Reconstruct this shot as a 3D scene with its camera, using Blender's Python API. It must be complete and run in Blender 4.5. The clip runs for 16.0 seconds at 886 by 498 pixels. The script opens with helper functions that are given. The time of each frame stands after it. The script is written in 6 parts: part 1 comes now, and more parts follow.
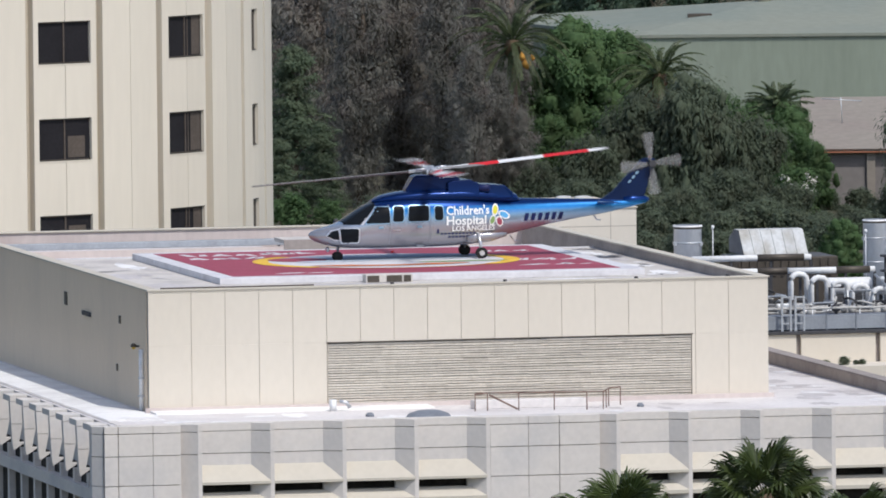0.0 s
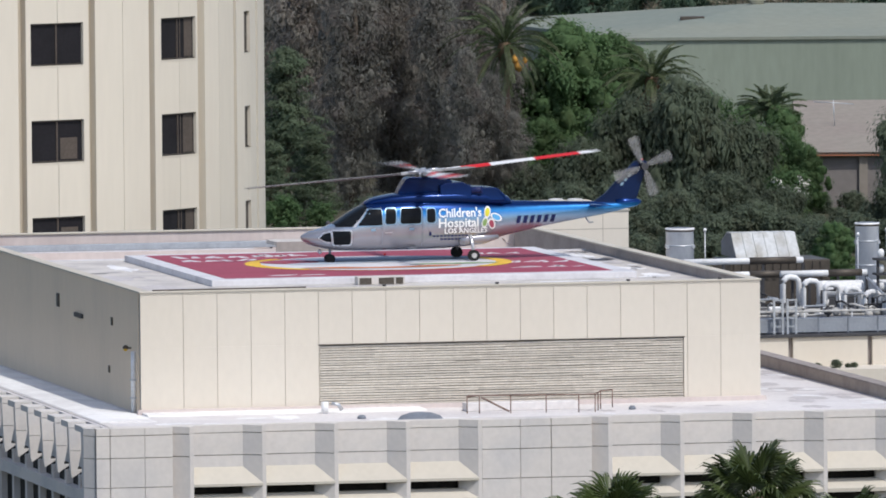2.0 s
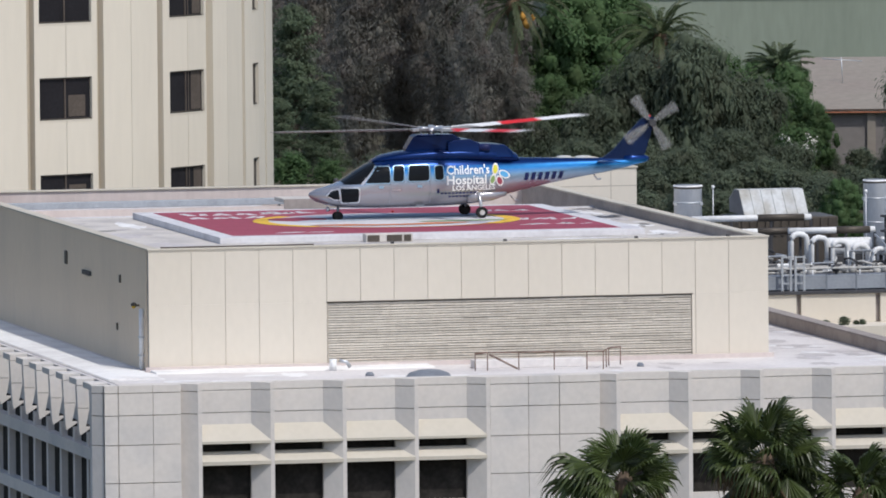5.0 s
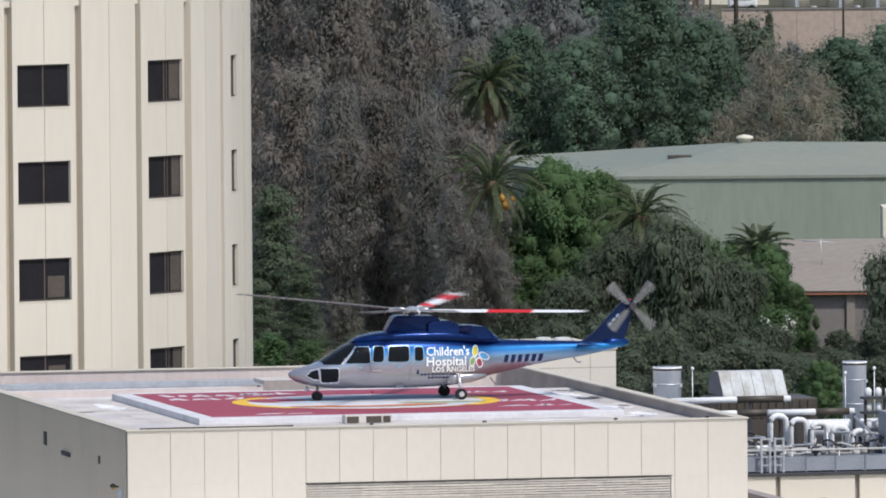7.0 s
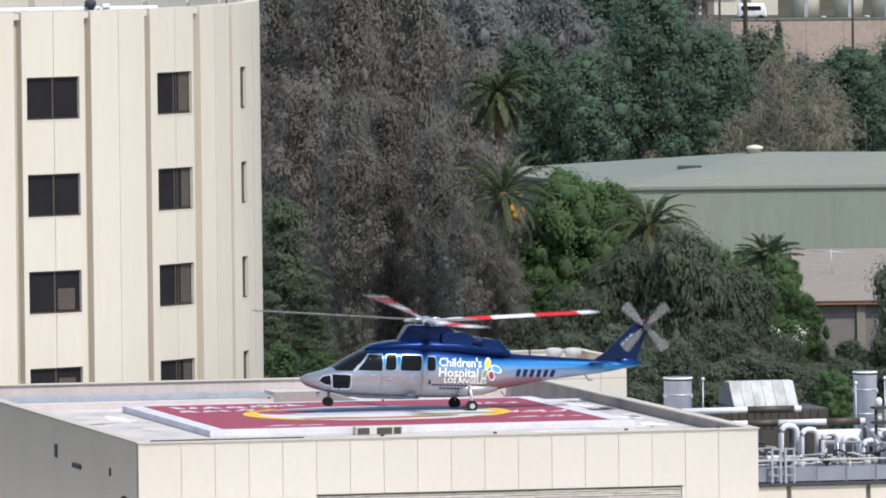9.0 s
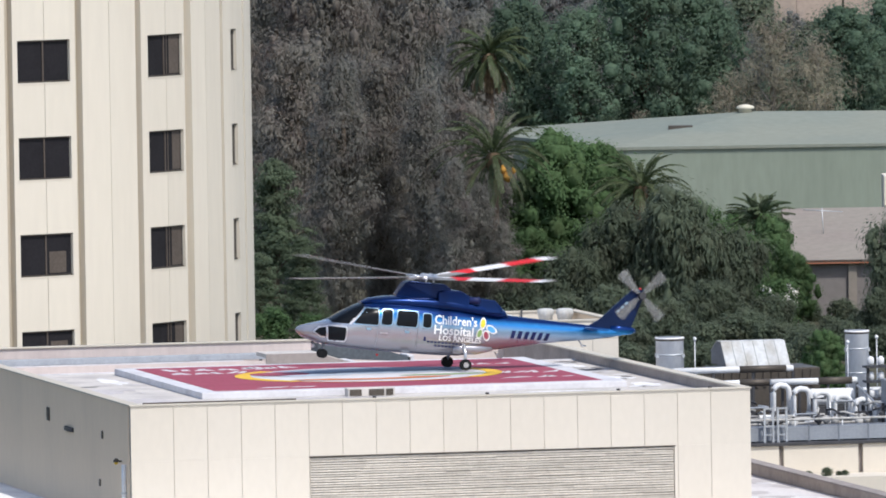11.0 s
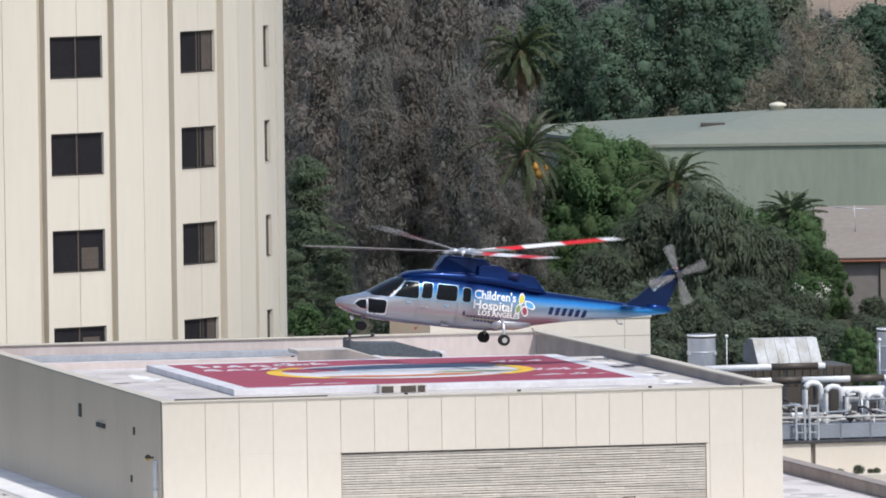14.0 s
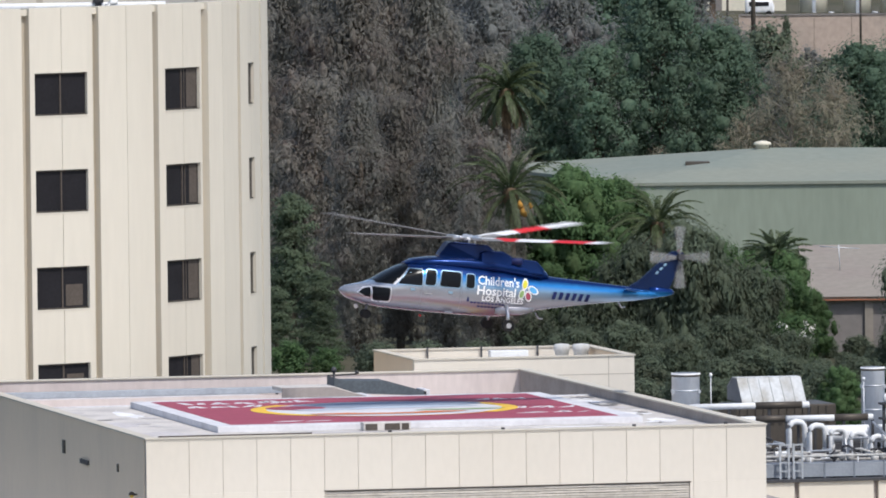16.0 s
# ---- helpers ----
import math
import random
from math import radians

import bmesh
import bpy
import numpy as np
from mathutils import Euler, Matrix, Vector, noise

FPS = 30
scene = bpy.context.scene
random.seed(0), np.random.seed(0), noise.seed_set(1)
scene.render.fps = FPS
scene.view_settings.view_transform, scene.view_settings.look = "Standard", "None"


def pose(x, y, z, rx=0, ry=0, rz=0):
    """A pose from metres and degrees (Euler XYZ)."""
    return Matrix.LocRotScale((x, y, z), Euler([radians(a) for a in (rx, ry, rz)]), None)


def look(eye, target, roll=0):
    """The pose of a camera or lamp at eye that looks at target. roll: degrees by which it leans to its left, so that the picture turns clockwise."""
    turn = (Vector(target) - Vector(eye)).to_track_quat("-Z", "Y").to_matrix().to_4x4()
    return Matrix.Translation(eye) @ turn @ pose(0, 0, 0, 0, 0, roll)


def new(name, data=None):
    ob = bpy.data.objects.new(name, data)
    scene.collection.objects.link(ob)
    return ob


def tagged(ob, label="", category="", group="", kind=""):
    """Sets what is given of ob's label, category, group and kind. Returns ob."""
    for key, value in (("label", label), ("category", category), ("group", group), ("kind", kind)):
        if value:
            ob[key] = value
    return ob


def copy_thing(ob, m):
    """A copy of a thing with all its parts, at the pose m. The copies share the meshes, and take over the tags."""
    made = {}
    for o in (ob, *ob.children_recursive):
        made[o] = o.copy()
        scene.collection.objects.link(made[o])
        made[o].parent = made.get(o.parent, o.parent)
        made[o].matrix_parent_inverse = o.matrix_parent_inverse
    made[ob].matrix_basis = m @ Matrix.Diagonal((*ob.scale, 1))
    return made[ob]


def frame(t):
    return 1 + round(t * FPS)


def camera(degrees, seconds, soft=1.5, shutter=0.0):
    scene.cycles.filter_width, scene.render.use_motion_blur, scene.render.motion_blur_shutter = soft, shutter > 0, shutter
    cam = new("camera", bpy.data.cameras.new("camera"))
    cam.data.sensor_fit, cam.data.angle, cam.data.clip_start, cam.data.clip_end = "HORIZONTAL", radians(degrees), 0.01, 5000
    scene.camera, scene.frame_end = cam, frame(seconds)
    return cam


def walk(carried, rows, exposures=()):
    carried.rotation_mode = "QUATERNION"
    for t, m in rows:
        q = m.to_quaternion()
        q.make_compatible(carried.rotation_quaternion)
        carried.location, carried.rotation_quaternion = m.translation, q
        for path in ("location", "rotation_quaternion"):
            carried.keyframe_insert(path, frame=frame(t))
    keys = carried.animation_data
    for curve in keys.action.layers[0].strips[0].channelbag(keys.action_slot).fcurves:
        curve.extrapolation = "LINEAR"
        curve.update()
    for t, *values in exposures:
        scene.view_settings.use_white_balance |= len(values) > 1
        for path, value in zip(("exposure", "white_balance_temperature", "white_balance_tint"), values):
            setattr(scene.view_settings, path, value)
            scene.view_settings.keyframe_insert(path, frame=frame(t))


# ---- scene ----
# The pad's middle is the origin in plan; x runs along the wing's front wall, y away from the camera, z = 0 is the street.
PAD = 20.0
EYE = (-92.375, -429.43, PAD + 25.635)
cam = camera(4.3056, 16.0, 1.8, 0.12)
AIM = [
    (0.0, 86.7141, 0.5931, -12.4512), (0.5, 86.7096, 0.5537, -12.4790), (1.0, 86.6826, 0.4831, -12.5194),
    (1.5, 86.6944, 0.4831, -12.4904), (2.0, 86.7255, 0.4886, -12.4833), (2.5, 86.7199, 0.4733, -12.4019),
    (3.0, 86.6861, 0.4908, -12.3582), (3.5, 86.6275, 0.5306, -12.3742), (3.7, 86.5412, 0.5335, -12.3827),
    (4.2, 86.45, 0.53, -12.405), (4.8, 86.48, 0.52, -12.435), (5.4, 86.63, 0.51, -12.465),
    (5.8, 86.7644, 0.5015, -12.4820), (6.0, 86.8458, 0.4929, -12.4952), (6.5, 87.1405, 0.4872, -12.5280),
    (7.0, 87.3988, 0.4540, -12.5426), (7.5, 87.5536, 0.4736, -12.5627), (8.0, 87.5498, 0.5499, -12.5117),
    (8.5, 87.5086, 0.5891, -12.4931), (9.7, 87.38, 0.76, -12.525), (11.0, 87.2636, 0.9254, -12.5574),
    (11.5, 87.2445, 0.8870, -12.5787), (12.0, 87.2384, 0.9362, -12.5447), (12.5, 87.1888, 0.8942, -12.4625),
    (13.0, 87.1586, 0.8942, -12.4211), (13.5, 87.1965, 0.8731, -12.3780), (14.0, 87.2510, 0.8167, -12.3960),
    (14.5, 87.3181, 0.7399, -12.4273), (15.0, 87.3593, 0.6627, -12.4681), (15.5, 87.3865, 0.6648, -12.4706),
    (16.0, 87.4337, 0.6418, -12.4636),
]
walk(cam, [(t, pose(*EYE, rx, ry, rz)) for t, rx, ry, rz in AIM], exposures=[(0.0, 0.07), (2.5, 0.05), (3.5, 0.0), (5.8, -0.04), (6.5, -0.02), (7.0, 0.13), (8.0, 0.36), (8.5, 0.39), (11.0, 0.32), (13.0, 0.25), (14.5, 0.20), (16.0, 0.24)])

# ---- light ----
SUN_TO = Vector((0.28, -0.64, 1.0)).normalized()
world = bpy.data.worlds.new("sky")
scene.world = world
world.use_nodes = True
wn = world.node_tree.nodes
sky = wn.new("ShaderNodeTexSky")
sky.sky_type, sky.sun_disc = "NISHITA", False
sky.dust_density, sky.air_density, sky.ozone_density = 1.6, 0.9, 1.0
sky.sun_elevation = math.asin(SUN_TO.z)
sky.sun_rotation = math.atan2(SUN_TO.x, SUN_TO.y)
world.node_tree.links.new(sky.outputs[0], wn["Background"].inputs[0])
wn["Background"].inputs[1].default_value = 0.15
sun_data = bpy.data.lights.new("sun", "SUN")
sun_data.energy, sun_data.angle, sun_data.color = 2.5, radians(0.53), (1.0, 0.975, 0.93)
sun = new("sun", sun_data)
sun.matrix_world = look(Vector((40, -60, 120)), Vector((40, -60, 120)) - SUN_TO)


# ---- materials ----
def material(name, colour, rough=0.8, metal=0.0, vary=0.12, scale=1.0, bump=0.0, spec=0.25, dirt=None, dirt_scale=0.25, random_obj=0.0, island=0.0, streak=1.0):
    """A surface with fine grain, broad stains and, if asked, a tint that differs from piece to piece."""
    m = bpy.data.materials.new(name)
    m.use_nodes = True
    n, l = m.node_tree.nodes, m.node_tree.links
    b = n["Principled BSDF"]
    b.inputs["Roughness"].default_value, b.inputs["Metallic"].default_value = rough, metal
    b.inputs["Specular IOR Level"].default_value = spec
    co = n.new("ShaderNodeTexCoord")
    mp = n.new("ShaderNodeMapping")
    mp.inputs["Scale"].default_value = (scale, scale, scale * streak)
    l.new(co.outputs["Object"], mp.inputs[0])
    fine = n.new("ShaderNodeTexNoise")
    fine.inputs["Scale"].default_value, fine.inputs["Detail"].default_value = 9.0, 6.0
    l.new(mp.outputs[0], fine.inputs[0])
    broad = n.new("ShaderNodeTexNoise")
    broad.inputs["Scale"].default_value, broad.inputs["Detail"].default_value = dirt_scale * 4, 4.0
    l.new(mp.outputs[0], broad.inputs[0])
    value = n.new("ShaderNodeMapRange")
    value.inputs["From Min"].default_value, value.inputs["From Max"].default_value = 0.3, 0.7
    value.inputs["To Min"].default_value, value.inputs["To Max"].default_value = 1 - vary, 1 + vary
    l.new(fine.outputs[0], value.inputs["Value"])
    mix = n.new("ShaderNodeMix")
    mix.data_type = "RGBA"
    mix.inputs[6].default_value = (*colour, 1)
    mix.inputs[7].default_value = (*(dirt or [c * 0.82 for c in colour]), 1)
    ramp = n.new("ShaderNodeMapRange")
    ramp.inputs["From Min"].default_value, ramp.inputs["From Max"].default_value = 0.45, 0.75
    l.new(broad.outputs[0], ramp.inputs["Value"])
    l.new(ramp.outputs[0], mix.inputs[0])
    hsv = n.new("ShaderNodeHueSaturation")
    l.new(mix.outputs[2], hsv.inputs["Color"])
    out = value.outputs[0]
    for amount, node, socket in ((random_obj, "ShaderNodeObjectInfo", "Random"), (island, "ShaderNodeNewGeometry", "Random Per Island")):
        if amount:
            info = n.new(node)
            r = n.new("ShaderNodeMapRange")
            r.inputs["To Min"].default_value, r.inputs["To Max"].default_value = 1 - amount, 1 + amount
            l.new(info.outputs[socket], r.inputs["Value"])
            mul = n.new("ShaderNodeMath")
            mul.operation = "MULTIPLY"
            l.new(out, mul.inputs[0]), l.new(r.outputs[0], mul.inputs[1])
            out = mul.outputs[0]
    l.new(out, hsv.inputs["Value"])
    l.new(hsv.outputs[0], b.inputs["Base Color"])
    if bump:
        bp = n.new("ShaderNodeBump")
        bp.inputs["Strength"].default_value, bp.inputs["Distance"].default_value = bump, 0.02
        l.new(fine.outputs[0], bp.inputs["Height"])
        l.new(bp.outputs[0], b.inputs["Normal"])
    return m


def leaf_material(name, colour, vary=0.04, back=0.6, rough=0.8, spec=0.05):
    """Leaves that let some light through."""
    m = material(name, colour, rough=rough, vary=0.12, scale=0.6, spec=spec, dirt=[colour[0] * 0.78, colour[1] * 0.66, colour[2] * 0.68], dirt_scale=0.16, random_obj=0.16, island=vary)
    n, l = m.node_tree.nodes, m.node_tree.links
    thin = n.new("ShaderNodeBsdfTranslucent")
    mix = n.new("ShaderNodeMixShader")
    mix.inputs[0].default_value = back
    source = n["Principled BSDF"].inputs["Base Color"].links[0].from_socket
    l.new(source, thin.inputs["Color"])
    l.new(n["Principled BSDF"].outputs[0], mix.inputs[1])
    l.new(thin.outputs[0], mix.inputs[2])
    l.new(mix.outputs[0], n["Material Output"].inputs["Surface"])
    return m


CREAM = material("cream_paint", (0.66, 0.605, 0.522), rough=0.85, vary=0.018, scale=0.5, bump=0.06, dirt=(0.655, 0.595, 0.505), dirt_scale=0.1, random_obj=0.014, streak=0.5)
# Cream made warmer: bounced light painted into the side walls against blue skylight.
CREAM_BOUNCE = material("cream_bounce_wall", (0.76, 0.62, 0.47), rough=0.85, vary=0.02, scale=0.5, bump=0.08, dirt=(0.70, 0.575, 0.44), dirt_scale=0.15, streak=0.35)
TOWER_PAINT = material("tower_paint", (0.665, 0.61, 0.51), rough=0.85, vary=0.02, scale=0.4, bump=0.05, dirt=(0.62, 0.565, 0.47), dirt_scale=0.1, random_obj=0.02, streak=0.15)
GREY_PAINT = material("pale_grey_concrete", (0.665, 0.62, 0.58), rough=0.85, vary=0.04, scale=0.6, bump=0.1, dirt=(0.55, 0.53, 0.52), dirt_scale=0.2, random_obj=0.025)
HOOD_PAINT = material("cream_hood", (0.55, 0.505, 0.43), rough=0.8, vary=0.03, scale=0.6, dirt=(0.52, 0.475, 0.40), random_obj=0.02)
JOINT = material("joint", (0.40, 0.36, 0.31), rough=0.95, vary=0.1)
ROOF_WHITE = material("roof_coating", (0.70, 0.665, 0.65), rough=0.8, vary=0.08, scale=0.5, bump=0.15, dirt=(0.58, 0.54, 0.535), dirt_scale=0.16)
FRESH_WHITE = material("fresh_white_coating", (0.84, 0.825, 0.81), rough=0.75, vary=0.06, scale=0.6, bump=0.2, dirt=(0.66, 0.635, 0.625), dirt_scale=0.22)
DECK = material("deck_coating", (0.60, 0.56, 0.52), rough=0.85, vary=0.08, scale=0.5, bump=0.15, dirt=(0.44, 0.41, 0.39), dirt_scale=0.3)
PINKISH = material("parapet_inside", (0.62, 0.54, 0.51), rough=0.85, vary=0.05, scale=0.6, dirt=(0.53, 0.45, 0.43), dirt_scale=0.3, streak=0.3)
TAN_PARAPET = material("tan_parapet", (0.44, 0.385, 0.34), rough=0.9, vary=0.07, scale=0.6, dirt=(0.34, 0.29, 0.26), dirt_scale=0.3)
BROWN_WALL = material("weathered_parapet", (0.34, 0.30, 0.28), rough=0.9, vary=0.08, scale=0.6, dirt=(0.26, 0.23, 0.21), dirt_scale=0.3)
PAD_RED = material("pad_red", (0.335, 0.068, 0.105), rough=0.7, vary=0.12, scale=0.7, dirt=(0.29, 0.058, 0.085), dirt_scale=0.2)
PAD_WHITE = material("pad_white", (0.66, 0.65, 0.67), rough=0.7, vary=0.06, scale=0.7, dirt=(0.53, 0.51, 0.53), dirt_scale=0.3)
PAD_YELLOW = material("pad_yellow", (0.80, 0.50, 0.06), rough=0.7, vary=0.06, scale=0.7)
PAD_BLUE = material("pad_blue", (0.24, 0.28, 0.36), rough=0.7, vary=0.08, scale=0.7, dirt=(0.32, 0.35, 0.40))
PAD_GREEN = material("pad_green", (0.25, 0.38, 0.14), rough=0.7, vary=0.08, scale=0.7)
PAD_ORANGE = material("pad_orange", (0.62, 0.20, 0.07), rough=0.7, vary=0.08, scale=0.7)
LOUVRE = material("louvre_metal", (0.58, 0.535, 0.47), rough=0.7, vary=0.09, scale=1.6, random_obj=0.12, dirt=(0.50, 0.455, 0.395), dirt_scale=0.5)
STEEL = material("galvanised_steel", (0.55, 0.57, 0.60), rough=0.45, metal=0.55, vary=0.12, scale=1.5, dirt=(0.42, 0.43, 0.45))
WHITE_PIPE = material("white_insulated_pipe", (0.78, 0.785, 0.79), rough=0.5, vary=0.06, scale=1.5, dirt=(0.66, 0.65, 0.63))
DARK_METAL = material("dark_metal", (0.06, 0.06, 0.065), rough=0.6, vary=0.2, scale=1.5)
GREY_METAL = material("grey_metal", (0.20, 0.22, 0.25), rough=0.6, vary=0.1, scale=1.0, dirt=(0.15, 0.16, 0.19))
RAMP_METAL = material("slate_ramp", (0.10, 0.115, 0.13), rough=0.7, vary=0.15, scale=1.0)
RUST = material("rusty_rail", (0.19, 0.125, 0.10), rough=0.8, vary=0.25, scale=2.0, dirt=(0.28, 0.22, 0.19))
GLASS = material("dark_window_glass", (0.022, 0.021, 0.024), rough=0.22, vary=0.1, spec=0.12)
# Near-black colour that paints the shade behind the hoods and the side fins.
RECESS_SHADE = material("window_recess_shade", (0.02, 0.018, 0.016), rough=0.9, vary=0.3, scale=0.7, dirt=(0.045, 0.04, 0.035), dirt_scale=0.4)
BRONZE = material("bronze_frame", (0.10, 0.085, 0.07), rough=0.5, metal=0.3, vary=0.1)
BLIND = material("window_blind", (0.10, 0.082, 0.068), rough=0.9, vary=0.15)


# ---- mesh helpers ----
def mesh_object(name, bm, mat):
    me = bpy.data.meshes.new(name)
    bm.to_mesh(me)
    bm.free()
    for m in (mat if isinstance(mat, (list, tuple)) else [mat]):
        me.materials.append(m)
    return new(name, me)


def part(name, bm, mat, parent, label=""):
    ob = mesh_object(name, bm, mat)
    ob.parent = parent
    return tagged(ob, label)


def thing(name, place=(0, 0, 0), turn=0.0, label="", category="", group="", kind=""):
    ob = new(name)
    ob.empty_display_size = 0.3
    ob.matrix_basis = pose(*place, 0, 0, turn)
    return tagged(ob, label, category, group, kind)


def box(bm, x0, x1, y0, y1, z0, z1, mi=0):
    v = [bm.verts.new(p) for p in ((x0, y0, z0), (x1, y0, z0), (x1, y1, z0), (x0, y1, z0), (x0, y0, z1), (x1, y0, z1), (x1, y1, z1), (x0, y1, z1))]
    for f in ((3, 2, 1, 0), (4, 5, 6, 7), (0, 1, 5, 4), (1, 2, 6, 5), (2, 3, 7, 6), (3, 0, 4, 7)):
        bm.faces.new([v[i] for i in f]).material_index = mi
    return bm


def boxed(x0, x1, y0, y1, z0, z1, bevel=0.0):
    bm = box(bmesh.new(), x0, x1, y0, y1, z0, z1)
    if bevel:
        bmesh.ops.bevel(bm, geom=bm.edges[:], offset=bevel, segments=2, affect="EDGES", profile=0.6)
    return bm


def prism(bm, outline, axis, a, b):
    """A prism: outline of (p, q) drawn across the axis, from a to b along it."""
    put = {"x": lambda p, q, s: (s, p, q), "y": lambda p, q, s: (p, s, q), "z": lambda p, q, s: (p, q, s)}[axis]
    lo = [bm.verts.new(put(p, q, a)) for p, q in outline]
    hi = [bm.verts.new(put(p, q, b)) for p, q in outline]
    n = len(outline)
    for i in range(n):
        bm.faces.new((lo[i], lo[(i + 1) % n], hi[(i + 1) % n], hi[i]))
    bm.faces.new(lo[::-1])
    bm.faces.new(hi)
    bmesh.ops.recalc_face_normals(bm, faces=bm.faces[:])
    return bm


def tube(bm, points, radius, sides=8, taper=1.0):
    """A round bar along points."""
    rings = []
    pts = [Vector(p) for p in points]
    for i, p in enumerate(pts):
        d = (pts[min(i + 1, len(pts) - 1)] - pts[max(i - 1, 0)]).normalized()
        side = d.cross(Vector((0, 0, 1)) if abs(d.z) < 0.9 else Vector((1, 0, 0))).normalized()
        up = side.cross(d)
        r = radius * (1 + (taper - 1) * i / max(1, len(pts) - 1))
        rings.append([bm.verts.new(p + r * (math.cos(k * math.tau / sides) * side + math.sin(k * math.tau / sides) * up)) for k in range(sides)])
    for a, b in zip(rings, rings[1:]):
        for k in range(sides):
            bm.faces.new((a[k], a[(k + 1) % sides], b[(k + 1) % sides], b[k])).smooth = True
    bm.faces.new(rings[0][::-1])
    bm.faces.new(rings[-1])
    return bm


def lathe(bm, profile, sides=24, at=(0, 0, 0)):
    """A turned form about z: profile of (radius, z) from below up."""
    rings = [[bm.verts.new((at[0] + r * math.cos(k * math.tau / sides), at[1] + r * math.sin(k * math.tau / sides), at[2] + z)) for k in range(sides)] for r, z in profile]
    for a, b in zip(rings, rings[1:]):
        for k in range(sides):
            bm.faces.new((a[k], a[(k + 1) % sides], b[(k + 1) % sides], b[k])).smooth = True
    bm.faces.new(rings[0][::-1])
    bm.faces.new(rings[-1])
    return bm


def mesh_from(name, verts, faces, mat, smooth=False):
    me = bpy.data.meshes.new(name)
    me.from_pydata(verts, [], faces)
    me.materials.append(mat)
    if smooth:
        me.shade_smooth()
    return me


# ---- distance: a frame along the line of sight ----
AWAY = radians(12.56)
FX, FY, RX, RY = math.sin(AWAY), math.cos(AWAY), math.cos(AWAY), -math.sin(AWAY)


def far(u, d):
    """Plan position d metres from the eye and u metres to its right."""
    return EYE[0] + d * FX + u * RX, EYE[1] + d * FY + u * RY


def hill(u, d):
    """Height of the ground: level to the far street, then a slope with a terrace."""
    z = 0.0
    if d > 985:
        z = 0.034 * (d - 985)
    if d > 1254:
        z = min(13.6, 9.1 + (d - 1254) * 0.9) + max(0, d - 1320) * 0.05
    z += 0.5 * math.sin(u * 0.043 + 1.0) * min(1, max(0, (d - 985) / 60))
    return min(z, 130.0)


GROUND = material("dry_ground", (0.085, 0.078, 0.052), rough=0.95, vary=0.2, scale=0.1, bump=0.3, dirt=(0.045, 0.052, 0.026), dirt_scale=0.12)
DEPTHS = [-400, -100, 100, 300, 500, 700, 850, 950, 985, 1000, 1030, 1060, 1090, 1120, 1150, 1180, 1210, 1240, 1253, 1254, 1256, 1259, 1264, 1290, 1320, 1400, 1600, 2000, 2600, 3400, 4600]
SIDES = [-2500, -1200, -600, -300] + list(range(-200, 201, 20)) + [300, 600, 1200, 2500]
gv = [(*far(u, d), hill(u, d)) for d in DEPTHS for u in SIDES]
gf = [(j * len(SIDES) + i, j * len(SIDES) + i + 1, (j + 1) * len(SIDES) + i + 1, (j + 1) * len(SIDES) + i) for j in range(len(DEPTHS) - 1) for i in range(len(SIDES) - 1)]
tagged(new("ground", mesh_from("ground", gv, gf, GROUND)), "dry brown ground rising to a scrubby hillside", "ground", kind="structure")

# ---- the wing with the helipad on its roof ----
X0, X1, Y0, Y1 = -12.35, 10.47, -16.87, 21.98      # upper block
TOP, LOW, ROOF = PAD + 0.16, PAD - 4.23, PAD - 0.24
LX0, LX1, LY0, LY1 = -15.95, 15.2, -26.6, 40.0     # lower block
LTOP = PAD - 4.0

wing = thing("hospital_wing", (0, 0, 0), 0, "cream panelled hospital wing with a rooftop helipad block", "building")
JOINTS = [X0] + [X0 + 0.33 + 1.236 * i for i in range(1, 18)] + [X1]
LOU = (-5.81, 7.62, PAD - 4.1, PAD - 1.9)
part("wall", boxed(X0 + 0.03, LOU[0], Y0 + 0.03, Y0 + 0.4, LOW - 0.4, TOP - 0.06), JOINT, wing)
part("wall", boxed(LOU[1], X1 - 0.03, Y0 + 0.03, Y0 + 0.4, LOW - 0.4, TOP - 0.06), JOINT, wing)
part("wall", boxed(LOU[0], LOU[1], Y0 + 0.03, Y0 + 0.4, LOU[3], TOP - 0.06), JOINT, wing)
part("wall", boxed(LOU[0], LOU[1], Y0 + 0.03, Y0 + 0.4, LOW - 0.4, LOU[2]), JOINT, wing)
part("wall", boxed(X0, X0 + 0.35, Y0 + 0.4, Y1, LOW - 0.4, TOP - 0.06), CREAM_BOUNCE, wing, "cream side wall in shade")
part("wall", boxed(X1 - 0.35, X1, Y0 + 0.4, Y1, LOW - 0.4, TOP - 0.06), BROWN_WALL, wing, "weathered brown side wall")
part("wall", boxed(X0 + 0.35, X1 - 0.35, Y1 - 0.35, Y1, LOW - 0.4, TOP - 0.06), PINKISH, wing, "pinkish rear parapet wall")
part("deck", boxed(X0 + 0.35, X1 - 0.35, Y0 + 0.4, 9.3, ROOF - 0.3, ROOF), DECK, wing, "weathered pale grey roof deck")
part("deck", boxed(X0 + 0.35, X1 - 0.35, 9.3, Y1 - 0.35, ROOF - 1.6, ROOF - 1.3), DECK, wing)
part("deck_edge", boxed(X0 + 0.35, X1 - 0.35, 9.3, 9.5, ROOF - 1.3, ROOF + 0.05), PAD_WHITE, wing)
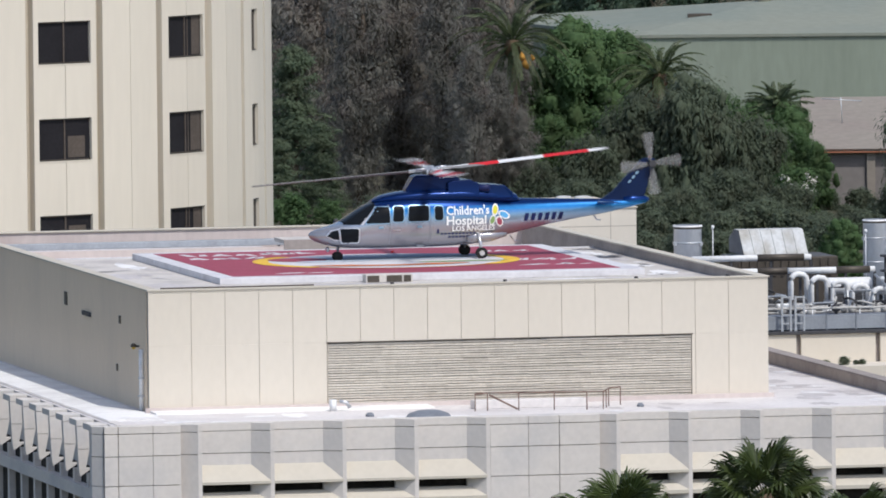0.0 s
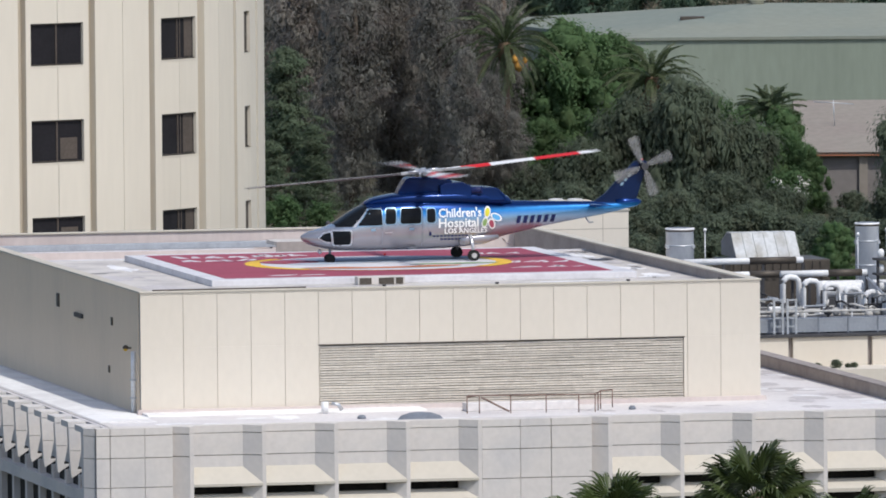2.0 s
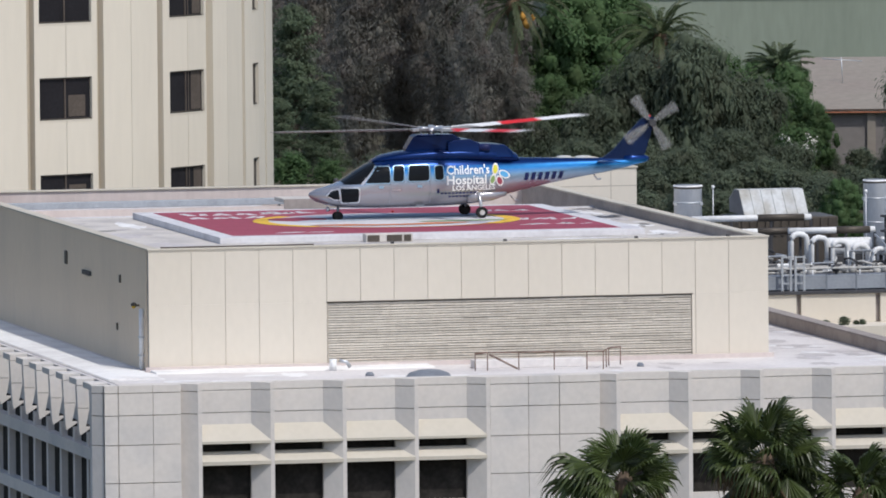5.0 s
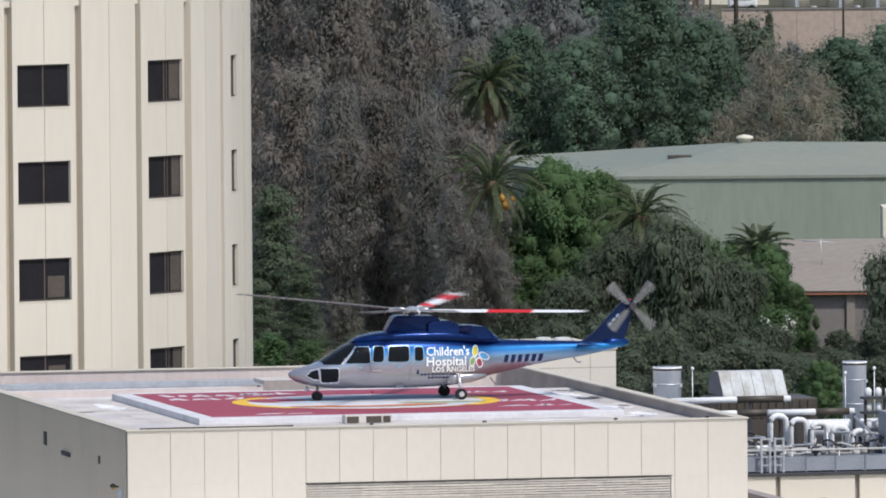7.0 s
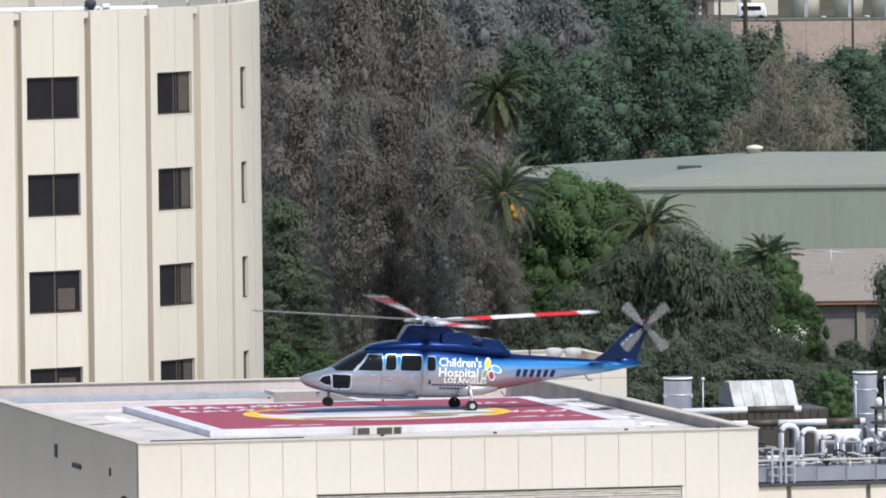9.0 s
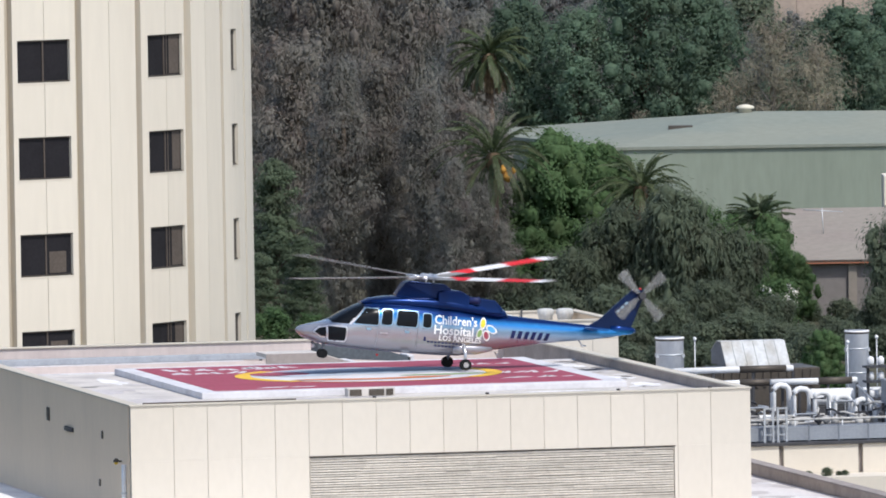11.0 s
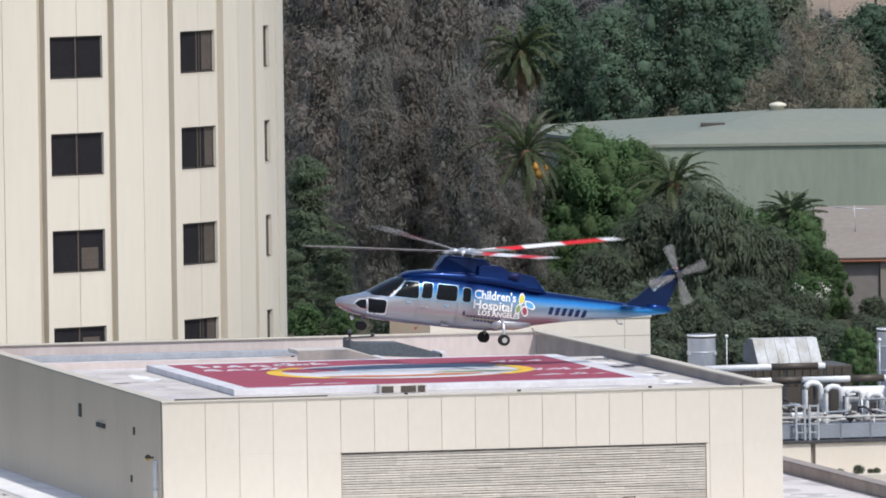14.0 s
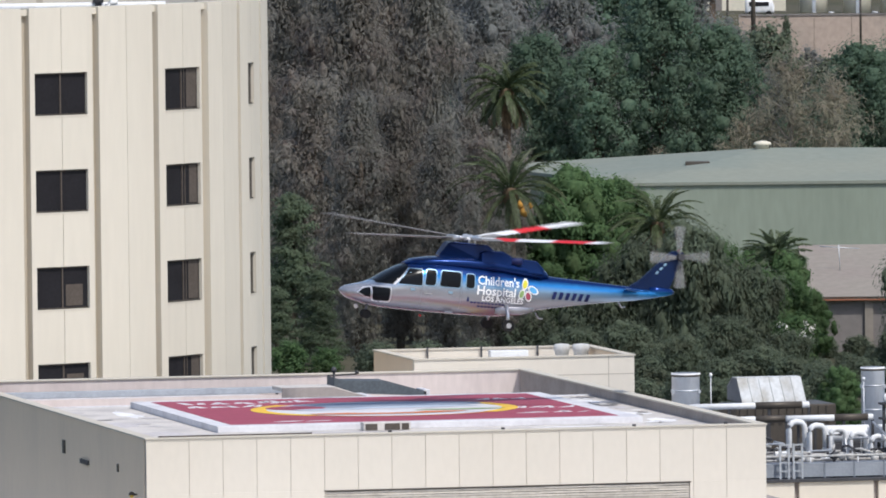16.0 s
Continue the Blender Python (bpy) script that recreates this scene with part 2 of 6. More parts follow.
# copings
part("coping", boxed(X0 - 0.04, X1 + 0.04, Y0 - 0.05, Y0 + 0.34, TOP - 0.06, TOP, 0.015), HOOD_PAINT, wing)
part("coping", boxed(X0 - 0.04, X0 + 0.4, Y0 + 0.34, Y1, TOP - 0.06, TOP, 0.015), HOOD_PAINT, wing)
part("coping", boxed(X1 - 0.4, X1 + 0.04, Y0 + 0.34, Y1, TOP - 0.06, TOP, 0.015), HOOD_PAINT, wing)
part("coping", boxed(X0 + 0.4, X1 - 0.4, Y1 - 0.42, Y1 + 0.04, TOP - 0.06, TOP, 0.015), HOOD_PAINT, wing)
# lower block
part("wall", boxed(LX0 + 0.95, LX1, LY0 + 0.7, LY0 + 1.1, 0, LTOP - 0.1), RECESS_SHADE, wing, "recessed wall behind the hoods, shade painted near-black")
part("wall", boxed(LX0 + 1.25, LX0 + 1.6, LY0 + 1.1, LY1, LTOP - 2.0, LTOP - 0.2), GREY_PAINT, wing)
part("wall", boxed(LX0 + 0.98, LX0 + 1.6, LY0 + 1.1, LY1, 0, LTOP - 2.0), RECESS_SHADE, wing, "dark glazed wall behind the side fins, shade painted in")
part("wall", boxed(LX1 - 0.4, LX1, LY0 + 1.1, LY1, 0, LTOP + 0.20), TAN_PARAPET, wing, "low brown parapet of the lower roof")
part("coping", boxed(LX1 - 0.5, LX1 + 0.05, LY0 + 0.3, LY1, LTOP + 0.20, LTOP + 0.27), BROWN_WALL, wing)
part("wall", boxed(LX0 + 0.7, LX1, LY1 - 0.4, LY1, 0, LTOP), GREY_PAINT, wing)
part("lower_roof", boxed(LX0 + 1.1, LX1 - 0.4, LY0 + 0.5, LY1 - 0.4, LOW - 0.2, LOW), ROOF_WHITE, wing, "white coated lower roof with grey stains")
part("kerb", boxed(X0 - 0.15, X1 + 0.15, Y0 - 0.2, Y0, LOW, LOW + 0.16), PINKISH, wing)
fillet = prism(bmesh.new(), [(X0 - 2.25, LOW), (X0 - 2.25, LOW + 0.05), (X0 - 1.6, LOW + 0.09), (X0 - 0.9, LOW + 0.06), (X0 - 0.2, LOW + 0.02), (X0 - 0.2, LOW)], "y", Y0 - 4.0, LY1 - 1.0)
part("roof_fillet", fillet, FRESH_WHITE, wing, "bright white coating along the side roof")
part("roof_fillet", prism(bmesh.new(), [(Y0 - 1.5, LOW), (Y0 - 1.2, LOW + 0.05), (Y0 - 0.2, LOW + 0.07), (Y0 - 0.2, LOW)], "x", X0, -2.2), FRESH_WHITE, wing, "bright white coating at the wall's foot")
# front facade of the lower block: sawtooth piers, panels and hoods
BAY = 2.605
PIERS = [-13.12 + 2.58 * i for i in range(5)] + [1.90 + BAY * i for i in range(6)]


def splay_mesh(z0, z1):
    """The slanting left cheek of a pier."""
    return prism(bmesh.new(), [(0.0, 0.62), (0.0, 0.42), (0.60, 0.004), (0.60, 0.62)], "z", z0, z1)


def row(name, bm, mat, label, dx, where):
    """One piece set out along the front, on shared mesh data."""
    first = part(name, bm, mat, wing, label)
    for i, x in enumerate(where):
        ob = first if i == 0 else first.copy()
        if i:
            scene.collection.objects.link(ob)
        ob.location = (x + dx, LY0, LTOP)


BAYS = PIERS[0:4] + PIERS[5:]
for z0, z1 in ((-0.25, 0.0), (-1.035, -0.275), (-LTOP, -1.06)):
    row("splay", splay_mesh(z0, z1), GREY_PAINT, "", 0.0, PIERS)
row("pier", boxed(0.60, 0.75, 0.0, 0.62, -LTOP, 0.0, 0.008), GREY_PAINT, "", 0.0, PIERS)
WIDE = BAY + 0.60 - 0.75
row("hood", prism(bmesh.new(), [(0.425, -1.46), (-0.015, -2.03), (-0.015, -2.12), (0.35, -2.12), (0.62, -1.9), (0.62, -1.46)], "x", 0.0, WIDE), HOOD_PAINT, "cream sloping window hood", 0.75, BAYS)
row("hood", prism(bmesh.new(), [(0.62, -2.42), (0.36, -2.42), (-0.01, -2.74), (-0.01, -2.87), (0.62, -2.87)], "x", 0.0, WIDE), HOOD_PAINT, "cream sloping window hood", 0.75, BAYS)
for z0, z1 in ((-1.46, -1.06), (-1.035, -0.275), (-0.25, 0.0)):
    row("spandrel", boxed(0.0, BAY - 0.74, 0.425, 0.66, z0, z1), GREY_PAINT, "pale grey spandrel panel", 0.75, BAYS)
# spandrels one storey down
for top in (-4.3, -8.2, -12.1):
    row("spandrel", boxed(0.0, BAY - 0.74, 0.25, 0.68, top - 1.5, top), GREY_PAINT, "pale grey spandrel panel", 0.75, BAYS)
# flat panels: the corner and the middle
for x0, x1 in ((-15.84, -15.36), (-15.34, -14.12), (-14.11, -13.13), (-2.05, -0.68), (-0.67, 0.43), (0.45, 1.90)):
    for z0, z1 in ((-0.25, 0.0), (-1.035, -0.275), (-2.07, -1.06), (-3.4, -2.095), (-4.6, -3.425)):
        part("panel", boxed(x0 + 0.006, x1, LY0, LY0 + 0.6, LTOP + z0, LTOP + z1), GREY_PAINT, wing)
for z0, z1 in ((LTOP - 0.25, LTOP), (LTOP - 1.035, LTOP - 0.275), (LTOP - 2.07, LTOP - 1.06), (0, LTOP - 2.095)):
    part("panel", prism(bmesh.new(), [(LX0 - 0.25, LY0 + 0.5), (-15.86, LY0 + 0.12), (-15.86, LY0 + 0.9), (LX0 - 0.25, LY0 + 0.9)], "z", z0, z1), GREY_PAINT, wing)
part("coping", boxed(LX0 + 0.8, LX1, LY0 + 0.45, LY0 + 0.85, LTOP - 0.12, LTOP + 0.012), GREY_PAINT, wing)
# left facade of the lower block, seen at a grazing angle: tapered fins with a pointed foot
FIN_TOP = [(0.0, 0.0), (0.52, 0.0), (0.52, -0.21), (0.0, -0.21)]
FIN_MID = [(0.0, -0.23), (0.50, -0.23), (0.38, -1.02), (0.03, -1.02)]
FIN_LOW = [(0.03, -1.04), (0.375, -1.04), (0.26, -1.70), (0.46, -1.70), (0.10, -1.99), (0.07, -1.84)]
for i in range(10):
    y = LY0 + 1.2 + BAY * i
    for outline in (FIN_TOP, FIN_MID, FIN_LOW):
        deep = 1.4 if outline is FIN_TOP else 0.3
        part("fin", prism(bmesh.new(), [(LX0 - 0.16 + 1.22 * p, LTOP + q) for p, q in outline], "y", y, y + deep), GREY_PAINT, wing)
    part("side_pier", boxed(LX0 + 0.74, LX0 + 0.98, y + 0.05, y + 0.4, 0, LTOP - 2.1), GREY_PAINT, wing)
for z in (LTOP - 3.0, LTOP - 5.2, LTOP - 7.4):
    part("side_ledge", boxed(LX0 + 0.62, LX0 + 0.98, LY0 + 0.95, LY1, z, z + 0.42), GREY_PAINT, wing)

# front panels, each between its joints
for x0, x1 in zip(JOINTS, JOINTS[1:]):
    part("panel", boxed(x0 + 0.008, x1 - 0.008, Y0 - 0.004, Y0 + 0.03, LOU[3] + 0.025, TOP - 0.14), CREAM, wing)
    part("panel", boxed(x0 + 0.004, x1 - 0.004, Y0 - 0.012, Y0 + 0.03, TOP - 0.13, TOP - 0.06), CREAM, wing)
    lo, hi = x0, x1
    if lo >= LOU[0] and hi <= LOU[1]:
        continue
    if lo < LOU[0] < hi:
        hi = LOU[0]
    if lo < LOU[1] < hi:
        lo = LOU[1]
    part("panel", boxed(lo + 0.008, hi - 0.008, Y0 - 0.004, Y0 + 0.03, LOW, LOU[3] + 0.022), CREAM, wing)
# louvre: recess, frame and slats
part("louvre_back", boxed(LOU[0], LOU[1], Y0 + 0.2, Y0 + 0.36, LOU[2], LOU[3]), LOUVRE, wing)
part("louvre_frame", boxed(LOU[0] - 0.05, LOU[1] + 0.05, Y0 - 0.02, Y0 + 0.1, LOU[3], LOU[3] + 0.03), BRONZE, wing)
gl = random.Random(15)
PITCH = (LOU[3] - LOU[2] - 0.02) / 24
for i in range(24):
    z = LOU[2] + 0.02 + i * PITCH
    x = LOU[0] + 0.01
    while x < LOU[1] - 0.02:
        e = min(LOU[1] - 0.01, x + gl.uniform(0.7, 2.4))
        dz, dy = gl.uniform(-0.008, 0.008), Y0 + 0.02 + gl.uniform(0, 0.02)
        part("slat", prism(bmesh.new(), [(dy, z + dz), (dy + 0.012, z - 0.01 + dz), (dy + 0.12, z + 0.045), (dy + 0.12, z + PITCH - 0.006), (dy, z + PITCH - 0.038 + dz)], "x", x, e - 0.004), LOUVRE, wing)
        x = e

# ---- helipad ----
pad = thing("helipad", (0, 0, PAD), 0, "raised red square helipad with white border and painted ring", "helipad")
part("slab", boxed(-8.03, 7.91, -8.43, 8.39, -0.24, 0.0, 0.02), PAD_WHITE, pad, "white-edged concrete slab")
part("red_field", boxed(-7.38, 7.2, -7.6, 7.7, 0.0, 0.006), PAD_RED, pad, "faded crimson painted field")


def disc(r0, r1, a0, a1, n=64, z=0.0, sx=1.0, sy=1.0, cx=0.0, cy=0.0):
    bm = bmesh.new()
    lo, hi = [], []
    for i in range(n + 1):
        a = radians(a0 + (a1 - a0) * i / n)
        lo.append(bm.verts.new((cx + r0 * sx * math.cos(a), cy + r0 * sy * math.sin(a), z)))
        hi.append(bm.verts.new((cx + r1 * sx * math.cos(a), cy + r1 * sy * math.sin(a), z)))
    for i in range(n):
        bm.faces.new((lo[i], hi[i], hi[i + 1], lo[i + 1]))
    return bm


PAD_PALE = material("pad_pale_blue", (0.50, 0.57, 0.66), rough=0.7, vary=0.06, scale=0.7, dirt=(0.42, 0.47, 0.55))
part("white_disc", disc(0.01, 4.5, 0, 360, z=0.012), PAD_WHITE, pad, "white disc inside the ring")
part("ring", disc(4.4, 5.0, 132, 224, z=0.018), PAD_YELLOW, pad, "broad yellow ring arc")
part("ring", disc(4.4, 5.0, -46, 40, z=0.018), PAD_YELLOW, pad, "broad yellow ring arc")
part("arc", disc(4.66, 4.95, 224, 314, 40, 0.018), PAD_ORANGE, pad, "thin orange arc that closes the ring")
part("petal", disc(0.02, 3.3, 0, 360, 40, 0.022, 1.12, 0.52, 0.5, 2.3), PAD_BLUE, pad, "large grey-blue painted petal")
part("petal", disc(0.02, 2.2, 0, 360, 32, 0.026, 1.1, 0.26, 1.3, 0.6), PAD_PALE, pad, "pale blue painted streak")
part("petal", disc(0.02, 1.6, 0, 360, 28, 0.026, 0.9, 0.30, -2.0, 0.1), PAD_PALE, pad)
part("petal", disc(0.02, 1.5, 0, 360, 28, 0.024, 0.75, 0.8, -3.1, 1.4), PAD_RED, pad)
part("petal", disc(0.02, 1.1, 0, 360, 24, 0.028, 1.6, 0.28, 2.6, -1.5), PAD_GREEN, pad)
part("petal", disc(1.2, 2.6, 190, 350, 32, 0.028, 1.2, 0.5, -0.4, -2.2), PAD_ORANGE, pad)
# painted lettering that cannot be read: slanting strokes along the edges
gb = random.Random(21)
for x0, y0, n, w, h in ((-6.5, 5.0, 9, 0.34, 1.7), (-6.8, 2.9, 7, 0.3, 1.3), (-3.4, 5.4, 5, 0.3, 1.2), (4.4, 4.2, 6, 0.26, 1.0), (4.5, -1.8, 7, 0.26, 1.3), (4.0, -4.8, 6, 0.34, 0.9), (-5.6, -6.7, 2, 0.9, 0.5)):
    for i in range(n):
        a, lean_s, k = x0 + i * w * 1.35, gb.uniform(-0.35, 0.5), gb.uniform(0.45, 1.0)
        b0 = y0 + gb.uniform(0, 0.25) * h
        part("painted_bar", prism(bmesh.new(), [(a, b0), (a + w, b0 + 0.05), (a + w + lean_s, b0 + h * k), (a + lean_s + 0.1, b0 + h * k - 0.04)], "z", 0.006, 0.012), PAD_WHITE, pad)


# ---- small things on the roofs ----
rail = thing("roof_railing", (0, 0, LOW), 0, "rusty steel guard rail on the lower roof", "railing")
POSTS = [(-1.2, -20.4), (-0.75, -20.4), (0.35, -20.6), (1.6, -20.8), (2.75, -21.0), (3.35, -21.0), (3.62, -20.3), (3.9, -19.5), (4.45, -19.0)]
for x, y in POSTS:
    part("post", tube(bmesh.new(), [(x, y, 0), (x, y, 0.64)], 0.022, 8), RUST, rail)
for (xa, ya), (xb, yb) in zip(POSTS, POSTS[1:]):
    part("top_rail", tube(bmesh.new(), [(xa, ya, 0.64), (xb, yb, 0.64)], 0.024, 8), RUST, rail)
part("brace", tube(bmesh.new(), [(-0.7, -20.45, 0.58), (0.3, -20.6, 0.06)], 0.035, 8), RUST, rail)
part("brace", tube(bmesh.new(), [(-1.2, -20.4, 0.6), (-0.8, -20.0, 0.6)], 0.03, 8), RUST, rail)
upstand = thing("roof_upstand", (1.2, -19.4, LOW), 0, "long low white-topped roof upstand beside the railing", "upstand")
part("kerb", boxed(-2.2, 1.9, 0, 0.7, 0, 0.3, 0.03), ROOF_WHITE, upstand)
hatch = thing("roof_dome", (-3.75, -24.3, LOW), 0, "grey domed roof hatch", "hatch")
part("dome", lathe(bmesh.new(), [(0.85, 0), (0.82, 0.12), (0.7, 0.26), (0.4, 0.36), (0.1, 0.39)], 24), GREY_METAL, hatch)
part("kerb", lathe(bmesh.new(), [(0.92, 0), (0.92, 0.07)], 24), STEEL, hatch)
stub = thing("vent_pipe", (-6.0, -18.6, LOW), 0, "white bent vent pipe on the lower roof", "vent pipe")
part("riser", tube(bmesh.new(), [(0, 0, 0), (0, 0, 0.42)], 0.13, 12), WHITE_PIPE, stub)
part("elbow", tube(bmesh.new(), [(0.24, 0, 0.36), (0.5, 0, 0.3), (0.62, 0, 0.12)], 0.07, 10), STEEL, stub)
for x, y, w in ((-5.3, -21.6, 0.16), (4.9, -20.2, 0.13)):
    k = thing("roof_drain", (x, y, LOW), 0, "small grey roof drain cap", "drain", "drains on the lower roof")
    part("cap", lathe(bmesh.new(), [(w, 0), (w, 0.06), (w * 0.6, 0.14)], 14), GREY_METAL, k)
grille = thing("edge_vent", (-2.77, -9.4, ROOF), 0, "low roof-edge vent box with two dark openings", "vent")
part("casing", boxed(0, 1.75, 0.08, 0.7, 0, 0.30, 0.02), DECK, grille)
for x0, x1 in ((0.06, 0.5), (0.78, 1.34), (1.42, 1.68)):
    part("opening", boxed(x0, x1, 0.05, 0.08, 0.03, 0.26), BRONZE, grille)
gutter = thing("edge_bar", (X0 + 0.5, Y0 + 0.2, TOP), 0, "thin dark bar lying along the roof edge", "bar")
part("bar", boxed(0, 5.6, 0, 0.05, 0, 0.05), BRONZE, gutter)
for x in (-3.4, 0.75, 5.6, 9.0):
    k = thing("edge_bracket", (x, Y0 + 0.05, TOP), 0, "small dark bracket on the coping", "bracket", "brackets on the coping")
    part("plate", boxed(-0.06, 0.06, 0, 0.1, 0, 0.07), DARK_METAL, k)
# left wall fittings
v = thing("wall_grille", (X0, -1.0, PAD - 1.3), 0, "small slatted wall grille", "grille")
part("frame", boxed(-0.03, 0, -0.26, 0.26, 0, 0.5), BRONZE, v)
for i in range(6):
    part("slat", boxed(-0.05, -0.03, -0.2, 0.2, 0.04 + i * 0.075, 0.075 + i * 0.075), DARK_METAL, v)
v = thing("wall_slot", (X0, -5.2, PAD - 1.45), 0, "dark slotted wall vent", "vent")
part("hood", boxed(-0.08, 0, -0.75, 0.75, 0, 0.16), DARK_METAL, v)
v = thing("wall_box", (X0, -11.6, PAD - 1.35), 0, "small junction box on the wall", "box")
part("case", boxed(-0.05, 0, -0.1, 0.1, 0, 0.28), BRONZE, v)
v = thing("wall_box", (X0, -11.0, PAD - 3.1), 0, "small junction box low on the wall", "box")
part("case", boxed(-0.05, 0, -0.08, 0.08, 0, 0.25), BRONZE, v)
lamp_w = thing("wall_lamp", (X0, -15.1, PAD - 2.05), 0, "amber wall lamp on a bracket", "lamp")
part("arm", boxed(-0.2, 0, -0.05, 0.05, 0.06, 0.12), BRONZE, lamp_w)
part("shade", lathe(bmesh.new(), [(0.11, 0.07), (0.11, 0.14), (0.04, 0.2)], 12, (-0.2, 0, 0)), BRONZE, lamp_w)
part("bulb", lathe(bmesh.new(), [(0.03, -0.02), (0.075, 0.02), (0.075, 0.07)], 12, (-0.2, 0, 0)), PAD_YELLOW, lamp_w)
pipe = thing("downpipe", (X0, -15.9, LOW), 0, "pale grey downpipe at the wall's corner", "pipe")
part("shaft", tube(bmesh.new(), [(-0.08, 0, 0), (-0.08, 0, 2.2)], 0.09, 10), WHITE_PIPE, pipe)
for z in (0.5, 1.15):
    part("clip", boxed(-0.18, 0, -0.12, 0.12, z, z + 0.06), STEEL, pipe)
# rear: gangway from the pad and a long duct
ramp = thing("access_ramp", (0, 9.6, ROOF), 0, "dark slate access ramp behind the pad", "ramp")
part("side_panel", prism(bmesh.new(), [(-1.9, -1.2), (-1.9, 0.55), (0.0, 0.55), (1.5, 0.12), (1.5, -1.2)], "y", 0.0, 0.1), BROWN_WALL, ramp)
part("tread", prism(bmesh.new(), [(-1.9, 0.4), (-1.9, 0.55), (0.2, 0.55), (1.5, 0.12), (1.5, 0.0)], "y", 0.1, 1.9), DECK, ramp)
part("tread", prism(bmesh.new(), [(0.6, 0.2), (0.6, 0.78), (1.0, 0.66), (2.6, 0.62), (4.2, 0.16), (4.2, 0.0)], "y", 2.2, 3.6), RAMP_METAL, ramp)
part("nosing", boxed(1.35, 1.6, 0.0, 1.9, 0.0, 0.2, 0.02), PAD_WHITE, ramp)
part("nosing", boxed(4.1, 4.35, 2.2, 3.6, 0.0, 0.24, 0.02), PAD_WHITE, ramp)
sock = thing("obstruction_light", (0.75, 12.6, ROOF), 0, "double obstruction light on a short post", "light")
part("post", tube(bmesh.new(), [(0, 0, -1.3), (0, 0, 0.95)], 0.05, 8), DARK_METAL, sock)
part("arm", tube(bmesh.new(), [(-0.25, 0, 0.82), (0.9, 0, 0.86)], 0.03, 8), DARK_METAL, sock)
part("lens", lathe(bmesh.new(), [(0.09, 0), (0.11, 0.1), (0.05, 0.2)], 12, (0, 0, 0.95)), DARK_METAL, sock)
part("lens", lathe(bmesh.new(), [(0.07, 0), (0.08, 0.08), (0.03, 0.14)], 12, (0.9, 0, 0.86)), DARK_METAL, sock)
DUCT_GREY = material("blue_grey_duct", (0.36, 0.39, 0.43), rough=0.6, vary=0.08, scale=0.8, dirt=(0.28, 0.30, 0.33), dirt_scale=0.3)
duct_r = thing("roof_edge_duct", (0, 20.3, ROOF), 0, "long grey duct along the rear parapet", "duct")
part("casing", boxed(-11.6, 2.4, 0, 0.5, -0.26, -0.02, 0.03), DUCT_GREY, duct_r)
part("flashing", boxed(-11.6, -0.6, -0.04, 0.5, -0.31, -0.265), PAD_WHITE, duct_r, "white flashing strip")
part("base", boxed(-11.6, 0.4, -0.3, 0.2, -1.3, -0.315), PINKISH, duct_r, "pinkish plinth under the duct")
for i in range(8):
    part("leg", boxed(-11.3 + i * 1.9, -11.2 + i * 1.9, 0.24, 0.34, -1.3, -0.26), DARK_METAL, duct_r)

# worn coating patches on the roofs
PATCH = material("fresh_coating", (0.84, 0.825, 0.81), rough=0.8, vary=0.05, scale=0.6, dirt=(0.58, 0.56, 0.57), dirt_scale=0.4)
STAIN = material("grey_stain", (0.52, 0.485, 0.475), rough=0.9, vary=0.12, scale=0.6, dirt=(0.58, 0.55, 0.56), dirt_scale=0.5)
gp = random.Random(9)


def patch(cx, cy, z, rx, ry, mat, parent):
    """A ragged flat patch of coating."""
    bm = bmesh.new()
    n = 18
    ring = [bm.verts.new((cx + rx * (0.55 + 0.6 * gp.random()) * math.cos(k * math.tau / n), cy + ry * (0.55 + 0.6 * gp.random()) * math.sin(k * math.tau / n), z)) for k in range(n)]
    bm.faces.new(ring)
    part("coating_patch", bm, mat, parent)


for i, (cx, cy, rx, ry, mat) in enumerate(((9.0, -7.0, 0.6, 1.6, PATCH), (8.9, -2.5, 0.7, 1.3, PATCH), (9.2, 2.0, 0.6, 1.5, STAIN), (9.0, 6.0, 0.6, 1.4, PATCH), (-10.4, -2.0, 0.7, 2.2, STAIN), (-10.0, -8.5, 0.9, 1.8, STAIN), (-9.0, 4.0, 0.5, 2.4, PATCH), (-4.0, -9.6, 2.4, 0.4, STAIN), (5.0, -9.7, 2.0, 0.35, PATCH))):
    patch(cx, cy, ROOF + 0.003 + 0.0004 * i, rx, ry, mat, wing)
WORN = material("worn_black_patch", (0.16, 0.15, 0.145), rough=0.9, vary=0.2, scale=0.8, dirt=(0.34, 0.32, 0.31), dirt_scale=0.6)
for i in range(26):
    patch(gp.uniform(8.2, 9.8), gp.uniform(-9.0, 8.8), ROOF + 0.008 + 0.0004 * i, gp.uniform(0.12, 0.5), gp.uniform(0.15, 0.7), WORN if i % 3 == 0 else STAIN if i % 3 == 1 else PATCH, wing)
for i in range(16):
    patch(gp.uniform(-11.6, -8.4), gp.uniform(-15.0, 8.5), ROOF + 0.008 + 0.0004 * i, gp.uniform(0.15, 0.5), gp.uniform(0.15, 0.8), WORN if i % 4 == 0 else STAIN, wing)
for i in range(66):
    zone = i % 3
    cx, cy = ((gp.uniform(10.9, 14.4), gp.uniform(-23, 10)), (gp.uniform(-14.4, 14.4), gp.uniform(-25, -18)), (gp.uniform(10.9, 14.4), gp.uniform(-20, -4)))[zone]
    patch(cx, cy, LOW + 0.002 + 0.0001 * i, gp.uniform(0.25, 0.9), gp.uniform(0.3, 1.3), PATCH if (zone == 1 and cx < 2) or (i // 3) % 3 == 0 else STAIN, wing)


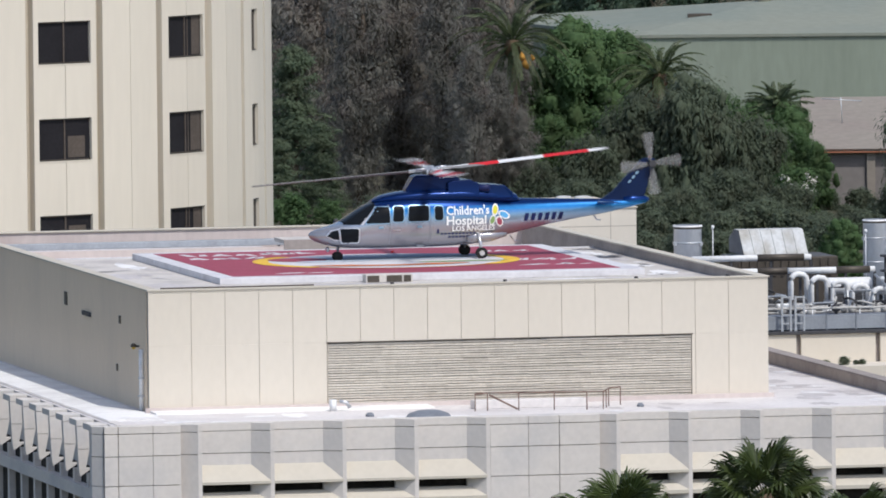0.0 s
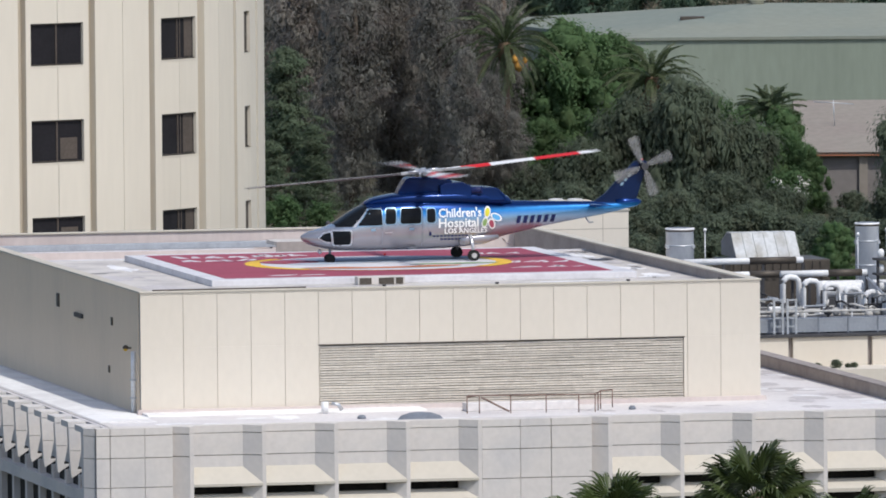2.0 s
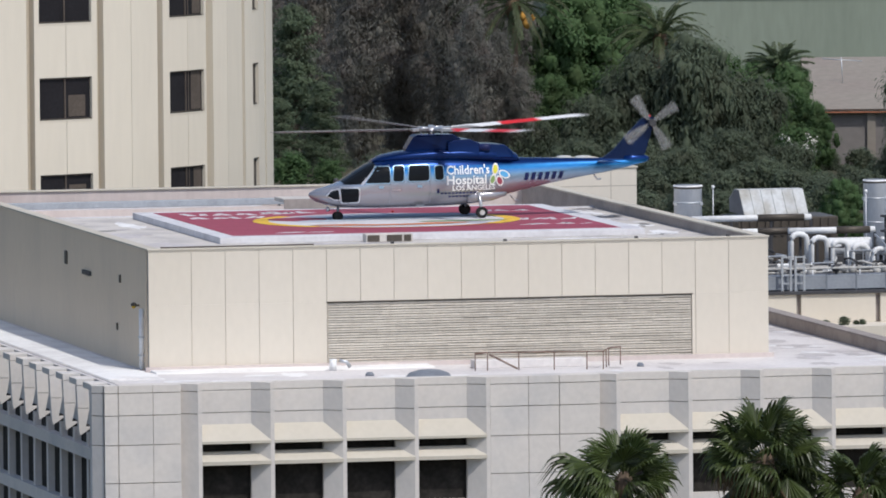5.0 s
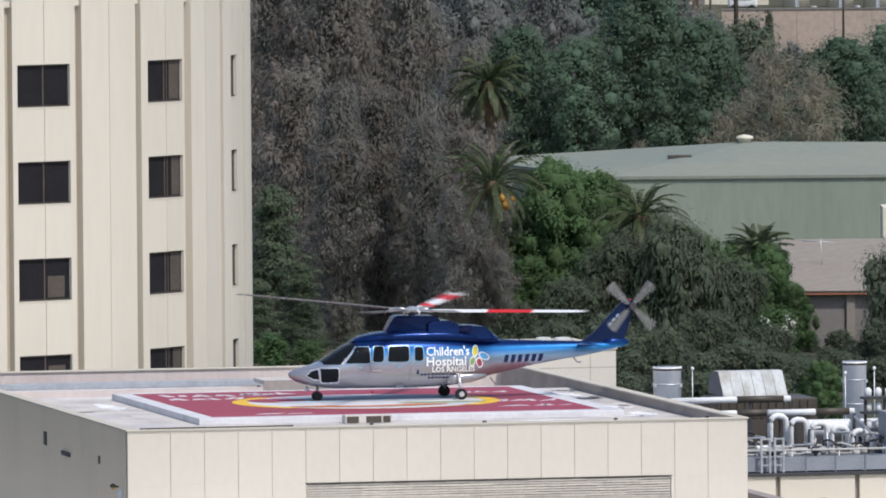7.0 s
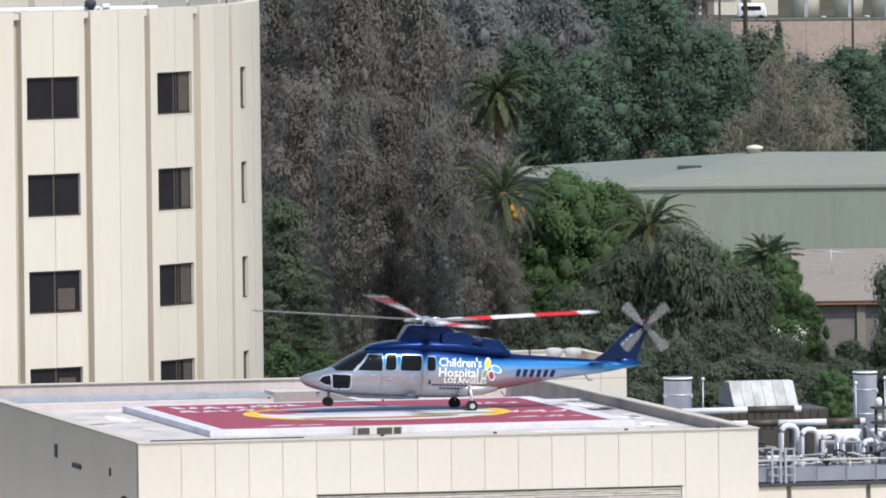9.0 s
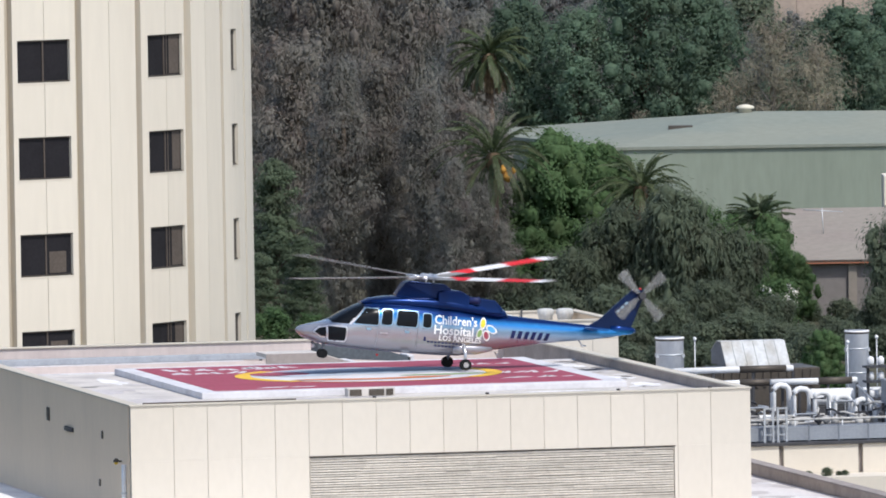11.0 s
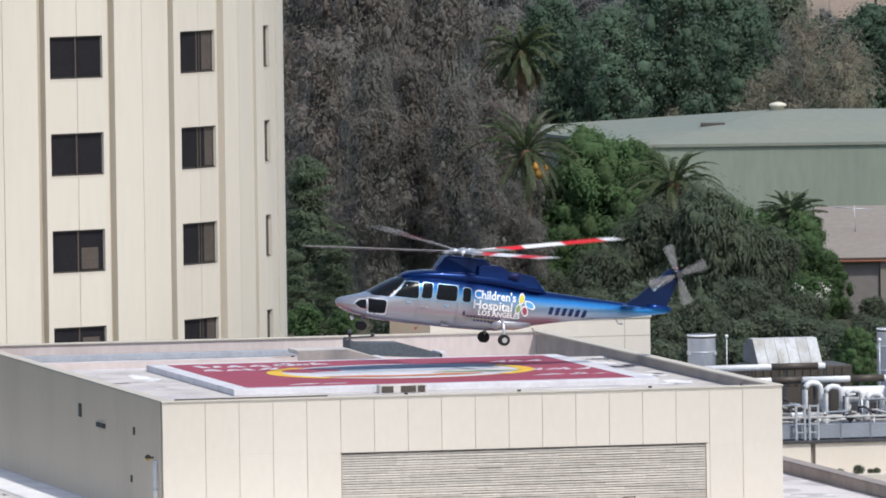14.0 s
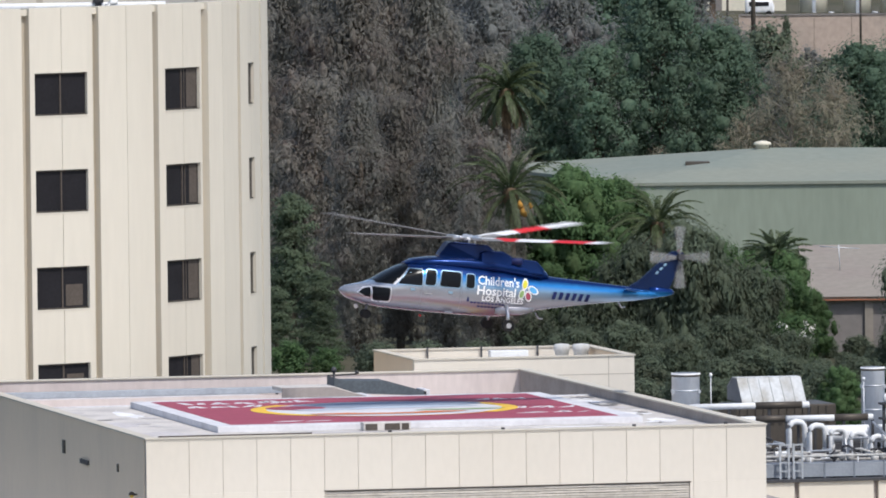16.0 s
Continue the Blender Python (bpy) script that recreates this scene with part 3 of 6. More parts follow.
# ---- helicopter ----
def paint_material():
    """Metallic paint that fades from deep blue above to silver below, by height on the airframe."""
    m = bpy.data.materials.new("blue_to_silver_paint")
    m.use_nodes = True
    n, l = m.node_tree.nodes, m.node_tree.links
    b = n["Principled BSDF"]
    co = n.new("ShaderNodeTexCoord")
    sep = n.new("ShaderNodeSeparateXYZ")
    l.new(co.outputs["Object"], sep.inputs[0])
    noise_n = n.new("ShaderNodeTexNoise")
    noise_n.inputs["Scale"].default_value = 3.0
    l.new(co.outputs["Object"], noise_n.inputs[0])
    add = n.new("ShaderNodeMath")
    add.operation = "MULTIPLY_ADD"
    add.inputs[1].default_value = 0.06
    l.new(noise_n.outputs[0], add.inputs[0])
    l.new(sep.outputs["Z"], add.inputs[2])
    rng = n.new("ShaderNodeMapRange")
    rng.inputs["From Min"].default_value, rng.inputs["From Max"].default_value = 0.3, 3.0
    l.new(add.outputs[0], rng.inputs["Value"])
    ramp = n.new("ShaderNodeValToRGB")
    els = ramp.color_ramp.elements
    # The two lowest stops paint the dark, reddish pad reflection onto the silver belly.
    stops = [(0.0, (0.27, 0.24, 0.26)), (0.12, (0.33, 0.31, 0.33)), (0.36, (0.41, 0.42, 0.46)), (0.48, (0.27, 0.42, 0.60)), (0.575, (0.03, 0.25, 0.60)), (0.64, (0.003, 0.030, 0.15)), (1.0, (0.0015, 0.010, 0.055))]
    els[0].position, els[0].color = stops[0][0], (*stops[0][1], 1)
    els[1].position, els[1].color = stops[-1][0], (*stops[-1][1], 1)
    for p, c in stops[1:-1]:
        els.new(p).color = (*c, 1)
    l.new(rng.outputs[0], ramp.inputs[0])
    l.new(ramp.outputs[0], b.inputs["Base Color"])
    b.inputs["Metallic"].default_value, b.inputs["Roughness"].default_value = 0.6, 0.27
    b.inputs["Coat Weight"].default_value, b.inputs["Coat Roughness"].default_value = 0.10, 0.1
    b.inputs["Specular IOR Level"].default_value = 0.25
    return m


def blade_material(name, bands):
    """White blade with red bands set along its length; plain grey on faces that don't point up."""
    m = material(name, (0.72, 0.72, 0.72), rough=0.45, vary=0.05, scale=2.0)
    n, l = m.node_tree.nodes, m.node_tree.links
    co = n.new("ShaderNodeTexCoord")
    sep = n.new("ShaderNodeSeparateXYZ")
    l.new(co.outputs["Object"], sep.inputs[0])
    ramp = n.new("ShaderNodeValToRGB")
    ramp.color_ramp.interpolation = "CONSTANT"
    div = n.new("ShaderNodeMath")
    div.operation = "DIVIDE"
    div.inputs[1].default_value = 7.0
    l.new(sep.outputs["X"], div.inputs[0])
    l.new(div.outputs[0], ramp.inputs[0])
    els = ramp.color_ramp.elements
    white, red = (0.72, 0.72, 0.72, 1), (0.62, 0.022, 0.025, 1)
    els[0].position, els[0].color = 0.0, white
    els[1].position, els[1].color = 1.0, white
    for a, b2 in bands:
        els.new(a / 7.0).color = red
        els.new(b2 / 7.0).color = white
    b = n["Principled BSDF"]
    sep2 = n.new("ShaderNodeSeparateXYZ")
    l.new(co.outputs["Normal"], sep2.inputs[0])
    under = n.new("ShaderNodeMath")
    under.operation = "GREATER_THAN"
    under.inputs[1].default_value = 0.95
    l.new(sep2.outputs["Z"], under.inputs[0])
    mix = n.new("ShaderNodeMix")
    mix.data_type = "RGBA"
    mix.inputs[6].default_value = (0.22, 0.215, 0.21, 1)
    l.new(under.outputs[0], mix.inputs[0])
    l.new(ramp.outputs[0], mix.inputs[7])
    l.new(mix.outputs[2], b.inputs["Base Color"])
    return m


PAINT = paint_material()
FIN_PAINT = material("deep_navy_paint", (0.004, 0.016, 0.065), rough=0.35, metal=0.2, vary=0.08, scale=1.0, spec=0.3)
BLADE_A = blade_material("blade_two_bands", [(1.4, 2.5), (4.2, 5.9)])
BLADE_B = blade_material("blade_one_band", [(2.9, 4.6)])
HELI_GLASS = material("tinted_canopy", (0.010, 0.012, 0.015), rough=0.2, vary=0.1, spec=0.08)
SURROUND = material("pale_blue_silver", (0.30, 0.46, 0.60), rough=0.35, metal=0.5, vary=0.05, scale=2)
SILVER = material("silver_metal", (0.62, 0.62, 0.64), rough=0.3, metal=0.7, vary=0.06, scale=2)
TYRE = material("tyre_rubber", (0.02, 0.02, 0.02), rough=0.85, vary=0.2)
WHITE_VINYL = material("white_vinyl", (0.86, 0.86, 0.86), rough=0.5, vary=0.02)
PAD_SKY = material("sky_blue_vinyl", (0.12, 0.42, 0.75), rough=0.5, vary=0.03)
EMBLEM_YELLOW = material("yellow_green_vinyl", (0.72, 0.66, 0.06), rough=0.5, vary=0.03)
NAVY_VINYL = material("navy_vinyl", (0.012, 0.02, 0.09), rough=0.5, vary=0.05)
TAIL_BLADE = material("tail_blade_grey", (0.62, 0.62, 0.62), rough=0.6, vary=0.1)
TAIL_BLADE.node_tree.nodes["Principled BSDF"].inputs["Alpha"].default_value = 0.065
GLOW_RED = bpy.data.materials.new("red_beacon")
GLOW_RED.use_nodes = True
GLOW_RED.node_tree.nodes["Principled BSDF"].inputs["Emission Color"].default_value = (1, 0.05, 0.03, 1)
GLOW_RED.node_tree.nodes["Principled BSDF"].inputs["Emission Strength"].default_value = 0.05
GLOW_RED.node_tree.nodes["Principled BSDF"].inputs["Base Color"].default_value = (0.5, 0.02, 0.02, 1)

# airframe stations: x forward of the mast, belly height, roof height, half width, squareness
STATIONS = [
    (4.72, 0.97, 1.02, 0.03, 2.0), (4.65, 0.86, 1.10, 0.19, 2.1), (4.45, 0.73, 1.19, 0.41, 2.2), (4.12, 0.62, 1.28, 0.61, 2.3),
    (3.75, 0.54, 1.38, 0.77, 2.4), (3.4, 0.49, 1.53, 0.88, 2.5), (3.0, 0.46, 1.80, 0.95, 2.6), (2.55, 0.45, 2.06, 1.0, 2.7), (2.1, 0.44, 2.24, 1.04, 2.8),
    (1.5, 0.44, 2.34, 1.06, 3.0), (0.7, 0.44, 2.38, 1.07, 3.1), (0.0, 0.44, 2.38, 1.07, 3.1), (-0.8, 0.46, 2.36, 1.05, 3.0),
    (-1.5, 0.50, 2.33, 1.0, 2.8), (-2.1, 0.62, 2.28, 0.90, 2.6), (-2.8, 0.80, 2.21, 0.74, 2.4), (-3.6, 0.98, 2.16, 0.58, 2.3),
    (-4.6, 1.18, 2.12, 0.44, 2.2), (-5.65, 1.36, 2.08, 0.33, 2.1), (-6.7, 1.52, 2.05, 0.25, 2.0), (-7.42, 1.66, 2.02, 0.20, 2.0), (-7.98, 1.80, 1.99, 0.13, 2.0), (-8.17, 1.87, 1.95, 0.03, 2.0),
]


def frame_at(x):
    xs = [s[0] for s in STATIONS][::-1]
    return [float(np.interp(x, xs, [s[i] for s in STATIONS][::-1])) for i in range(1, 5)]


def side_y(x, z):
    """Half width of the airframe at (x, z)."""
    lo, hi, w, e = frame_at(x)
    q = min(0.995, abs((z - (lo + hi) / 2) / ((hi - lo) / 2)))
    return w * (1 - q ** e) ** (1 / e)


def loft(stations, n=40):
    bm = bmesh.new()
    rings = []
    for x, lo, hi, w, e in stations:
        ring = []
        for k in range(n):
            a = k * math.tau / n
            c, s = math.cos(a), math.sin(a)
            ring.append(bm.verts.new((x, w * math.copysign(abs(c) ** (2 / e), c), (lo + hi) / 2 + (hi - lo) / 2 * math.copysign(abs(s) ** (2 / e), s))))
        rings.append(ring)
    for a, b in zip(rings, rings[1:]):
        for k in range(n):
            bm.faces.new((a[k], b[k], b[(k + 1) % n], a[(k + 1) % n])).smooth = True
    bm.faces.new(rings[0])
    bm.faces.new(rings[-1][::-1])
    bmesh.ops.recalc_face_normals(bm, faces=bm.faces[:])
    return bm


def skin_patch(outline, side, proud=0.012, step=0.12):
    """A panel that lies on the airframe's side: outline in (x, z), filled and laid on the skin."""
    bm = bmesh.new()
    bm.faces.new([bm.verts.new((x, 0, z)) for x, z in outline])
    xs, zs = [p[0] for p in outline], [p[1] for p in outline]
    for axis, lo, hi in ((0, min(xs), max(xs)), (2, min(zs), max(zs))):
        k = lo + step
        while k < hi:
            co, no = [0, 0, 0], [0, 0, 0]
            co[axis], no[axis] = k, 1
            bmesh.ops.bisect_plane(bm, geom=bm.verts[:] + bm.edges[:] + bm.faces[:], plane_co=co, plane_no=no)
            k += step
    for v in bm.verts:
        v.co.y = side * (side_y(v.co.x, v.co.z) + proud)
    for f in bm.faces:
        f.smooth = True
    bmesh.ops.recalc_face_normals(bm, faces=bm.faces[:])
    if bm.faces and sum(f.normal.y for f in bm.faces) * side < 0:
        bmesh.ops.reverse_faces(bm, faces=bm.faces[:])
    return bm


def rounded(x0, x1, z0, z1, r=0.1, lean0=0.0, lean1=0.0):
    """A window outline with rounded corners; lean shifts the top of each upright side."""
    pts = []
    for cx, cz, a in ((x1 - r, z1 - r, 0), (x0 + r, z1 - r, 90), (x0 + r, z0 + r, 180), (x1 - r, z0 + r, 270)):
        for k in range(4):
            t = radians(a + 30 * k)
            x, z = cx + r * math.cos(t), cz + r * math.sin(t)
            f = (z - z0) / (z1 - z0)
            g = (x - x0) / (x1 - x0)
            pts.append((x + f * (lean0 * (1 - g) + lean1 * g), z))
    return pts


def skin_text(body, size, x0, z0, side, width):
    """Lettering laid on the airframe's side, running aft on the left side and forward on the right."""
    curve = bpy.data.curves.new("lettering", "FONT")
    curve.body, curve.size, curve.resolution_u, curve.offset = body, size, 2, size * 0.022
    ob = new("lettering", curve)
    me = bpy.data.meshes.new_from_object(ob.evaluated_get(bpy.context.evaluated_depsgraph_get()))
    bpy.data.objects.remove(ob)
    bm = bmesh.new()
    bm.from_mesh(me)
    lo, hi = min(v.co.x for v in bm.verts), max(v.co.x for v in bm.verts)
    for v in bm.verts:
        f = (v.co.x - lo) / (hi - lo)
        x = x0 - width * (f if side > 0 else 1 - f)
        z = z0 + v.co.y
        v.co = (x, side * (side_y(x, z) + 0.02), z)
    bmesh.ops.recalc_face_normals(bm, faces=bm.faces[:])
    return bm


def windscreen_mesh():
    """The glazed shell over the cockpit's front, from one side sill over the top to the other."""
    bm = bmesh.new()
    grid = []
    for i in range(13):
        x = 3.52 - 1.20 * i / 12
        lo, hi, w, e = frame_at(x)
        sill = 1.38 if x > 2.93 else 1.38 + (2.93 - x) * 1.12
        q = min(0.97, max(-0.9, (sill - (lo + hi) / 2) / ((hi - lo) / 2)))
        a0 = math.asin(math.copysign(abs(q) ** (e / 2), q))
        line = []
        for k in range(17):
            a = a0 + (math.pi - 2 * a0) * k / 16
            c, sn = math.cos(a), math.sin(a)
            line.append(bm.verts.new((x + 0.012, (w + 0.014) * math.copysign(abs(c) ** (2 / e), c), (lo + hi) / 2 + ((hi - lo) / 2 + 0.014) * math.copysign(abs(sn) ** (2 / e), sn))))
        grid.append(line)
    for a, b in zip(grid, grid[1:]):
        for k in range(16):
            bm.faces.new((a[k], a[k + 1], b[k + 1], b[k])).smooth = True
    bmesh.ops.recalc_face_normals(bm, faces=bm.faces[:])
    return bm


heli = thing("helicopter", (1.99, 1.03, PAD), 182.8, "blue and silver medical helicopter lifting off the rooftop pad", "helicopter")
heli.scale = (1.014, 1.0, 1.0)
fuselage = part("fuselage", loft(STATIONS), PAINT, heli, "glossy fuselage fading from deep blue to silver")
part("windscreen", windscreen_mesh(), HELI_GLASS, heli, "dark wraparound windscreen")
# cowling over the cabin: engine deck and mast fairing
part("engine_cowling", loft([(2.35, 2.15, 2.22, 0.25, 2.2), (2.0, 2.10, 2.40, 0.55, 2.4), (1.4, 2.10, 2.52, 0.72, 2.6), (0.8, 2.1, 2.58, 0.80, 2.8), (0.0, 2.1, 2.62, 0.86, 3.0), (-1.0, 2.1, 2.62, 0.88, 3.0), (-2.0, 2.05, 2.56, 0.84, 3.0), (-2.9, 2.0, 2.46, 0.66, 2.8), (-3.15, 2.0, 2.36, 0.5, 2.6), (-3.3, 2.0, 2.14, 0.4, 2.4)], 28), PAINT, heli)
def fairing(outline, half, edge):
    """A crisp box fairing: a side outline with rounded edges."""
    bm = prism(bmesh.new(), outline, "y", -half, half)
    bmesh.ops.bevel(bm, geom=bm.edges[:], offset=edge, segments=3, affect="EDGES", profile=0.6)
    for v in bm.verts:
        v.co.y *= (1.0 - 0.22 * max(0.0, v.co.z - 2.5)) * (1.0 - 0.62 * min(1.0, max(0.0, v.co.x - 0.25) / 0.8))
    return bm


part("mast_fairing", fairing([(1.04, 2.3), (1.04, 2.62), (0.76, 3.08), (0.60, 3.15), (-0.72, 3.13), (-0.95, 2.98), (-1.1, 2.3)], 0.62, 0.035), PAINT, heli)
part("exhaust_housing", fairing([(-0.42, 2.3), (-0.42, 2.84), (-0.62, 2.93), (-1.28, 2.95), (-1.62, 2.78), (-1.62, 2.3)], 0.86, 0.05), PAINT, heli)
part("rear_cowling", fairing([(-1.5, 2.2), (-1.5, 2.77), (-2.62, 2.70), (-2.92, 2.42), (-2.92, 2.2)], 0.78, 0.05), PAINT, heli)
for s in (1, -1):
    part("exhaust", tube(bmesh.new(), [(-1.5, s * 0.66, 2.58), (-1.8, s * 0.74, 2.62), (-2.0, s * 0.86, 2.64)], 0.13, 14), NAVY_VINYL, heli)
    # pale door surrounds, then the glazing
    for outline in (rounded(1.840, 2.830, 1.385, 2.045, 0.08, 0.0, -0.48), rounded(1.330, 1.790, 1.43, 2.065, 0.1, -0.03, -0.06), rounded(0.360, 1.220, 1.43, 2.065, 0.1, -0.02, -0.06), rounded(-0.185, 0.185, 1.455, 2.025, 0.1)):
        part("window_surround", skin_patch(outline, s, 0.005), SURROUND, heli)
    part("cockpit_window", skin_patch(rounded(1.870, 2.790, 1.42, 2.02, 0.07, 0.0, -0.48), s), HELI_GLASS, heli)
    part("door_window", skin_patch(rounded(1.360, 1.760, 1.46, 2.04, 0.09, -0.03, -0.06), s), HELI_GLASS, heli)
    part("cabin_window", skin_patch(rounded(0.390, 1.190, 1.46, 2.04, 0.09, -0.02, -0.06), s), HELI_GLASS, heli)
    part("cabin_window", skin_patch(rounded(-0.160, 0.160, 1.48, 2.0, 0.09), s), HELI_GLASS, heli)
    for name, proud, grow, mat in (("window_surround", 0.006, 0.05, SILVER), ("chin_window", 0.014, 0.0, HELI_GLASS)):
        part(name, skin_patch([(4.16 + grow, 0.97), (3.98 + grow * 0.5, 1.14 + grow), (3.76 - grow * 0.5, 1.19 + grow), (3.74 - grow * 0.5, 0.84 - grow), (3.92, 0.84 - grow)], s, proud), mat, heli)
        part(name, skin_patch(rounded(3.04 - grow, 3.66 + grow * 0.6, 0.72 - grow, 1.23 + grow, 0.08, 0.0, 0.04), s, proud), mat, heli)
    part("door_handle", skin_patch(rounded(1.48, 1.78, 1.12, 1.17, 0.02), s, 0.03), SILVER, heli)
    part("window_frame", skin_patch([(2.98, 1.36), (2.87, 1.36), (2.33, 2.05), (2.43, 2.06)], s, 0.018), SILVER, heli)
    part("door_seam", skin_patch([(1.86, 0.62), (1.875, 0.62), (1.875, 2.1), (1.86, 2.1)], s, 0.010, 0.08), GREY_METAL, heli)
    part("door_seam", skin_patch([(0.33, 0.62), (0.345, 0.62), (0.345, 2.1), (0.33, 2.1)], s, 0.010, 0.08), GREY_METAL, heli)
    part("step", boxed(0.55, 0.85, s * 0.86 - 0.06, s * 0.86 + 0.06, 0.50, 0.55, 0.01), GREY_METAL, heli)
    for hx in (2.12, 0.66):
        part("hinge_plate", skin_patch(rounded(hx, hx + 0.18, 1.21, 1.30, 0.02), s, 0.016), SURROUND, heli)
    # livery
    for body, size, x0, z0 in (("Children's", 0.46, -0.28, 1.66), ("Hospital", 0.48, -0.28, 1.28), ("LOS ANGELES", 0.27, -0.5, 1.05)):
        part("lettering", skin_text(body, size, x0, z0, s, 1.68 if size < 0.47 else 1.55), WHITE_VINYL, heli, "white livery lettering")
    for i in range(6):
        x0 = -3.36 - i * 0.275
        part("registration_bar", skin_patch([(x0, 1.34), (x0 - 0.15, 1.34), (x0 - 0.21, 1.62), (x0 - 0.06, 1.62)], s, 0.02, 0.06), NAVY_VINYL, heli)
    part("small_emblem", skin_patch([(0.10, 0.98), (0.0, 0.98), (0.02, 1.14), (0.08, 1.14)], s, 0.02, 0.06), NAVY_VINYL, heli)
    for z0, xs, n in ((0.93, -0.05, 10), (0.80, -0.35, 6)):
        for i in range(n):
            x0 = xs - i * 0.14
            part("small_print", skin_patch([(x0, z0), (x0 - 0.10, z0), (x0 - 0.10, z0 + 0.06), (x0, z0 + 0.06)], s, 0.02, 0.06), NAVY_VINYL, heli)
    for cx, cz, sx, sz, turn, mat in ((-2.2, 1.80, 0.13, 0.23, 12, EMBLEM_YELLOW), (-2.55, 1.60, 0.25, 0.14, 25, WHITE_VINYL), (-2.36, 1.36, 0.14, 0.21, -20, PAD_RED), (-2.08, 1.42, 0.12, 0.21, 18, PAD_GREEN)):
        for k, m2 in ((1.0, WHITE_VINYL), (0.72, mat if mat is not WHITE_VINYL else PAD_SKY)):
            pts = []
            for q in range(16):
                a = q * math.tau / 16
                px, pz = k * sx * math.cos(a), k * sz * math.sin(a)
                t = radians(turn)
                pts.append((cx + px * math.cos(t) - pz * math.sin(t), cz + px * math.sin(t) + pz * math.cos(t)))
            part("emblem_petal", skin_patch(pts, s, 0.020 + 0.006 * (k < 1), 0.2), m2, heli)
    # undercarriage
    part("stabiliser", loft([(-6.15, 1.93, 1.96, 0.02, 2), (-6.3, 1.90, 1.99, 0.6, 6), (-6.75, 1.91, 1.98, 0.6, 6), (-6.9, 1.93, 1.95, 0.55, 6)], 20), PAINT, heli).location = (0.0, s * 0.85, 0)
    part("strut", tube(bmesh.new(), [(-1.5, s * 0.98, 0.95), (-1.56, s * 1.08, 0.6), (-1.56, s * 1.2, 0.24)], 0.06, 10), SILVER, heli)
    part("sponson", loft([(-1.1, 0.6, 0.85, 0.03, 2.2), (-1.4, 0.56, 0.92, 0.08, 2.4), (-2.0, 0.62, 0.95, 0.08, 2.4), (-2.6, 0.8, 0.95, 0.03, 2.2)], 16), PAINT, heli).location = (0, s * 0.92, 0)
    wheel = part("wheel", tube(bmesh.new(), [(-1.56, s * 1.12, 0.21), (-1.56, s * 1.30, 0.21)], 0.21, 22), TYRE, heli, "black tyre")
    part("rim", tube(bmesh.new(), [(-1.56, s * 1.285, 0.21), (-1.56, s * 1.315, 0.21)], 0.10, 18), SILVER, wheel, "bright metal wheel rim")
for dy in (-0.12, 0.12):
    part("nose_wheel", tube(bmesh.new(), [(3.62, dy - 0.05, 0.17), (3.62, dy + 0.05, 0.17)], 0.17, 20), TYRE, heli)
part("strut", tube(bmesh.new(), [(3.60, 0, 0.6), (3.62, 0, 0.17)], 0.05, 10), GREY_METAL, heli)
part("landing_light", tube(bmesh.new(), [(3.95, 0.0, 0.46), (4.05, 0.0, 0.42)], 0.09, 12), SILVER, heli)
# fin
fin = bmesh.new()
prism(fin, [(-6.5, 2.02), (-6.95, 2.32), (-8.08, 3.50), (-8.30, 3.56), (-8.62, 3.52), (-8.20, 2.2), (-8.08, 1.95), (-7.4, 1.8)], "y", -0.09, 0.09)
bmesh.ops.bevel(fin, geom=fin.edges[:], offset=0.04, segments=2, affect="EDGES")
part("fin", fin, FIN_PAINT, heli, "deep navy fin")
for z0 in (2.62, 2.78, 2.94):
    part("fin_mark", prism(bmesh.new(), [(-7.52 - (z0 - 2.62) * 0.9, z0), (-7.62 - (z0 - 2.62) * 0.9, z0), (-7.68 - (z0 - 2.62) * 0.9, z0 + 0.11), (-7.58 - (z0 - 2.62) * 0.9, z0 + 0.11)], "y", -0.096, 0.096), SURROUND, heli)
part("tail_cone", loft([(-7.35, 1.74, 2.12, 0.16, 2.2), (-7.7, 1.74, 2.16, 0.2, 2.4), (-8.2, 1.84, 2.12, 0.14, 2.2), (-8.36, 1.92, 2.04, 0.04, 2.0)], 18), PAINT, heli)
part("tail_skid", tube(bmesh.new(), [(-6.2, 0, 1.46), (-6.35, 0, 1.25), (-6.5, 0, 1.27)], 0.03, 8), SILVER, heli)
part("beacon", lathe(bmesh.new(), [(0.04, 0), (0.05, 0.05), (0.02, 0.09)], 12, (-8.4, 0, 3.52)), GLOW_RED, heli)
part("beacon", lathe(bmesh.new(), [(0.02, -0.08), (0.05, -0.04), (0.05, 0)], 12, (1.6, 0.3, 0.33)), GLOW_RED, heli)
part("antenna", tube(bmesh.new(), [(-3.0, 0, 0.75), (-3.15, 0, 0.55), (-3.3, 0, 0.56)], 0.025, 8), SILVER, heli)

# main rotor: hub with four blades; tail rotor with four blades
MAST = 3.30
rotor = part("main_rotor", lathe(bmesh.new(), [(0.12, -0.35), (0.12, -0.08), (0.30, -0.06), (0.34, 0.0), (0.30, 0.08), (0.14, 0.10), (0.10, 0.17)], 24), SILVER, heli, "bright metal rotor hub")
rotor.location = (0, 0, MAST)
CONE, PITCH = 2.4, 10.0


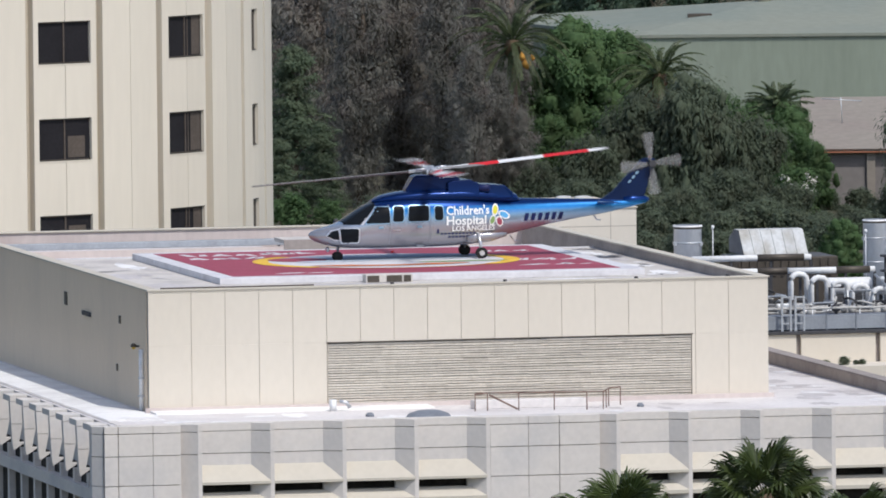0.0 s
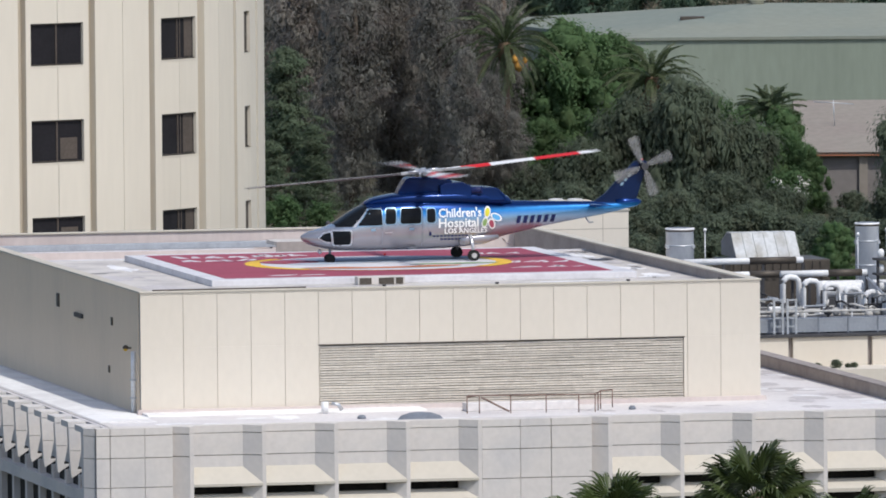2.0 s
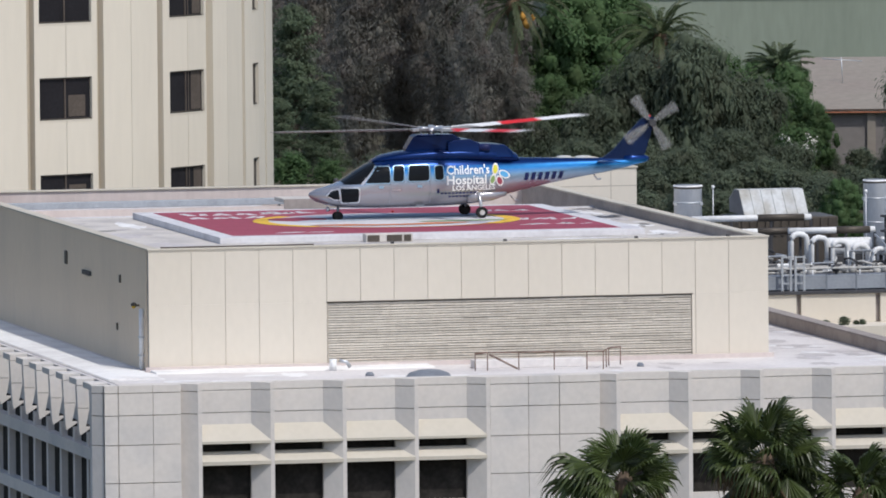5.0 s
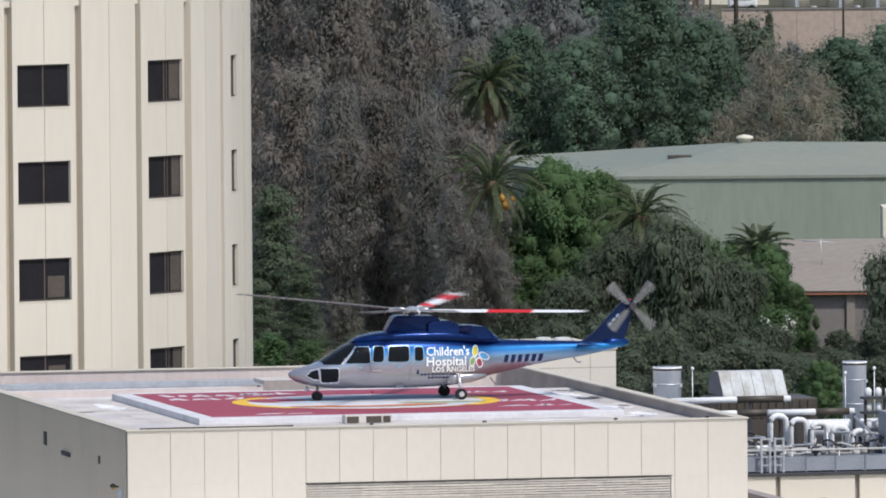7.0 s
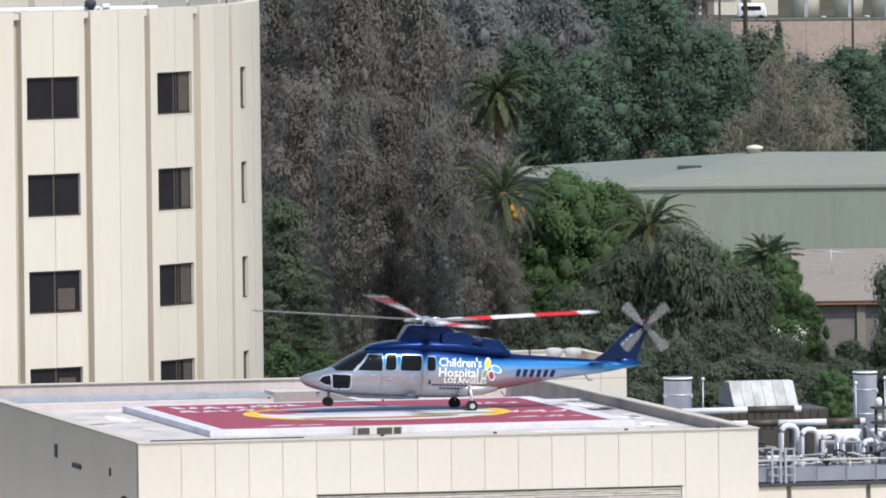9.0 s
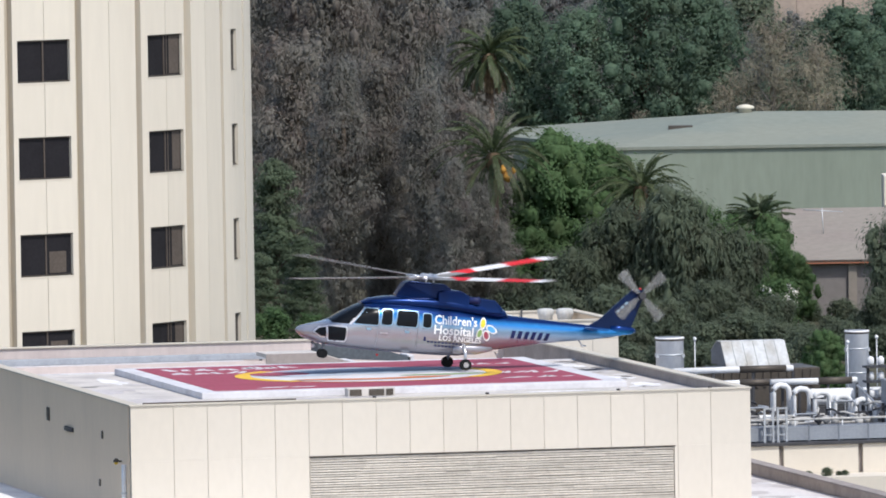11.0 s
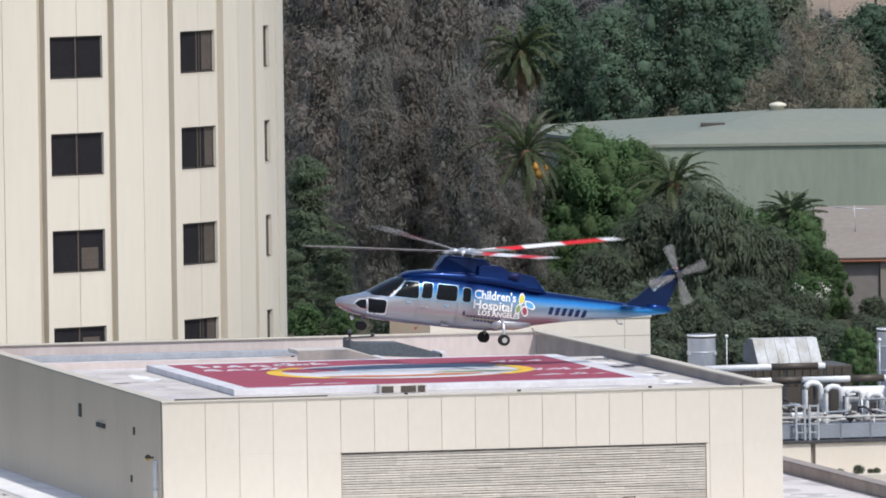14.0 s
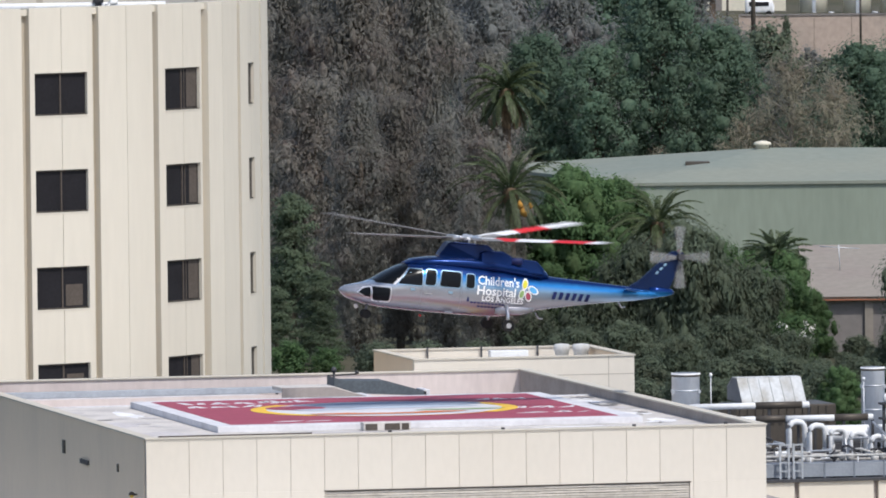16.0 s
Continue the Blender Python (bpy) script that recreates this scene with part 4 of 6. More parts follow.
def blade_mesh(r0, r1, chord, thick, n=14):
    bm = bmesh.new()
    rings = []
    for i in range(n + 1):
        r = r0 + (r1 - r0) * i / n
        c = chord * (0.55 if i == 0 else 1.0 if i < n else 0.45)
        sweep = -0.05 if i == n else 0.0
        tw = radians(PITCH + 3.0 - 6.0 * i / n)
        ring = []
        for p, q in ((0.30, 0.0), (0.18, 0.5), (-0.1, 0.45), (-0.70, 0.0), (-0.1, -0.35), (0.18, -0.4)):
            y, z = p * c + sweep, q * thick
            ring.append(bm.verts.new((r, y * math.cos(tw) - z * math.sin(tw), y * math.sin(tw) + z * math.cos(tw))))
        rings.append(ring)
    for a, b in zip(rings, rings[1:]):
        for k in range(6):
            bm.faces.new((a[k], b[k], b[(k + 1) % 6], a[(k + 1) % 6]))
    bm.faces.new(rings[0][::-1]), bm.faces.new(rings[-1])
    bmesh.ops.recalc_face_normals(bm, faces=bm.faces[:])
    return bm


BLADES = []
for i in range(4):
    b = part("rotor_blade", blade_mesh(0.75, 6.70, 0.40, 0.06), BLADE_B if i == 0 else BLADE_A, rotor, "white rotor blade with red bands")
    b.matrix_basis = pose(0, 0, 0.02, 0, 0, 90 * i) @ pose(0, 0, 0, 0, -CONE, 0)
    BLADES.append(b)
    c = part("blade_cuff", boxed(0.25, 0.85, -0.09, 0.09, -0.05, 0.07, 0.02), SILVER, rotor)
    c.matrix_basis = pose(0, 0, 0.02, 0, 0, 90 * i)
    c = part("damper", tube(bmesh.new(), [(0.2, 0.22, 0.05), (0.6, 0.16, 0.06)], 0.045, 8), SILVER, rotor)
    c.matrix_basis = pose(0, 0, 0.02, 0, 0, 90 * i)
    c = part("pitch_link", tube(bmesh.new(), [(0.3, -0.2, -0.28), (0.36, -0.2, 0.02)], 0.025, 8), SILVER, rotor)
    c.matrix_basis = pose(0, 0, 0, 0, 0, 90 * i)
tail = part("tail_rotor", tube(bmesh.new(), [(0, -0.14, 0), (0, 0.16, 0)], 0.13, 14), DARK_METAL, heli, "dark tail rotor hub")
tail.location = (-8.41, 0.26, 3.33)
for i in range(4):
    # each blade is a stack of thin sheets fanned along its sweep, denser in the middle
    sheets = bmesh.new()
    for q, (lean_b, w) in enumerate(((-7.0, 0.8), (-3.5, 1.0), (0.0, 1.0), (3.5, 1.0), (7.0, 0.8))):
        c, sn = math.cos(radians(lean_b)), math.sin(radians(lean_b))
        outline = [(0.14, -0.05), (0.4, -0.10 * w), (1.12, -0.13 * w), (1.20, 0.0), (1.12, 0.13 * w), (0.4, 0.10 * w), (0.14, 0.05)]
        prism(sheets, [(x * c - z * sn, x * sn + z * c) for x, z in outline], "y", -0.12 + 0.012 * q, -0.116 + 0.012 * q)
    b = part("tail_blade", sheets, TAIL_BLADE, tail)
    b.matrix_basis = pose(0, 0, 0, 0, 90 * i, 0) @ pose(0, 0, 0, 12, 0, 0)


# ---- round tower ----
TC, TR, TTOP = (-12.97, 65.1), 21.6, PAD + 14.06
FACE = 257.44                                  # bearing of the side that faces the eye
tower = thing("hospital_tower", (*TC, 0), 0, "round cream hospital tower with dark square windows", "building")


def arc_block(a0, a1, r0, r1, z0, z1, n=4):
    bm = bmesh.new()
    cols = []
    for i in range(n + 1):
        a = radians(a0 + (a1 - a0) * i / n)
        c, s = math.cos(a), math.sin(a)
        cols.append([bm.verts.new(p) for p in ((r0 * c, r0 * s, z0), (r1 * c, r1 * s, z0), (r1 * c, r1 * s, z1), (r0 * c, r0 * s, z1))])
    for a, b in zip(cols, cols[1:]):
        for k in range(4):
            bm.faces.new((a[k], a[(k + 1) % 4], b[(k + 1) % 4], b[k]))
    bm.faces.new(cols[0][::-1]), bm.faces.new(cols[-1])
    bmesh.ops.recalc_face_normals(bm, faces=bm.faces[:])
    return bm


part("core", lathe(bmesh.new(), [(TR - 0.62, 0), (TR - 0.62, TTOP - 1.5)], 72), BRONZE, tower)
part("roof", lathe(bmesh.new(), [(TR - 0.55, TTOP - 1.5), (TR - 0.55, TTOP - 1.42)], 72), ROOF_WHITE, tower)
STOREY, SILL, STEP = 3.98, PAD + 9.65, 360 / 38
RIB_SHIFT = {3: 0.6}                            # one channel stands a little off the even step
# The tower's cream darkened to tan: shade in the channels put into the colour.
RIB_SHADE = material("tan_rib_shade", (0.50, 0.44, 0.35), rough=0.85, vary=0.04, scale=0.5, dirt=(0.42, 0.365, 0.29), dirt_scale=0.15, streak=0.12)
for k in range(38):
    a0 = FACE + 38.4 - STEP / 2 + STEP * k
    rel = (a0 - FACE + 5 + 180) % 360 - 180
    shift = RIB_SHIFT.get(k, 0.0)
    part("rib", arc_block(a0 - 0.42, a0 + 0.55 + shift, TR - 0.62, TR - 0.36, 0, TTOP - 0.3, 1), RIB_SHADE, tower, "recessed rib, its shade painted in tan")
    part("parapet", arc_block(a0 - 0.42, a0 + 0.55 + shift, TR - 0.5, TR - 0.16, TTOP - 0.3, TTOP - 0.05, 1), TOWER_PAINT, tower)
    if k % 2 or abs(rel) > 100:
        part("panel", arc_block(a0 + 0.55 + shift, a0 + STEP / 2 - 0.03, TR - 0.62, TR, 0, TTOP, 1), TOWER_PAINT, tower)
        part("panel", arc_block(a0 + STEP / 2 + 0.03, a0 + STEP - 0.42, TR - 0.62, TR, 0, TTOP, 1), TOWER_PAINT, tower)
        continue
    wl, wr = (3.4, 5.9) if k == 4 else (1.75, 8.6) if k == 2 else (1.19, 8.29)      # one narrow column
    mid = (wl + wr) / 2
    part("jamb", arc_block(a0 + 0.55 + shift, a0 + wl, TR - 0.62, TR, 0, TTOP, 1), TOWER_PAINT, tower)
    part("jamb", arc_block(a0 + wr, a0 + STEP - 0.42, TR - 0.62, TR, 0, TTOP, 1), TOWER_PAINT, tower)
    top = TTOP
    for floor in range(7):
        z = SILL - STOREY * floor
        part("panel", arc_block(a0 + wl, a0 + mid - 0.03, TR - 0.62, TR, z + 1.74, top, 1), TOWER_PAINT, tower)
        part("panel", arc_block(a0 + mid + 0.03, a0 + wr, TR - 0.62, TR, z + 1.74, top, 1), TOWER_PAINT, tower)
        top = z
        w = part("window", arc_block(a0 + wl, a0 + wr, TR - 0.18, TR - 0.14, z, z + 1.74, 2), GLASS, tower, "dark square window")
        part("mullion", arc_block(a0 + mid - 0.09, a0 + mid + 0.09, TR - 0.14, TR - 0.10, z + 0.05, z + 1.70, 1), BLIND, w)
        part("frame", arc_block(a0 + wl, a0 + wr, TR - 0.14, TR - 0.09, z, z + 0.06, 2), BRONZE, w)
        part("frame", arc_block(a0 + wl, a0 + wr, TR - 0.14, TR - 0.09, z + 1.68, z + 1.74, 2), BRONZE, w)
        if k == 0 and floor in (2, 3):
            part("curtain", arc_block(a0 + mid + 0.5, a0 + wr - 0.7, TR - 0.14, TR - 0.135, z + 0.12, z + 1.0 + 0.3 * (floor % 2), 1), BLIND, w)
        if k == 2:
            part("blind", arc_block(a0 + 6.3 + 0.4 * (floor % 2), a0 + wr - 0.25, TR - 0.14, TR - 0.135, z + 0.1, z + 1.66, 1), BLIND, w)
            part("sash", arc_block(a0 + mid + 0.55, a0 + mid + 0.68, TR - 0.14, TR - 0.12, z + 0.05, z + 1.70, 1), BLIND, w)
        part("sill", arc_block(a0 + wl - 0.05, a0 + wr + 0.05, TR - 0.14, TR + 0.015, z - 0.05, z, 2), TOWER_PAINT, w, "cream window sill")
    part("panel", arc_block(a0 + wl, a0 + wr, TR - 0.62, TR, 0, top, 1), TOWER_PAINT, tower)
vent_t = thing("roof_vent", (TC[0] + 11.6, TC[1] - 16.2, TTOP - 1.42), 0, "small dark roof vent with a white bent pipe", "vent")
part("cap", lathe(bmesh.new(), [(0.14, 0), (0.14, 1.5), (0.24, 1.55), (0.24, 1.75), (0.08, 1.85)], 14), DARK_METAL, vent_t)
part("pipe", tube(bmesh.new(), [(0.4, 0, 0), (0.4, 0, 1.45), (0.5, 0, 1.55), (0.8, 0, 1.55)], 0.11, 10), WHITE_PIPE, vent_t)
run = thing("roof_pipe", (TC[0] + 4.0, TC[1] - 16.6, TTOP - 1.42), 4, "long white pipe run on the tower roof", "pipe")
part("run", tube(bmesh.new(), [(0, 0, 1.42), (10.5, 0, 1.42)], 0.13, 10), WHITE_PIPE, run)
for q in range(5):
    part("leg", boxed(0.3 + q * 2.45, 0.4 + q * 2.45, -0.05, 0.05, 0, 1.32), STEEL, run)
ant = thing("roof_antenna", (TC[0] + 20.3, TC[1] - 1.6, TTOP - 1.42), 0, "thin antenna post with a white head", "antenna")
part("post", tube(bmesh.new(), [(0, 0, 0), (0, 0, 2.05)], 0.035, 8), DARK_METAL, ant)
part("head", boxed(-0.16, 0.24, -0.1, 0.1, 2.0, 2.16, 0.03), WHITE_PIPE, ant)

# ---- block behind the wing ----
SHEET = material("weathered_sheet", (0.52, 0.53, 0.53), rough=0.6, vary=0.10, scale=0.8, dirt=(0.34, 0.32, 0.28), dirt_scale=0.5, random_obj=0.08, streak=0.3)
block = thing("rear_block", (0, 0, 0), 0, "low cream block with a flat parapet roof", "building")
BX0, BX1, BY0, BY1, BT = 10.1, 19.35, 41.0, 48.9, PAD - 0.5
part("wall", boxed(BX0, BX1, BY0, BY0 + 0.3, 0, BT), CREAM, block)
part("wall", boxed(BX0, BX0 + 0.3, BY0 + 0.3, BY1, 0, BT), CREAM_BOUNCE, block)
part("wall", boxed(BX1 - 0.3, BX1, BY0 + 0.3, BY1, 0, BT), CREAM_BOUNCE, block)
part("wall", boxed(BX0 + 0.3, BX1 - 0.3, BY1 - 0.3, BY1, 0, BT), CREAM, block)
part("roof", boxed(BX0 + 0.3, BX1 - 0.3, BY0 + 0.3, BY1 - 0.3, BT - 0.75, BT - 0.6), DECK, block)
for x0, x1, y0, y1 in ((BX0 - 0.05, BX1 + 0.05, BY0 - 0.05, BY0 + 0.35), (BX0 - 0.05, BX1 + 0.05, BY1 - 0.35, BY1 + 0.05), (BX0 - 0.05, BX0 + 0.35, BY0 + 0.35, BY1 - 0.35), (BX1 - 0.35, BX1 + 0.05, BY0 + 0.35, BY1 - 0.35)):
    part("coping", boxed(x0, x1, y0, y1, BT, BT + 0.06), HOOD_PAINT, block)
for x in (12.3, 14.6, 17.0):
    part("conduit", tube(bmesh.new(), [(x, BY1 - 0.4, BT - 0.6), (x, BY1 - 0.4, BT + 0.12)], 0.04, 6), DARK_METAL, block)
part("joint", boxed(BX1 - 1.1, BX1 - 1.07, BY0 - 0.004, BY0, 0, BT), JOINT, block)
part("joint", boxed(BX0, BX1, BY0 - 0.004, BY0, BT - 0.75, BT - 0.72), JOINT, block)
for i, (x, y, s) in enumerate(((17.75, 47.3, 0.34), (18.5, 47.0, 0.36))):
    v = thing("roof_ventilator", (x, y, BT - 0.6), 0, "galvanised turbine roof ventilator", "ventilator", "ventilators on the rear block")
    part("body", lathe(bmesh.new(), [(s * 0.7, 0), (s * 0.9, 0.5), (s, 0.55), (s * 1.02, 0.74), (s * 0.8, 0.80), (0.05, 0.82)], 18), SHEET, v)
duct = thing("roof_duct", (13.8, 43.2, BT - 0.6), 0, "white boxed roof duct", "duct")
part("casing", boxed(0, 1.6, 0, 0.5, 0, 0.80, 0.03), WHITE_PIPE, duct)

FLASH_BLUE = material("blue_grey_casing", (0.29, 0.31, 0.34), rough=0.6, vary=0.08, scale=0.8, dirt=(0.22, 0.235, 0.26), random_obj=0.12)
STACK = material("stack_metal", (0.80, 0.80, 0.81), rough=0.55, metal=0.0, vary=0.07, scale=0.8, dirt=(0.64, 0.63, 0.63), dirt_scale=0.3, streak=0.3)
PIPE_OLD = material("weathered_pipe", (0.50, 0.49, 0.47), rough=0.6, vary=0.12, scale=1.5, dirt=(0.30, 0.28, 0.26), dirt_scale=0.6)
# ---- plant yard on the neighbouring block ----
yard = thing("plant_block", (0, 0, 0), 0, "cream service block that carries rooftop plant", "building")
YX0, YX1, YY0, YY1, YT = 16.5, 40.0, 24.0, 52.0, PAD - 4.7
part("body", boxed(YX0, YX1, YY0 + 0.2, YY1, 0, YT - 0.05), BROWN_WALL, yard)
for x0, x1 in ((YX0, 21.8), (22.0, 25.05), (25.25, 28.4), (28.6, 34.0)):
    part("panel", boxed(x0, x1, YY0, YY0 + 0.2, 0, YT - 0.05), CREAM, yard, "cream precast panel")
part("roof_edge", boxed(YX0 - 0.1, YX1, YY0 - 0.1, YY0 + 0.5, YT - 0.05, YT + 0.06), DARK_METAL, yard)
part("roof", boxed(YX0, YX1, YY0 + 0.5, YY1, YT - 0.05, YT + 0.01), GREY_METAL, yard)
# screen panels along the front edge
for i in range(8):
    x = 17.2 + i * 1.22
    s = thing("plant_screen", (x, YY0 + 1.0, YT), 0, "grey sheet metal screen panel on the plant roof", "screen panel", "plant screen panels")
    part("sheet", boxed(0.03, 1.19, 0, 0.05, 0.08, 0.62, 0.01), FLASH_BLUE, s)
    part("post", boxed(-0.03, 0.03, -0.02, 0.08, 0, 0.68), GREY_METAL, s)
    part("top", boxed(0.0, 1.22, 0.05, 1.2, 0.58, 0.62), GREY_METAL, s)
for z, y in ((0.88, 1.5), (0.6, 3.4)):
    r = thing("pipe_rail", (17.0, YY0 + y, YT), 0, "long grey steel rail on posts", "rail", "rails in the plant yard")
    part("bar", tube(bmesh.new(), [(0, 0, z), (9.8, 0, z)], 0.05, 8), PIPE_OLD, r)
    for i in range(6):
        part("post", tube(bmesh.new(), [(i * 1.95, 0, 0), (i * 1.95, 0, z)], 0.03, 6), STEEL, r)
# lattice frames with ladder
for x in (21.4, 21.95):
    f = thing("steel_ladder", (x, YY0 + 0.7, YT), 0, "upright galvanised steel ladder rack", "ladder rack", "ladder racks in the plant yard")
    for dx in (0, 0.35):
        part("post", boxed(dx - 0.04, dx + 0.04, -0.04, 0.04, 0, 1.45), STEEL, f)
    for z in (0.35, 0.7, 1.05, 1.4):
        part("rung", boxed(-0.04, 0.39, -0.03, 0.03, z - 0.03, z + 0.03), STEEL, f)
# row of white pipe bends
rnd = random.Random(4)
for i in range(6):
    x = 23.0 + i * 0.73
    u = thing("pipe_bend", (x, 29.6 - 0.45 * i, YT), 8, "white insulated pipe bend beside the chiller", "pipe", "white pipe bends")
    h = 2.02 - 0.14 * i
    w = 0.70
    pts = [(0, 0, 0), (0, 0, h - 0.3)] + [(0.3 - 0.3 * math.cos(radians(a)), 0, h - 0.3 + 0.3 * math.sin(radians(a))) for a in (30, 60, 90)] + [(w - 0.3 + 0.3 * math.sin(radians(a)), 0, h - 0.3 + 0.3 * math.cos(radians(a))) for a in (30, 60, 90)] + [(w, 0, 0.9)]
    part("bend", tube(bmesh.new(), pts, 0.115, 12), WHITE_PIPE, u)
    part("flange", lathe(bmesh.new(), [(0.17, 0), (0.17, 0.08)], 12, (0, 0, 0.75)), STEEL, u)
    part("valve", boxed(w - 0.13, w + 0.13, -0.12, 0.12, 0.65, 0.95, 0.03), GREY_METAL, u)
for i in range(2):
    c = thing("chiller", (24.9 + i * 2.2, 31.2, YT), 0, "white cylindrical chiller vessel on a dark skid", "chiller", "chillers in the yard")
    part("vessel", tube(bmesh.new(), [(0, 0, 1.38), (0.12, 0, 1.38), (1.7, 0, 1.38), (1.8, 0, 1.38)], 0.36, 18), WHITE_PIPE, c)
    part("skid", boxed(0.1, 1.9, -0.5, 0.5, 0.0, 1.05, 0.02), DARK_METAL, c)
    for j in range(5):
        part("gusset", boxed(0.2 + j * 0.38, 0.24 + j * 0.38, -0.56, -0.5, 0.1, 1.2), STEEL, c)
for i in range(9):
    x, h = 20.6 + i * 0.85 + 0.2 * rnd.random(), 0.9 + 0.8 * rnd.random()
    k = thing("service_pipe", (x, 26.6 + 1.6 * rnd.random(), YT), 0, "grey service pipe with an elbow", "pipe", "service pipes in the yard")
    part("run", tube(bmesh.new(), [(0, 0, 0), (0, 0, h), (0.5 + 0.6 * rnd.random(), 0.2, h), (0.9, 1.4, h)], 0.05, 8), STEEL if i % 2 else DARK_METAL, k)
for x0, z0, x1, y in ((20.0, 2.42, 25.0, 34.2), (20.0, 2.0, 24.0, 32.0), (23.4, 2.02, 27.0, 31.6)):
    k = thing("overhead_pipe", (x0, y, YT), 0, "white overhead pipe run on trestles", "pipe", "overhead pipes")
    part("run", tube(bmesh.new(), [(0, 0, z0), (x1 - x0, 0, z0)], 0.13, 10), WHITE_PIPE, k)
    for j in range(4):
        part("trestle", boxed((x1 - x0) * j / 3 - 0.05, (x1 - x0) * j / 3 + 0.05, -0.05, 0.05, 0, z0 - 0.1), DARK_METAL, k)
    part("lagging", tube(bmesh.new(), [((x1 - x0) * 0.55, 0, z0), ((x1 - x0) * 0.94, 0, z0)], 0.15, 10), BRONZE, k, "dark worn pipe lagging")
cab = thing("condenser_cabinet", (26.9, 26.0, YT), 0, "tall blue-grey condenser cabinet in the plant yard", "cabinet")
part("casing", boxed(0, 1.6, 0, 1.4, 0, 2.3, 0.03), FLASH_BLUE, cab)
for i in range(6):
    part("slat", boxed(0.1, 1.5, -0.03, 0, 0.3 + 0.3 * i, 0.42 + 0.3 * i), GREY_METAL, cab)
cage = thing("pipe_rack", (27.0, 29.8, YT), 0, "dark pipe rack crowded with pale fittings", "rack")
for dx in (0, 0.8, 1.6):
    part("post", boxed(dx - 0.05, dx + 0.05, -0.05, 0.05, 0, 2.7), DARK_METAL, cage)
for dz in (0.6, 1.3, 2.0, 2.6):
    part("shelf", boxed(-0.1, 1.7, -0.2, 0.5, dz, dz + 0.08), DARK_METAL, cage)
    for q in range(4):
        part("fitting", lathe(bmesh.new(), [(0.06, 0), (0.14, 0.06), (0.14, 0.3), (0.05, 0.38)], 10, (0.15 + q * 0.42, 0.1, dz + 0.08)), WHITE_PIPE, cage)
hand = thing("stair_rail", (26.2, 25.0, YT), 0, "sloping grey handrail of the yard stair", "rail")
part("bar", tube(bmesh.new(), [(0, 3.5, 2.0), (1.3, -0.8, -0.1)], 0.05, 8), STEEL, hand)
for q in (0.15, 0.5, 0.85):
    part("post", tube(bmesh.new(), [(1.3 * q, 3.5 - 4.3 * q, 0.0), (1.3 * q, 3.5 - 4.3 * q, max(0.05, 2.0 - 2.1 * q))], 0.035, 8), STEEL, hand)
gal = thing("dark_plant_housing", (22.3, 35.6, YT), 0, "dark weathered plant housing under the hood", "plant housing")
part("casing", boxed(0, 4.2, 0, 3.0, 0, 2.35, 0.05), BRONZE, gal)
for i in range(12):
    part("fin", boxed(0.15 + i * 0.33, 0.28 + i * 0.33, -0.06, 0, 1.6, 2.3), BRONZE, gal)
hoodm = thing("plant_hood", (22.62, 36.0, YT + 2.45), 0, "pitched corrugated metal hood over the plant", "hood")
part("side", prism(bmesh.new(), [(0.0, 0.0), (2.4, 0.0), (2.4, 0.55), (1.5, 0.95), (0.75, 0.95)], "x", 0, 0.06), GREY_METAL, hoodm)
part("side", prism(bmesh.new(), [(0.0, 0.0), (2.4, 0.0), (2.4, 0.55), (1.5, 0.95), (0.75, 0.95)], "x", 2.62, 2.68), GREY_METAL, hoodm)
for i in range(6):
    x = 0.0 + i * 0.45
    part("sheet", prism(bmesh.new(), [(-0.2, -0.05), (-0.2, 0.0), (0.75, 0.98), (1.5, 0.98), (2.45, 0.55), (2.45, 0.5), (1.5, 0.93), (0.78, 0.93)], "x", x, x + 0.435), SHEET, hoodm)
for x, y, r, z1, lab in ((20.3, 36.0, 0.57, 3.72, "wide"), (27.65, 34.0, 0.48, 3.9, "tall")):
    st = thing("exhaust_stack", (x, y, YT), 0, f"{lab} pale metal exhaust stack", "stack", "exhaust stacks")
    part("shell", lathe(bmesh.new(), [(r, 0), (r, z1 - 0.12), (r * 1.05, z1 - 0.1), (r * 1.05, z1)], 28), STACK, st)
    for a in (20, 140, 200, 320):
        part("lug", boxed(-0.06, 0.06, -0.06, 0.06, 0, 0.14), STEEL, st).location = (r * 1.06 * math.cos(radians(a)), r * 1.06 * math.sin(radians(a)), z1 * 0.78)
    part("rust_rim", lathe(bmesh.new(), [(r * 1.01, z1 - 0.14), (r * 1.06, z1 - 0.11), (r * 1.06, z1 - 0.06)], 28), BRONZE, st, "sooty rim")
    part("throat", lathe(bmesh.new(), [(r * 0.9, z1), (r * 0.9, z1 + 0.01)], 28), GREY_METAL, st)
    for z in (z1 * 0.55, z1 * 0.8):
        part("band", lathe(bmesh.new(), [(r * 1.02, z), (r * 1.02, z + 0.06)], 28), STEEL, st)
for x, y, h in ((21.5, 36.6, 3.5), (27.0, 33, 3.4), (29.0, 36, 3.4)):
    k = thing("lamp_post", (x, y, YT), 0, "thin grey post with a small white lamp head", "lamp post", "posts in the plant yard")
    part("post", tube(bmesh.new(), [(0, 0, 0), (0, 0, h)], 0.025, 8), STEEL, k)
    part("head", lathe(bmesh.new(), [(0.03, 0), (0.07, 0.05), (0.07, 0.12), (0.03, 0.16)], 12, (0, 0, h)), WHITE_PIPE, k)

